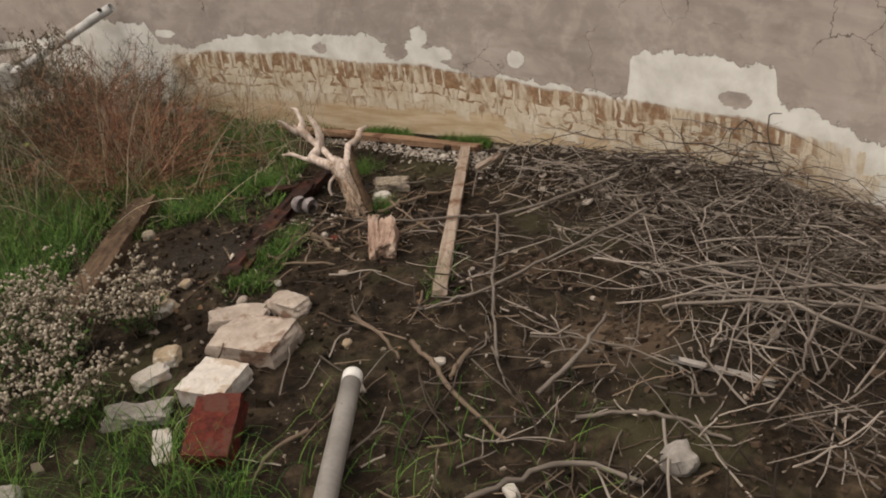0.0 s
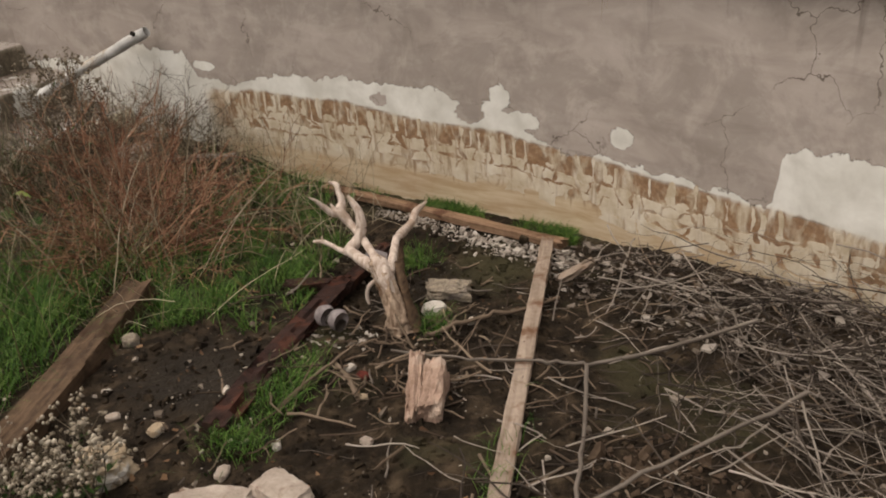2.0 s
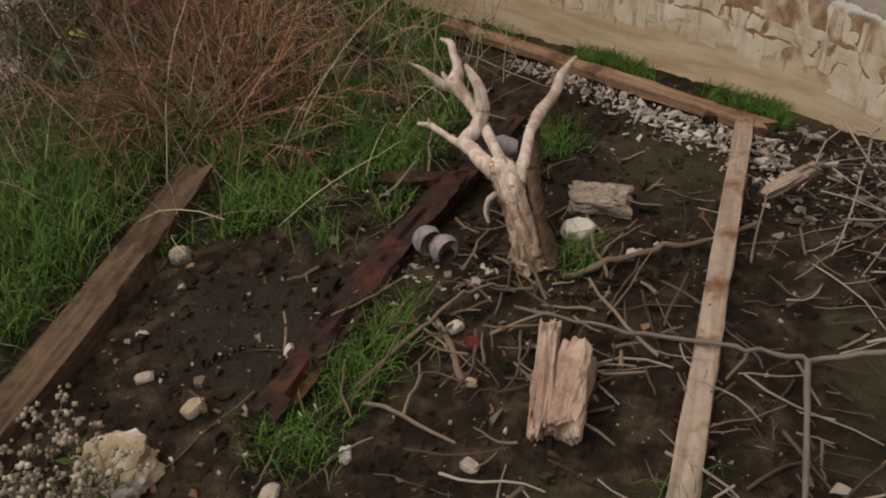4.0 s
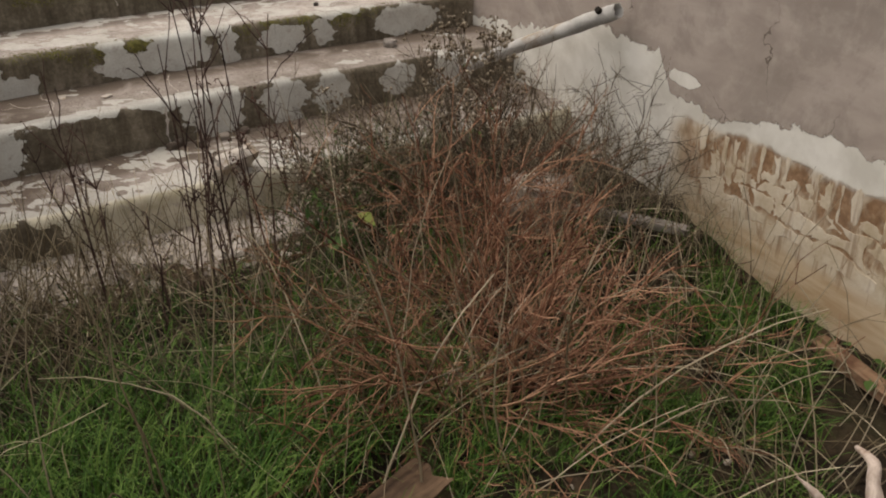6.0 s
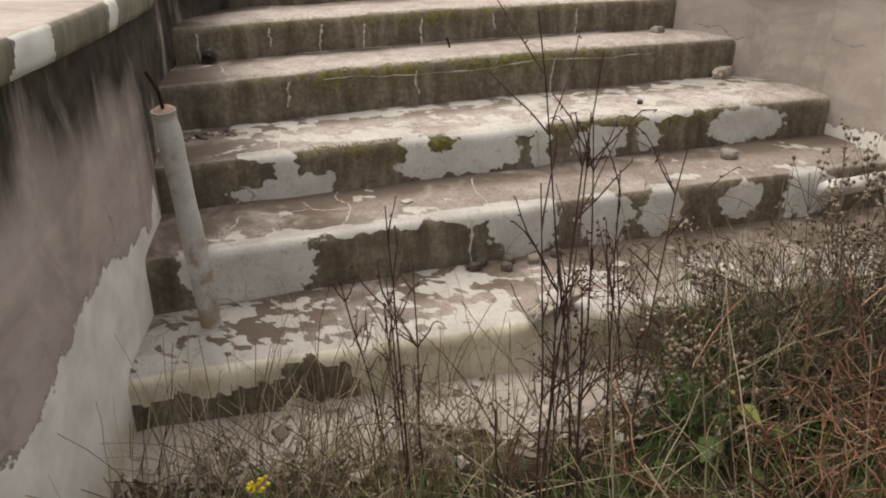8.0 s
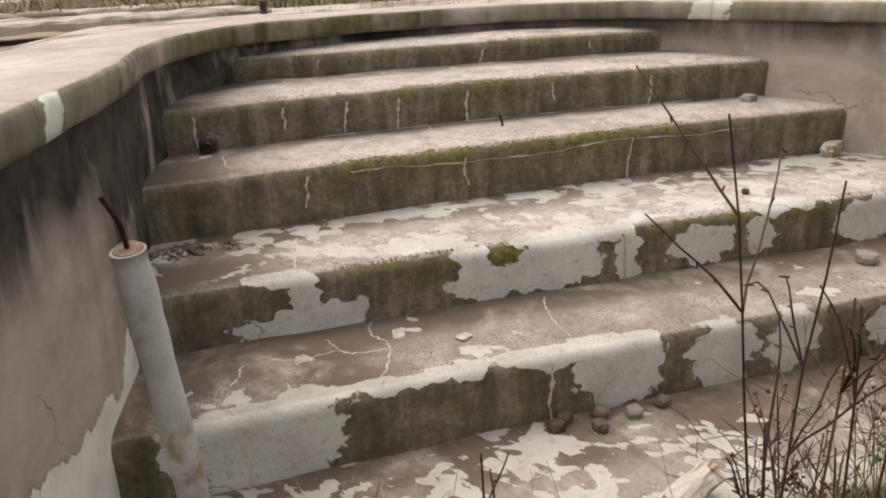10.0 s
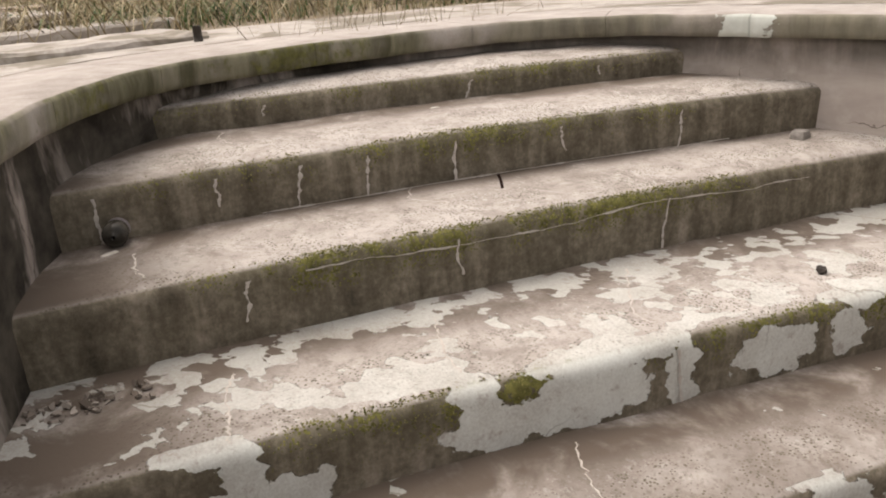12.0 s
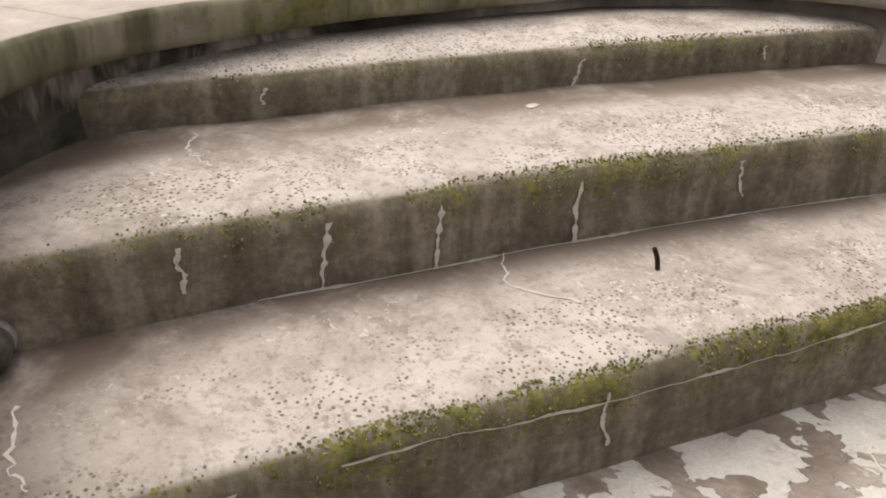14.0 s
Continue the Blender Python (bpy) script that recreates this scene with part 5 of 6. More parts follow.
for k, (x, y) in enumerate([(-1.33, 3.02), (-1.22, 2.90), (-1.03, 2.86), (-0.62, 2.87), (-0.48, 3.26), (-0.44, 3.14), (-0.55, 3.30), (-0.72, 2.72), (-1.20, 2.64), (0.15, 2.32), (-1.0, 2.5), (-0.2, 2.42), (0.45, 1.72), (-0.35, 2.93)]):
    s = 0.022 + 0.016 * ((k * 7) % 5) / 5
    rock("pebble", "small pale pebble on dark soil", (s * 1.5, s, s * 0.8), (x, y), 40 * k, RED_BRICK if k == 4 else (CHALK, PALE_STONE, WARM_STONE)[k % 3], 50 + k, "pebble", 0.2, 0.4, "pebbles on the soil")

# ---- small things on the steps ----
jar = thing("glass_jar", "dark dirty broken jar lying on a step", "jar", (-4.886, 3.364, 0.79))
m = Mix("smoked_glass", 0.12)
m.out.inputs["Specular IOR Level"].default_value = 0.6
SMOKED = m.done(m.ramp(m.noise(14.0), (0.35, (0.03, 0.027, 0.022)), (0.7, (0.16, 0.145, 0.125))))
jar_at, jar_way = np.array([-4.862, 3.362, 0.823]), np.array([-0.95, 0.28, 0.0])
for nm, stations, mt in (("jar_body", [(0.0, 0.018), (0.004, 0.025), (0.012, 0.030), (0.022, 0.032), (0.05, 0.031), (0.062, 0.027)], SMOKED), ("jar_rim", [(0.062, 0.028), (0.066, 0.030), (0.073, 0.030), (0.077, 0.028)], CASTING)):
    pts, rad = [jar_at + jar_way * q for q, _ in stations], np.array([q for _, q in stations])
    v1, f1 = tube_data(pts, rad, 24, False)
    v2, f2 = tube_data(pts, rad - 0.004, 24, False)
    ends = [[e + k, e + (k + 1) % 24, e + (k + 1) % 24 + len(v1), e + k + len(v1)] for e in (0, len(v1) - 24) for k in range(24)]
    ob = mesh_ob(nm, np.vstack([v1, v2]), f1 + [[k + len(v1) for k in q[::-1]] for q in f2] + ends, mt, jar)
    ob.matrix_parent_inverse = Matrix.Translation((4.886, -3.364, -0.79))
ob = mesh_ob("jar_base", *tube_data([jar_at - jar_way * 0.004, jar_at - jar_way * 0.001, jar_at + jar_way * 0.006], [0.006, 0.017, 0.024], 24), SMOKED, jar)
ob.matrix_parent_inverse = Matrix.Translation((4.886, -3.364, -0.79))
rock("jar_shard", "whitish shard beside the jar", (0.02, 0.045, 0.012), (-4.835, 3.345, 0.785), 30, CHALK, 71, "shard")
anchor = thing("anchor_bolt", "rusty bent bolt set in a step", "bolt", (-4.73, 4.413, 0.79))
for nm, data, mt in (("bolt_shank", tube_data(spline([(-4.735, 4.405, 0.775), (-4.735, 4.40, 0.81), (-4.738, 4.392, 0.832)], 4), [0.0045] * 9, 8), RUST), ("washer", tube_data([(-4.735, 4.412, 0.780), (-4.735, 4.412, 0.784)], [0.030, 0.027], 18), VEIN)):
    ob = mesh_ob(nm, *data, mt, anchor)
    ob.matrix_parent_inverse = Matrix.Translation((4.73, -4.413, -0.79))
rock("step_stone", "small grey stone at the end of a step", (0.045, 0.055, 0.035), (-4.62, 5.48, 0.783), 15, GREY_STONE, 72, "stone", 0.15, 0.7, sink=0.05)
rock("plaster_piece", "white plaster piece leaning by the wall", (0.05, 0.15, 0.045), (-4.36, 5.68, 0.595), (0, 0, 25), CHALK, 73, "plaster", 0.15, 0.7, sink=0.0)
rock("paint_flake", "white paint flake on a step", (0.03, 0.06, 0.006), (-4.02, 3.68, 0.408), 70, CHALK, 74, "flake", 0.2, 0.7, "flakes on the steps", 0.0)
rock("paint_flake", "white paint flake on a step", (0.03, 0.04, 0.006), (-3.92, 3.83, 0.406), 20, CHALK, 75, "flake", 0.2, 0.7, "flakes on the steps", 0.0)
rock("paint_flake", "white paint flake on a step", (0.018, 0.03, 0.005), (-5.18, 4.42, 0.955), 20, CHALK, 76, "flake", 0.2, 0.7, "flakes on the steps", 0.0)
rock("dark_pebble", "dark pebble on a painted step", (0.022, 0.032, 0.016), (-4.12, 5.0, 0.592), 50, DARK_IRON, 77, "pebble", 0.2, 0.4)
rock("step_pebble", "dark stone on a step near weeds", (0.06, 0.05, 0.04), (-3.78, 5.20, 0.408), 50, GREY_STONE, 78, "stone", 0.2, 0.4, sink=0.1)
rock("flat_stone", "pale flat stone leaning among weeds on a step", (0.06, 0.20, 0.10), (-3.28, 4.05, 0.20), (0, 35, 20), CHALK, 79, "stone", 0.15, 0.7, sink=0.1)
for k, (y, d) in enumerate([(3.98, 0.05), (4.02, 0.02), (4.08, 0.09), (4.12, 0.03), (4.2, 0.06), (4.3, 0.04)]):
    rock("step_rubble", "small brown rubble lump on a painted step", (0.035, 0.04, 0.03), (riser_x(4, y) + d, y, 0.2), 40 * k, SCREE, 90 + k, "rubble", 0.2, 0.4, "rubble on the lowest step", 0.1)


# ---- crumbled brown earth under the brush ----
CLOD = plain("crumbled_brown_earth", (0.030, 0.019, 0.012), (0.115, 0.079, 0.053), 14.0, 90.0, depth=0.008, vary=0.4)


def heap(x, y):
    return max(math.exp(-((x - 0.78) / 0.18) ** 2 - ((y - 2.56) / 0.13) ** 2), math.exp(-((x - 0.52) / 0.16) ** 2 - ((y - 2.98) / 0.12) ** 2), 0.25 * math.exp(-((x - 1.2) / 0.3) ** 2 - ((y - 2.0) / 0.3) ** 2))


sp = scatter(800, 0.1, 1.7, 1.5, 3.4, heap, 0.002)
flakes("earth_clods", sp, rng.gamma(1.6, 0.0042, len(sp)) + 0.003, CLOD, "crumbled reddish-brown earth clods under the twigs", "earth", 0.75, 0.5)

# ---- soil crumbs over the bare ground ----
sp = scatter(2600, -0.9, 2.1, 1.2, 4.2, lambda x, y: 0.25 + 0.75 * float(np.clip(soft_noise(x, y, 6.0), 0, 1)), 0.0)
flakes("soil_crumbs", sp, rng.gamma(2.0, 0.0035, len(sp)) + 0.003, SOIL, "dark crumbs of damp soil", "soil", 0.8, 0.5)

sp = scatter(2400, -1.5, -0.1, 2.3, 4.6, lambda x, y: 0.2 + 0.8 * float(np.clip(soft_noise(x, y, 7.0, 4.0), 0, 1)), -0.001)
flakes("soil_crumbs", sp, rng.gamma(1.8, 0.0040, len(sp)) + 0.003, SOIL, "brown crumbs of earth between the timbers", "soil", 0.7, 0.5)
BROWN_LEAF = leafy("brown_dead_leaf", (0.045, 0.024, 0.013), (0.12, 0.066, 0.036), (0.27, 0.165, 0.095), 0.8)
sp = scatter(320, -1.5, 0.1, 2.4, 4.6, lambda x, y: 0.3 + 0.7 * float(np.clip(soft_noise(x, y, 5.0, 7.0), 0, 1)), 0.004)
flakes("dead_leaves", sp, rng.uniform(0.006, 0.018, len(sp)), BROWN_LEAF, "scraps of brown dead leaves on the soil", "leaves", 0.06, 0.5)

bar = lay(part("grey_bar", beam_bm(0.30, 0.022, 0.012, 51, 0.002, 10), GREY_STONE, smooth=True), (0.92, 2.26, 0.05), (1.15, 2.19, 0.03))
tagged(bar, "flat grey metal bar among twigs", "bar")


# ---- twigs, branches and brush ----
def branch(pts, r0, r1, label="grey dead branch lying on the soil", material=None, sides=7):
    p = spline(pts, 7)
    p[1:-1] += 0.005 * rng.normal(0, 1, (len(p) - 2, 3)) * (rng.uniform(size=(len(p) - 2, 1)) < 0.4)
    r0, r1 = r0 * 0.66, r1 * 0.62
    v, f = tube_data(p, np.linspace(r0, r1, len(p)) * rng.uniform(0.86, 1.14, len(p)), sides)
    return tagged(mesh_ob("branch", v, f, material or TWIG_GREY), label, "branch", "branches on the soil")


def on(x, y, h):
    return (x, y, gz(x, y) + h)


branch([on(-0.42, 3.38, 0.05), on(-0.1, 3.40, 0.05), on(0.1, 3.42, 0.055), on(0.25, 3.43, 0.06)], 0.007, 0.010)
branch([on(0.25, 3.43, 0.06), on(0.28, 3.1, 0.05), on(0.30, 2.75, 0.05), on(0.36, 2.3, 0.03)], 0.011, 0.008)
branch([on(0.25, 3.43, 0.06), on(0.50, 3.55, 0.10), on(0.80, 3.72, 0.15)], 0.010, 0.012)
branch([on(0.02, 2.62, 0.03), on(0.25, 2.68, 0.05), on(0.55, 2.95, 0.09), on(0.9, 3.25, 0.16)], 0.007, 0.011)
branch([on(0.22, 1.52, 0.06), on(0.42, 1.66, 0.09), on(0.62, 1.76, 0.08), on(0.80, 1.74, 0.04)], 0.014, 0.011, "smooth curved grey branch on the soil")
branch([on(0.04, 2.42, 0.02), on(0.13, 2.30, 0.025), on(0.24, 2.12, 0.02), on(0.42, 1.92, 0.02)], 0.016, 0.010, "brownish split root on the soil", TWIG_BROWN)
branch([on(-0.22, 2.58, 0.02), on(-0.08, 2.45, 0.03), on(0.02, 2.30, 0.03)], 0.014, 0.008, "brownish forked root on the soil", TWIG_BROWN)
branch([on(0.26, 2.36, 0.02), on(0.23, 2.27, 0.03), on(0.215, 2.20, 0.02)], 0.014, 0.011, "short brown stub on the soil", TWIG_BROWN)
branch([on(-0.36, 3.58, 0.02), on(-0.2, 3.72, 0.035), on(-0.05, 3.84, 0.04), on(0.08, 3.98, 0.04)], 0.015, 0.011, "reddish brown root on the soil", TWIG_BROWN)
branch([on(-0.68, 3.02, 0.02), on(-0.62, 3.22, 0.03), on(-0.55, 3.42, 0.03), on(-0.42, 3.50, 0.02)], 0.010, 0.005, "thin brown root beside the beam", TWIG_BROWN)
branch([on(-0.60, 3.30, 0.015), on(-0.52, 3.22, 0.02), on(-0.45, 3.12, 0.015)], 0.012, 0.014, "short split yellow root on the soil", TWIG_BROWN)
branch([on(-0.20, 1.95, 0.02), on(-0.28, 1.85, 0.03), on(-0.30, 1.72, 0.02)], 0.012, 0.006, "short brown root beside the pipe", TWIG_BROWN)
branch([on(0.12, 1.60, 0.03), on(0.24, 1.66, 0.03)], 0.018, 0.012, "short split wood stick on the soil", TWIG_BROWN)
branch([on(-0.98, 3.72, 0.06), on(-0.95, 3.76, 0.07), on(-0.92, 3.86, 0.12)], 0.009, 0.005, "short pale bent stick in the grass")
branch([on(0.50, 2.12, 0.03), on(0.62, 2.24, 0.08), on(0.72, 2.42, 0.12)], 0.014, 0.009)
branch([on(0.46, 2.42, 0.03), on(0.70, 2.36, 0.05), on(0.95, 2.18, 0.04), on(0.95, 2.05, 0.02)], 0.007, 0.004)
branch([on(0.62, 2.02, 0.02), on(0.85, 2.02, 0.03), on(1.05, 1.92, 0.02)], 0.011, 0.008)

for k in range(8):
    x0, y0 = 0.78 + 0.35 * rng.uniform(), 2.86 - 0.34 * rng.uniform()
    branch([on(x0, y0, 0.05 + 0.10 * rng.uniform()), on(x0 + 0.32, y0 - 0.13 + 0.07 * rng.normal(), 0.10 + 0.08 * rng.uniform()), on(x0 + 0.7, y0 - 0.34 + 0.11 * rng.normal(), 0.13 + 0.09 * rng.uniform()), on(x0 + 1.05, y0 - 0.62, 0.12 + 0.1 * rng.uniform())], rng.uniform(0.004, 0.010), rng.uniform(0.006, 0.013), "grey branch in a bundle of cut brush")
for k in range(11):
    x0, y0 = 1.05 + 0.06 * k * rng.uniform(0.6, 1.2), 2.25 + 0.12 * rng.normal()
    branch([on(x0, y0, 0.02), on(x0 + 0.10, y0 + 0.10, 0.10), on(x0 + 0.17, y0 + 0.22, 0.22)], 0.006, 0.007, "pale broken stick leaning on the brush")


def brush():
    """The heap of cut brush along the wall: long twigs, mostly lying with the wall."""
    b = Bundle()
    for _ in range(500):
        s = rng.beta(1.7, 1.3)
        cx, cy = 0.55 + 1.55 * s, 3.72 - 1.35 * s
        off = rng.normal(0, 0.30 + 0.12 * s)
        x, y = cx + off * 0.55, cy + off * 0.80
        if rng.uniform() < 0.33:
            off, x = rng.normal(0, 0.08), 0.16 + 1.55 * s
            y = float(wall_y(x)) - 0.30 + off
        if wall_y(x) - y < 0.16:
            continue
        heap = (0.06 + 0.24 * s) * math.exp(-(off / 0.5) ** 2)
        z = gz(x, y) + 0.015 + rng.uniform(0, 1) ** 1.3 * heap
        a = math.atan2(-0.62, 0.8) + rng.normal(0, 1.0) + (math.pi if rng.uniform() < 0.5 else 0)
        L = rng.uniform(0.25, 1.0) * (0.75 + 0.35 * s)
        start = np.array([x, y, z]) - 0.5 * L * np.array([math.cos(a), math.sin(a), 0])
        p = wander(start, (math.cos(a), math.sin(a), rng.normal(0.02, 0.10)), L, 9, 0.15)
        low = ground_z(p[:, 0], p[:, 1])
        p[:, 2] = np.clip(p[:, 2], low + 0.006, low + 0.05 + heap * rng.uniform(0.8, 1.3))
        p[:, 1] = np.minimum(p[:, 1], wall_y(p[:, 0]) - 0.03)
        r = min(rng.gamma(1.5, 0.0013) + 0.0009, 0.0042)
        b.tube(p, r, r * 0.5, 4)
        for _ in range(rng.integers(0, 4)):
            k = rng.integers(1, 6)
            aa = a + rng.choice([-1, 1]) * rng.uniform(0.4, 1.0)
            q = wander(p[k], (math.cos(aa), math.sin(aa), rng.normal(0.02, 0.12)), L * rng.uniform(0.15, 0.4), 5, 0.12)
            q[:, 2] = np.maximum(q[:, 2], ground_z(q[:, 0], q[:, 1]) + 0.005)
            q[:, 1] = np.minimum(q[:, 1], wall_y(q[:, 0]) - 0.03)
            b.tube(q, r * 0.6, r * 0.25, 3)
    return tagged(b.make("brush_pile", TWIG_GREY), "tangled heap of grey cut brush along the wall", "brush", kind="stuff")


brush()


def litter(name, n, keep, material, lengths, radius, label, x0=-0.7, x1=2.2, y0=1.1, y1=4.3):
    b = Bundle()
    for x, y, z in scatter(n, x0, x1, y0, y1, keep, 0.0):
        a, L = rng.uniform(0, 6.3), rng.uniform(*lengths)
        p = wander((x, y, z + rng.uniform(0.004, 0.03)), (math.cos(a), math.sin(a), rng.normal(0, 0.08)), L, 6, 0.16)
        p[:, 2] = np.maximum(p[:, 2], ground_z(p[:, 0], p[:, 1]) + 0.003)
        p[:, 1] = np.minimum(p[:, 1], wall_y(p[:, 0]) - 0.03)
        r = radius * rng.uniform(0.5, 1.6)
        b.tube(p, r, r * 0.6, 4)
        if rng.uniform() < 0.35:
            aa = a + rng.choice([-0.7, 0.7])
            b.tube(wander(p[2], (math.cos(aa), math.sin(aa), 0.1), L * 0.4, 4, 0.14), r * 0.7, r * 0.3, 3)
    return tagged(b.make(name, material), label, "twigs", kind="stuff")


litter("twig_litter", 720, lambda x, y: 0.15 + 0.85 * smooth01((x + 0.35) / 0.8), TWIG_GREY, (0.06, 0.36), 0.0030, "grey dead twigs strewn over the soil")
litter("brown_twig_litter", 260, lambda x, y: 0.25 + 0.75 * smooth01((x + 0.5) / 0.6), TWIG_BROWN, (0.05, 0.25), 0.0034, "brown dead twigs strewn over the soil")
litter("chaff", 900, lambda x, y: 0.3 + 0.7 * smooth01((x + 0.5) / 0.9), TWIG_BROWN, (0.015, 0.07), 0.0014, "fine brown plant chaff on the soil")
litter("root_litter", 120, lambda x, y: math.exp(-((x + 0.35) / 0.45) ** 2 - ((y - 3.35) / 0.45) ** 2), TWIG_BROWN, (0.06, 0.28), 0.0042, "brown roots and split sticks round the dead wood", -1.2, 0.6, 2.4, 4.4)
litter("pale_sticks", 22, lambda x, y: math.exp(-((x - 1.25) / 0.3) ** 2 - ((y - 2.1) / 0.35) ** 2), TWIG_GREY, (0.2, 0.5), 0.0035, "pale dry stalks in the brush")


# ---- grass ----
def turf(name, n, keep, low, high, lean, width, material, label, box, bend=0.5, category="grass"):
    sp = np.array(scatter(n, *box, keep, -0.008))
    ob = blades(name, sp, rng.uniform(low, high, n), lean, width, material, None, 4, bend)
    return tagged(ob, label, category, kind="stuff")


def patch(x, y):
    return 0.5 + 0.5 * float(soft_noise(x, y, 4.5)) + 0.35 * float(soft_noise(x, y, 13.0, 1.0))


def log_x(y):
    return -1.415 - 0.2 * (y - 2.25)


def lawn(x, y):
    d = float(wall_y(x)) - y
    right = -0.88 - 0.12 * (y - 3.5) - 0.25 * smooth01((y - 4.3) / 0.6)
    if d < 0.05 or x > right or x < log_x(y) + 0.06:
        return 0.0
    low = 3.32 + 0.12 * math.sin(x * 9) + 0.30 * smooth01((x + 1.15) / 0.3)
    return smooth01((y - low) / 0.15) * np.clip(patch(x, y) * 2.0 - 0.55, 0, 1)


turf("green_grass", 5600, lawn, 0.05, 0.15, 0.45, 0.0042, GRASS, "short bright green grass on the soil", (-2.1, -0.8, 3.2, 5.2))
turf("green_grass", 3700, lambda x, y: smooth01((log_x(y) - 0.07 - x) / 0.05) * smooth01((x + 2.55) / 0.3) * smooth01((y - 2.2) / 0.3) * (0.4 + 0.6 * patch(x, y)) if y < 4.0 else 0, 0.12, 0.30, 0.45, 0.0045, GRASS, "tall green grass beside the timber", (-2.6, -1.45, 2.2, 4.0))
turf("green_grass", 3000, lambda x, y: smooth01((2.05 - y - 0.5 * (x + 0.6)) / 0.25) * np.clip(patch(x, y) * 2.0 - 0.6, 0.03, 1) if x < -0.3 or y < 1.55 else 0.06, 0.06, 0.24, 0.5, 0.0038, GRASS, "tufts of green grass between stones", (-1.5, 0.7, 1.1, 2.1))
turf("green_grass", 1500, lambda x, y: max(math.exp(-((x + 0.70) / 0.06) ** 2 - ((y - 3.12) / 0.16) ** 2), math.exp(-((x + 0.74) / 0.08) ** 2 - ((y - 2.86) / 0.07) ** 2), 0.8 * math.exp(-((x + 0.62) / 0.07) ** 2 - ((y - 4.28) / 0.10) ** 2), 0.7 * math.exp(-((x + 0.36) / 0.05) ** 2 - ((y - 3.68) / 0.08) ** 2), 0.15 * math.exp(-((x - 0.07) / 0.05) ** 2 - ((y - 2.85) / 0.2) ** 2)), 0.04, 0.11, 0.4, 0.0036, GRASS, "small green tufts beside the rusty beam", (-0.95, 0.25, 2.6, 4.5))
turf("green_grass", 2600, lambda x, y: smooth01((y - plank_y(x) - 0.03) / 0.03) * smooth01((wall_y(x) - y) / 0.03) * np.clip(0.05 + 0.9 * float(soft_noise(x, 0, 4.0)) + (x > -0.6) * 0.3, 0, 1), 0.03, 0.085, 0.45, 0.004, GRASS, "row of green grass between plank and wall", (-1.4, 0.08, 4.45, 5.2))
turf("green_grass", 2800, lambda x, y: smooth01((x - riser_x(5, y) - 0.32) / 0.3) * np.clip(patch(x, y) - 0.15, 0, 1) if y < 5.4 and float(wall_y(x)) - y > 0.05 else 0, 0.08, 0.22, 0.4, 0.0045, GRASS, "green grass below the dry weeds", (-3.3, -1.6, 2.75, 5.3))


def stalks(name, n, keep, low, high, spread, radius, material, label, box, droop=0.06, category="weeds", lift=0.0):
    """Long thin dry stems that arch over."""
    b = Bundle()
    for x, y, z in scatter(n, *box, keep, -0.01):
        a, e = rng.uniform(0, 6.3), abs(rng.normal(0, spread))
        L = rng.uniform(low, high)
        p = wander((x, y, z + lift), (math.sin(e) * math.cos(a), math.sin(e) * math.sin(a), math.cos(e)), L, 7, 0.07, droop)
        p[:, 2] = np.maximum(p[:, 2], ground_z(p[:, 0], p[:, 1]) + 0.004)
        p[:, 1] = np.minimum(p[:, 1], wall_y(p[:, 0]) - 0.02)
        r = radius * rng.uniform(0.6, 1.4)
        b.tube(p, r, r * 0.45, 3)
    return tagged(b.make(name, material), label, category, kind="stuff")


def meadow(x, y):
    if float(wall_y(x)) - y < 0.05 or x < float(riser_x(5, y)) + 0.03:
        return 0.0
    foot = 0.30 + 0.70 * max(smooth01((x - float(riser_x(5, y)) - 0.15) / 0.45), smooth01((y - 4.0) / 0.4))
    return foot * smooth01((-1.55 - x - 0.5 * smooth01((4.0 - y) / 0.8)) / 0.5)


stalks("dry_grass", 900, meadow, 0.25, 0.60, 0.7, 0.0019, STRAW, "long pale dry grass stalks among the weeds", (-3.4, -1.3, 2.7, 5.5), 0.12)
stalks("dry_grass", 850, meadow, 0.12, 0.40, 0.9, 0.0018, GREY_BUSH, "matted grey-brown dead grass", (-3.4, -1.6, 2.7, 5.5), 0.14)
stalks("dry_grass", 200, lambda x, y: smooth01((-1.05 - x) / 0.5) if float(wall_y(x)) - y > 0.1 else 0, 0.25, 0.5, 0.9, 0.0017, STRAW, "single long straw stalks over the grass", (-2.3, -0.9, 3.3, 5.1), 0.14)
stalks("dry_grass", 46, lambda x, y: 1.0, 0.45, 0.85, 0.55, 0.0030, STRAW, "long arching straw stems over the tall grass", (-2.2, -1.5, 2.9, 4.3), 0.16)
stalks("dry_grass", 150, lambda x, y: smooth01((float(wall_y(x)) - y - 0.08) / 0.1), 0.28, 0.60, 0.7, 0.0022, STRAW, "pale straw arching over the grass by the wall", (-1.75, -0.95, 4.1, 5.0), 0.15)
stalks("straw_tuft", 420, lambda x, y: math.exp(-((x + 3.05) / 0.32) ** 2 - ((y - 3.2) / 0.42) ** 2), 0.15, 0.42, 0.6, 0.0019, STRAW, "tuft of pale dry grass before the steps", (-3.5, -2.5, 2.75, 3.9), 0.10)


sp = scatter(1300, -3.4, -2.5, 2.7, 4.4, lambda x, y: smooth01((0.5 - (x - riser_x(5, y))) / 0.35) if x > riser_x(5, y) + 0.01 else 0, 0.004)
flakes("step_foot_rubble", sp, rng.gamma(2.0, 0.006, len(sp)) + 0.004, FLAKE, "whitish rubble and paint flakes at the foot of the steps", "rubble", 0.3, 0.4)

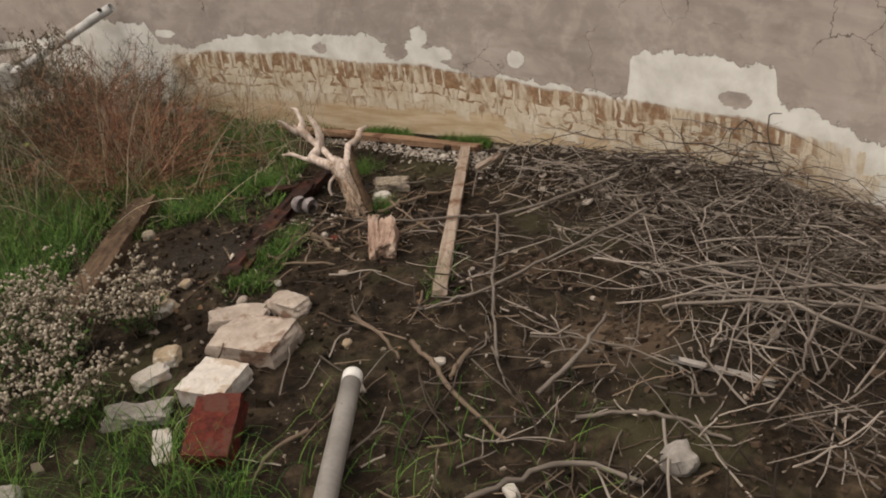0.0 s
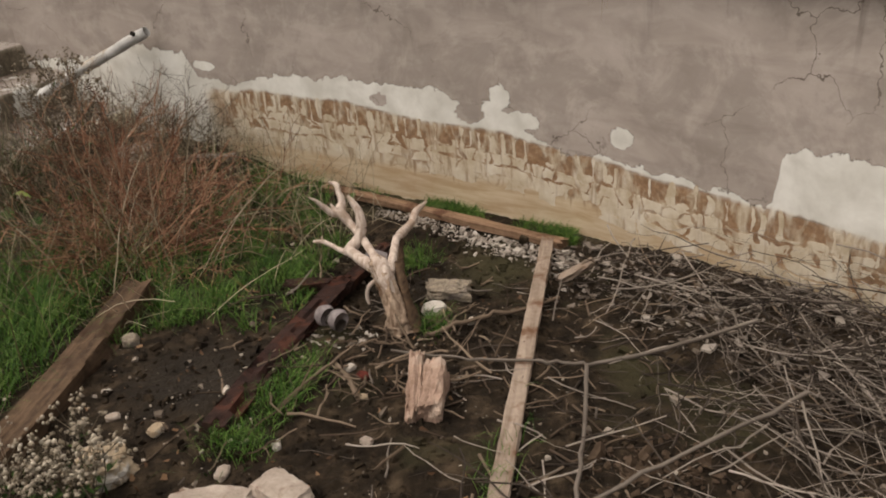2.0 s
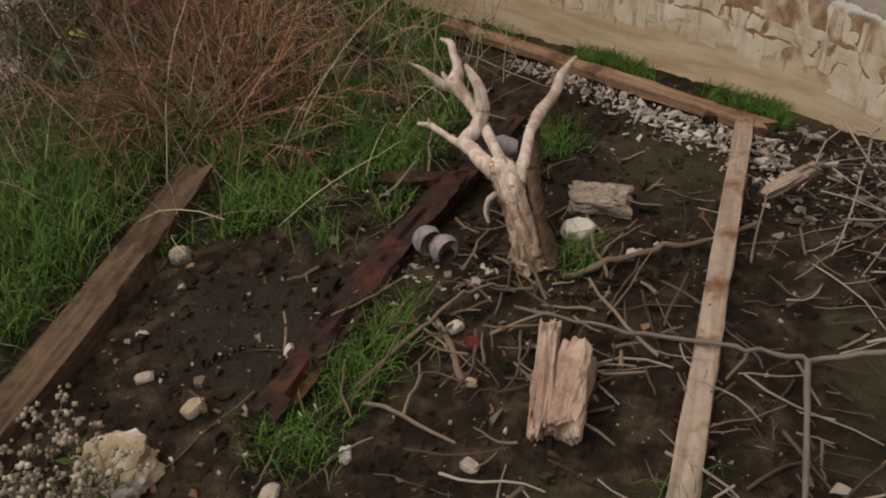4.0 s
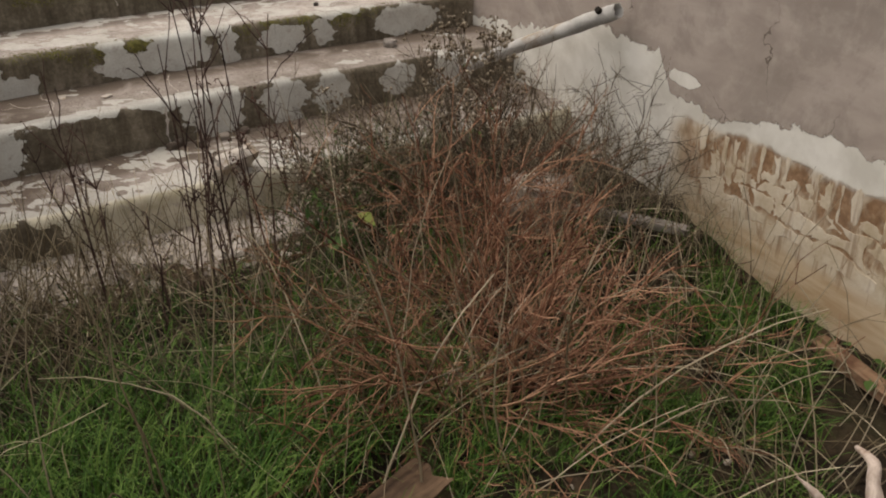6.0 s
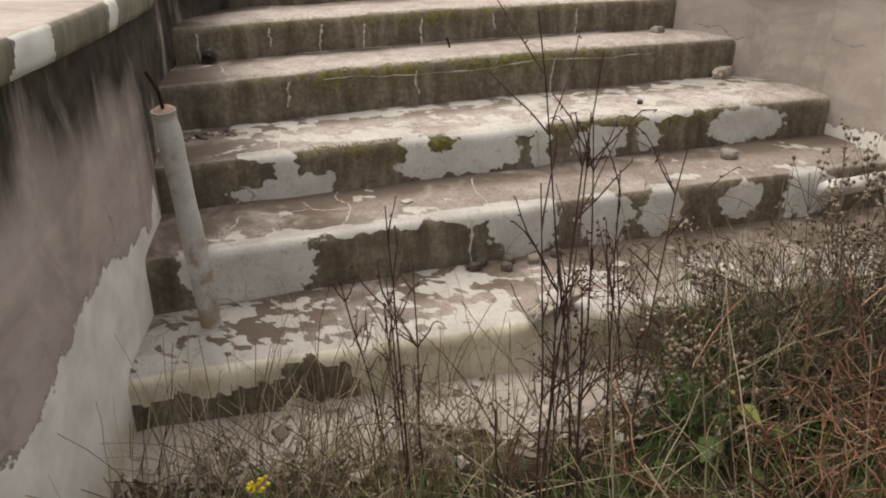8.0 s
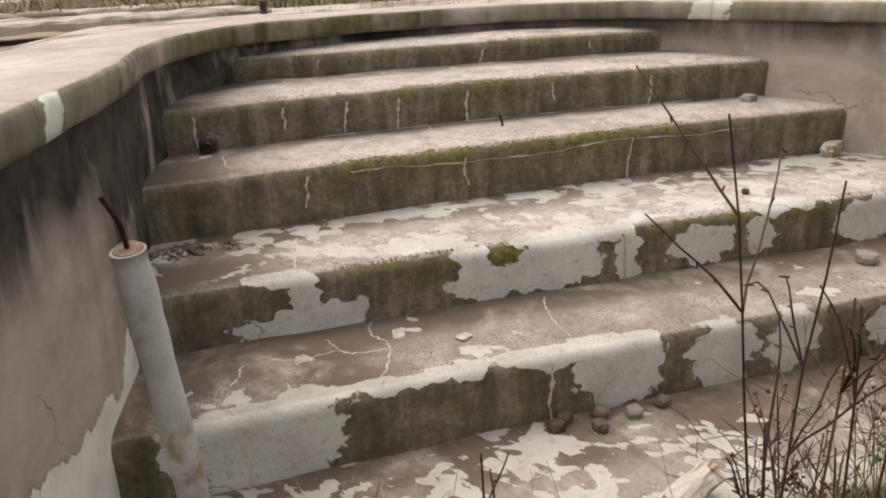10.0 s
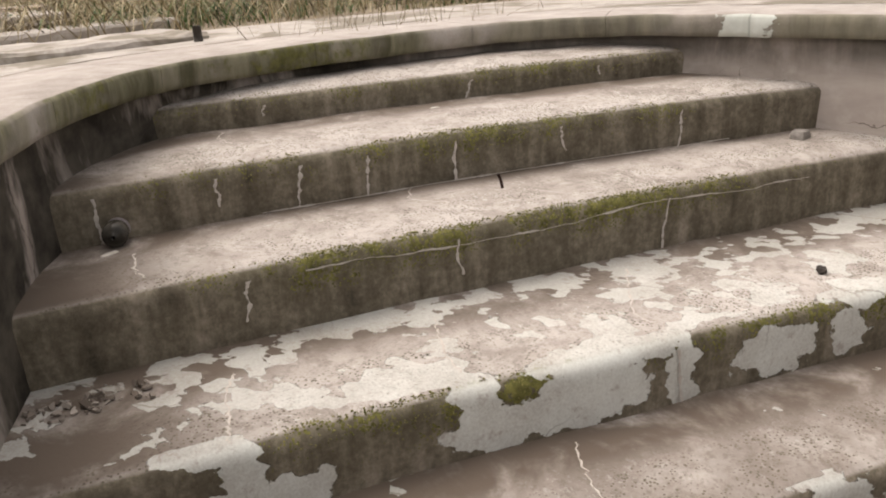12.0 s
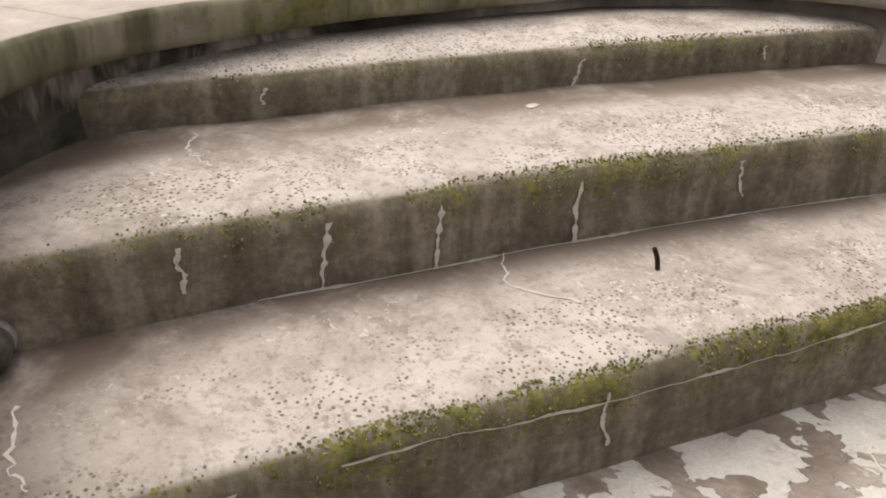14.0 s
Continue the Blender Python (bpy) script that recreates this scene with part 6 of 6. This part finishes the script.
stalks("straw_tuft", 300, lambda x, y: math.exp(-((x + 2.92) / 0.16) ** 2 - ((y - 4.5) / 0.25) ** 2), 0.25, 0.55, 0.7, 0.0019, STRAW, "arching tuft of dry grass by the steps", (-3.2, -2.5, 4.0, 5.0), 0.12)
stalks("green_tuft", 260, lambda x, y: math.exp(-((x + 2.92) / 0.16) ** 2 - ((y - 4.5) / 0.25) ** 2), 0.2, 0.45, 0.6, 0.0022, LEAF, "dark green grass tuft by the steps", (-3.2, -2.5, 4.0, 5.0), 0.10)


# ---- bare concrete before the lowest step ----
def apron():
    ys, ds = np.linspace(2.75, 4.55, 70), np.linspace(0.0, 1.0, 12)
    v = []
    for y in ys:
        reach = 0.30 + 0.07 * float(soft_noise(y, 0, 5.0)) + 0.03 * float(soft_noise(y, 1, 17.0))
        reach *= smooth01((4.6 - y) / 0.4) + 0.05
        x0 = float(riser_x(5, y)) - 0.02
        for d in ds:
            x = x0 + d * reach
            v.append((x, y, gz(x, y) + 0.014 - 0.03 * smooth01((d - 0.75) / 0.25)))
    ob = mesh_ob("floor_apron", v, grid_faces(len(ys), len(ds)), DECK)
    return tagged(ob, "strip of dusty pale concrete before the lowest step", "floor", kind="structure")


apron()


# ---- shrubs ----
def dry_shrub(name, root, spread, n, length, lean, material, label, radius=0.0022, twigs=8, fine=3, height=1.0):
    """A dry weed bush: many stems from one root, each with side twigs."""
    b = Bundle()
    for _ in range(n):
        a, e = rng.uniform(0, 6.3), np.clip(rng.normal(lean, 0.35), 0.05, 1.5)
        base = np.array([root[0] + rng.normal(0, spread), root[1] + rng.normal(0, spread), gz(*root) - 0.01])
        L = rng.uniform(*length)
        way = np.array([math.sin(e) * math.cos(a), math.sin(e) * math.sin(a), math.cos(e) * height])
        p = wander(base, way, L, 9, 0.17, 0.035)
        p[:, 2] = np.maximum(p[:, 2], ground_z(p[:, 0], p[:, 1]) + 0.01)
        p[:, 1] = np.minimum(p[:, 1], wall_y(p[:, 0]) - 0.03)
        b.tube(p, radius, radius * 0.45, 4)
        for _ in range(twigs):
            k = rng.integers(2, 9)
            d = p[k] - p[k - 1]
            d = d / np.linalg.norm(d) + rng.normal(0, 0.75, 3)
            q = wander(p[k], d, L * rng.uniform(0.15, 0.38), 5, 0.14)
            q[:, 1] = np.minimum(q[:, 1], wall_y(q[:, 0]) - 0.02)
            b.tube(q, radius * 0.6, radius * 0.3, 3)
            for _ in range(fine):
                j = rng.integers(1, 5)
                b.tube(wander(q[j], d + rng.normal(0, 0.7, 3), L * rng.uniform(0.05, 0.14), 3, 0.15), radius * 0.45, radius * 0.25, 3)
    top = thing(name, label, "shrub", (root[0], root[1], gz(*root)))
    ob = tagged(b.make("crown", material, top), kind="stuff")
    ob.matrix_parent_inverse = Matrix.Translation((-root[0], -root[1], -gz(*root)))
    return top


dry_shrub("russet_shrub", (-1.86, 4.02), 0.05, 100, (0.38, 0.78), 1.05, RED_BUSH, "dry russet-brown twiggy weed bush over the timber end", 0.0036, 10, 3, 0.95)
dry_shrub("russet_shrub", (-2.15, 4.35), 0.06, 34, (0.40, 0.70), 0.7, RED_BUSH, "dry russet-brown weed bush among dead grass", 0.0030, 9, 4)
dry_shrub("grey_shrub", (-2.55, 4.75), 0.16, 72, (0.35, 0.68), 0.7, GREY_BUSH, "grey-brown dead weed bush by the wall", 0.0028, 8, 3)
dry_shrub("grey_shrub", (-2.85, 4.95), 0.18, 30, (0.35, 0.70), 0.7, GREY_BUSH, "grey-brown dead weed bush before the steps", 0.0028, 8, 3)
dry_shrub("grey_shrub", (-2.45, 5.05), 0.20, 60, (0.34, 0.62), 0.7, GREY_BUSH, "low grey-brown dead weed bush by the wall", 0.0027, 7, 2)
dry_shrub("grey_shrub", (-3.0, 4.62), 0.13, 42, (0.25, 0.52), 0.7, GREY_BUSH, "low grey-brown dead weed bush against the lowest step", 0.0026, 8, 3)
dry_shrub("grey_shrub", (-2.20, 3.70), 0.12, 22, (0.30, 0.50), 1.1, GREY_BUSH, "sprawling dry weed bush over grass", 0.0024, 7, 2)


def tall_weed(x, y, height, n, seed_heads=0.0, material=STEM_DARK, lean=0.04, label="tall bare dark-stemmed dead weed before the steps", z=None, head=MAROON):
    base = gz(x, y) if z is None else z
    top = thing("tall_weed", label, "weed", (x, y, base), "weeds before the steps")
    b, h = Bundle(), Bundle()
    for _ in range(n):
        p = wander((x + rng.normal(0, 0.03), y + rng.normal(0, 0.03), base - 0.01), (rng.normal(0, lean), rng.normal(0, lean), 1), height * rng.uniform(0.65, 1.05), 10, 0.03)
        b.tube(p, 0.0031, 0.0014, 5)
        for _ in range(rng.integers(5, 9)):
            k = rng.integers(3, 9)
            a = rng.uniform(0, 6.3)
            q = wander(p[k], (0.6 * math.cos(a), 0.6 * math.sin(a), 0.9), height * rng.uniform(0.10, 0.22), 7, 0.10)
            if rng.uniform() < 0.4:
                q[-2:, 2] -= np.array([0.012, 0.035])
                q[-1, 0] += 0.012
            b.tube(q, 0.0021, 0.0011, 4)
            for j in range(1, 7):
                if rng.uniform() < 0.55:
                    c = q[j]
                    w = rng.normal(0, 1, 3)
                    b.tube([c, c + w / np.linalg.norm(w) * 0.010], 0.0022, 0.0010, 3)
            if rng.uniform() < seed_heads:
                for _ in range(8):
                    c = q[rng.integers(2, 7)] + rng.normal(0, 0.012, 3)
                    h.add(*lump(c, rng.uniform(0.003, 0.0065)))
    inv = Matrix.Translation((-x, -y, -base))
    b.make("stem", material, top).matrix_parent_inverse = inv
    if h.n:
        tagged(h.make("seed_spray", head, top), kind="stuff").matrix_parent_inverse = inv
    return top


for x, y, hh, n in ((-2.90, 3.40, 0.80, 3), (-2.66, 3.60, 1.05, 3), (-2.56, 3.66, 0.72, 2), (-2.72, 3.72, 1.15, 3), (-2.70, 3.84, 1.05, 3), (-3.20, 3.45, 0.62, 2), (-2.55, 3.45, 0.5, 2)):
    tall_weed(x, y, hh, n)
tall_weed(-3.12, 4.22, 0.55, 3, 0.6, STEM_DARK, 0.15, "maroon-seeded dock weed before the steps")
tall_weed(-2.98, 3.90, 0.50, 2, 0.5, STEM_DARK, 0.15, "maroon-seeded dock weed among dry stems")


def flower_weed(x, y, radius, height, n, label, leaves=0, head=SEED):
    base = gz(x, y)
    top = thing("flowering_weed", label, "weed", (x, y, base))
    b, h, g = Bundle(), Bundle(), Bundle()
    for _ in range(n):
        a, rr = rng.uniform(0, 6.3), radius * math.sqrt(rng.uniform(0, 1))
        tip = np.array([x + rr * math.cos(a), y + rr * math.sin(a), base + height * rng.uniform(0.55, 1.05)])
        tip[1] = min(tip[1], float(wall_y(tip[0])) - 0.05)
        root = np.array([x + rr * 0.35 * math.cos(a), y + rr * 0.35 * math.sin(a), base - 0.01])
        mid = (root + tip) / 2 + rng.normal(0, 0.03, 3)
        b.tube(spline([root, mid, tip], 4), 0.0022, 0.0012, 4)
        for _ in range(5):
            e = tip + rng.normal(0, 1, 3) * np.array([0.035, 0.035, 0.022])
            b.tube([mid * 0.35 + tip * 0.65, e], 0.0012, 0.0008, 3)
            for _ in range(rng.integers(3, 6)):
                h.add(*lump(e + rng.normal(0, 0.008, 3), rng.uniform(0.004, 0.0085)))
        for _ in range(leaves):
            s = rng.uniform(0.1, 0.8)
            c = root * (1 - s) + tip * s
            d = rng.normal(0, 1, 3)
            d = d / np.linalg.norm(d) * rng.uniform(0.02, 0.045)
            w = np.cross(d, (0.3, 0.2, 1.0)) * 0.22
            g.add([c, c + d * 0.5 + w, c + d, c + d * 0.5 - w], [[0, 1, 2, 3]])
    inv = Matrix.Translation((-x, -y, -base))
    b.make("stalk", GREY_BUSH, top).matrix_parent_inverse = inv
    tagged(h.make("bloom", head, top), kind="stuff").matrix_parent_inverse = inv
    if g.n:
        tagged(g.make("foliage", LEAF, top), kind="stuff").matrix_parent_inverse = inv
    return top


flower_weed(-1.28, 2.30, 0.28, 0.31, 74, "grey weed with faded whitish flower heads", 9, BLOOM)
flower_weed(-1.06, 2.52, 0.13, 0.27, 30, "grey weed with faded flower heads above rubble", 4, BLOOM)
flower_weed(-1.08, 2.02, 0.22, 0.25, 34, "low grey weed with faded flower heads", 7, BLOOM)
flower_weed(-2.72, 4.16, 0.16, 0.38, 16, "leafy green weed with small whitish flowers", 22)
flower_weed(-2.85, 4.85, 0.22, 0.66, 26, "tall dead weed with pale fluffy heads", 2)
flower_weed(-2.62, 4.72, 0.18, 0.68, 26, "tall dead weed with pale fluffy seed heads", 3)
flower_weed(-3.05, 4.45, 0.16, 0.42, 14, "dead weed with pale seed heads before the steps", 6)


def leaf_plant(x, y, z, n, size, material, label, name="broadleaf_weed"):
    base = gz(x, y)
    top = thing(name, label, "weed", (x, y, base))
    inv = Matrix.Translation((-x, -y, -base))
    for k in range(n):
        a = k * 2.4 + rng.uniform(0, 0.5)
        tip = np.array([x + 0.09 * math.cos(a) * (k > 0), y + 0.09 * math.sin(a) * (k > 0), z * (1 - 0.12 * k) + base])
        v, f = tube_data(spline([(x, y, base), ((x + tip[0]) / 2, (y + tip[1]) / 2, base + z * 0.6), tip], 4), [0.0018] * 9, 4)
        mesh_ob("stalk", v, f, LEAF, top).matrix_parent_inverse = inv
        d, s = np.array([math.cos(a), math.sin(a), -0.15]), size * rng.uniform(0.7, 1.1)
        w = np.array([-math.sin(a), math.cos(a), 0.0])
        rows, prof = [], (0.05, 0.62, 0.95, 0.80, 0.42, 0.04)
        for i, q in enumerate(prof):
            c = tip + d * s * i / 5 + np.array([0, 0, -0.25 * s * (i / 5) ** 2])
            rows += [c - w * s * 0.45 * q + np.array([0, 0, 0.12 * s * q]), c, c + w * s * 0.45 * q + np.array([0, 0, 0.12 * s * q])]
        fl = [[3 * i + j, 3 * i + 3 + j, 3 * i + 4 + j, 3 * i + 1 + j] for i in range(5) for j in range(2)]
        mesh_ob("leaf", rows, fl, material if k < 2 else LEAF, top).matrix_parent_inverse = inv
    return top


leaf_plant(-2.64, 4.18, 0.20, 6, 0.085, LIME_LEAF, "broadleaf weed with a pale lime-green leaf")
leaf_plant(-1.20, 5.02, 0.07, 6, 0.05, LEAF, "small leafy weed at the wall foot")
yel = leaf_plant(-2.93, 3.02, 0.14, 4, 0.04, LEAF, "small weed with a yellow flower in the grass", "yellow_flower")
fl = Bundle()
for _ in range(16):
    fl.add(*lump(np.array([-2.93, 3.02, 0.16 + gz(-2.93, 3.02)]) + rng.normal(0, 0.010, 3), 0.007))
ob = fl.make("petals", YELLOW, yel, label="bright yellow petals")
ob.matrix_parent_inverse = Matrix.Translation((2.93, -3.02, -gz(-2.93, 3.02)))


# ---- beyond the pool ----
def kerb(name, pts, width, height, label):
    p = spline(pts, 12)
    t = np.gradient(p, axis=0)
    n = np.stack([-t[:, 1], t[:, 0]], 1) / np.linalg.norm(t, axis=1)[:, None]
    prof = [(0, 0.0), (0, height - 0.012), (0.012, height), (width, height), (width, 0.0)]
    v = np.stack([np.concatenate([p + n * o, np.full((len(p), 1), DECK_TOP - 0.02 + h)], 1) for o, h in prof], 1)
    v = v + 0.003 * rng.normal(0, 1, v.shape)
    k = len(prof)
    f = grid_faces(len(p), k, True).tolist() + [list(range(k))[::-1], [(len(p) - 1) * k + j for j in range(k)]]
    return tagged(mesh_ob(name, v.reshape(-1, 3), f, DECK, None, False), label, "kerb", kind="structure")


kerb("kerb", [(-5.9, 1.2), (-5.85, 2.4), (-5.92, 3.2), (-6.12, 3.92)], 0.42, 0.045, "low pale concrete kerb on the deck")
kerb("kerb_back", [(-6.9, 1.0), (-6.85, 2.4), (-6.95, 3.3), (-7.2, 4.0)], 0.30, 0.045, "second low concrete kerb behind the deck")


def far_tufts(name, n, material, low, high, width, x0, x1, y0, y1, label, lumps=3.0):
    sp = []
    while len(sp) < n:
        x, y = rng.uniform(x0, x1), rng.uniform(y0, y1)
        if math.hypot((x + 4.6) / 2.3, (y - 4.4) / 2.6) < 1.0 or (x > -6.9 and y < 6.9):
            continue
        if rng.uniform() < np.clip(0.35 + float(soft_noise(x, y, lumps)), 0.02, 1):
            sp.append((x, y, 1.10 + 0.01 * math.hypot(x + 5, y - 4)))
    return tagged(blades(name, np.array(sp), rng.uniform(low, high, n), 0.55, width, material, None, 4, 1.1), label, "grass", kind="stuff")


far_tufts("dry_tall_grass", 9000, FAR_STRAW, 0.28, 0.75, 0.006, -12, -6.9, 0.0, 9.5, "tall pale dry grass behind the deck")
far_tufts("dry_tall_grass", 5000, GREY_BUSH, 0.2, 0.5, 0.007, -13, -7.0, 0.0, 10, "brownish dry grass behind the deck", 2.0)
far_tufts("green_weeds", 5000, LEAF, 0.12, 0.40, 0.008, -11, -7.0, 0.5, 9.0, "patches of green weeds behind the deck", 1.4)
far_tufts("dry_tall_grass", 5000, FAR_STRAW, 0.2, 0.5, 0.006, -7.5, 1.5, 6.9, 9.0, "dry grass beyond the north deck")
stalks("deck_weeds", 90, lambda x, y: math.exp(-((x + 5.95) / 0.25) ** 2 - ((y - 4.6) / 0.5) ** 2), 0.06, 0.2, 0.5, 0.0012, STRAW, "dry weeds in a crack of the deck", (-6.4, -5.6, 3.9, 5.6), 0.05, lift=1.17)
stalks("edge_roots", 26, lambda x, y: 1.0, 0.05, 0.14, 1.2, 0.0012, STRAW, "dry roots hanging from the coping", (0.15, 0.24, 4.4, 4.5), 0.2, lift=1.12 + 0.06)
for k, (x, y, s) in enumerate([(-8.6, 2.9, 0.34), (-8.9, 3.3, 0.26), (-9.3, 2.7, 0.5), (-8.2, 5.8, 0.3), (-8.0, 6.6, 0.25), (-10.0, 4.2, 0.6)]):
    rock("field_stone", "pale rubble stone in dry grass", (s * 1.4, s, s * 0.6), (x, y, 1.12), 35 * k, PALE_STONE, 120 + k, "stone", 0.2, 0.6, "rubble behind the deck", 0.1)
slab = rock("field_slab", "flat pale concrete slab in dry grass", (0.9, 1.6, 0.12), (-8.3, 2.7, 1.13), 10, DECK, 131, "slab", 0.05, 0.9, sink=0.1)
peg = mesh_ob("deck_peg", *tube_data([(-6.02, 3.86, 1.16), (-6.02, 3.86, 1.23)], [0.018, 0.016], 10), DARK_IRON)
tagged(peg, "short black iron peg set in the deck", "peg")
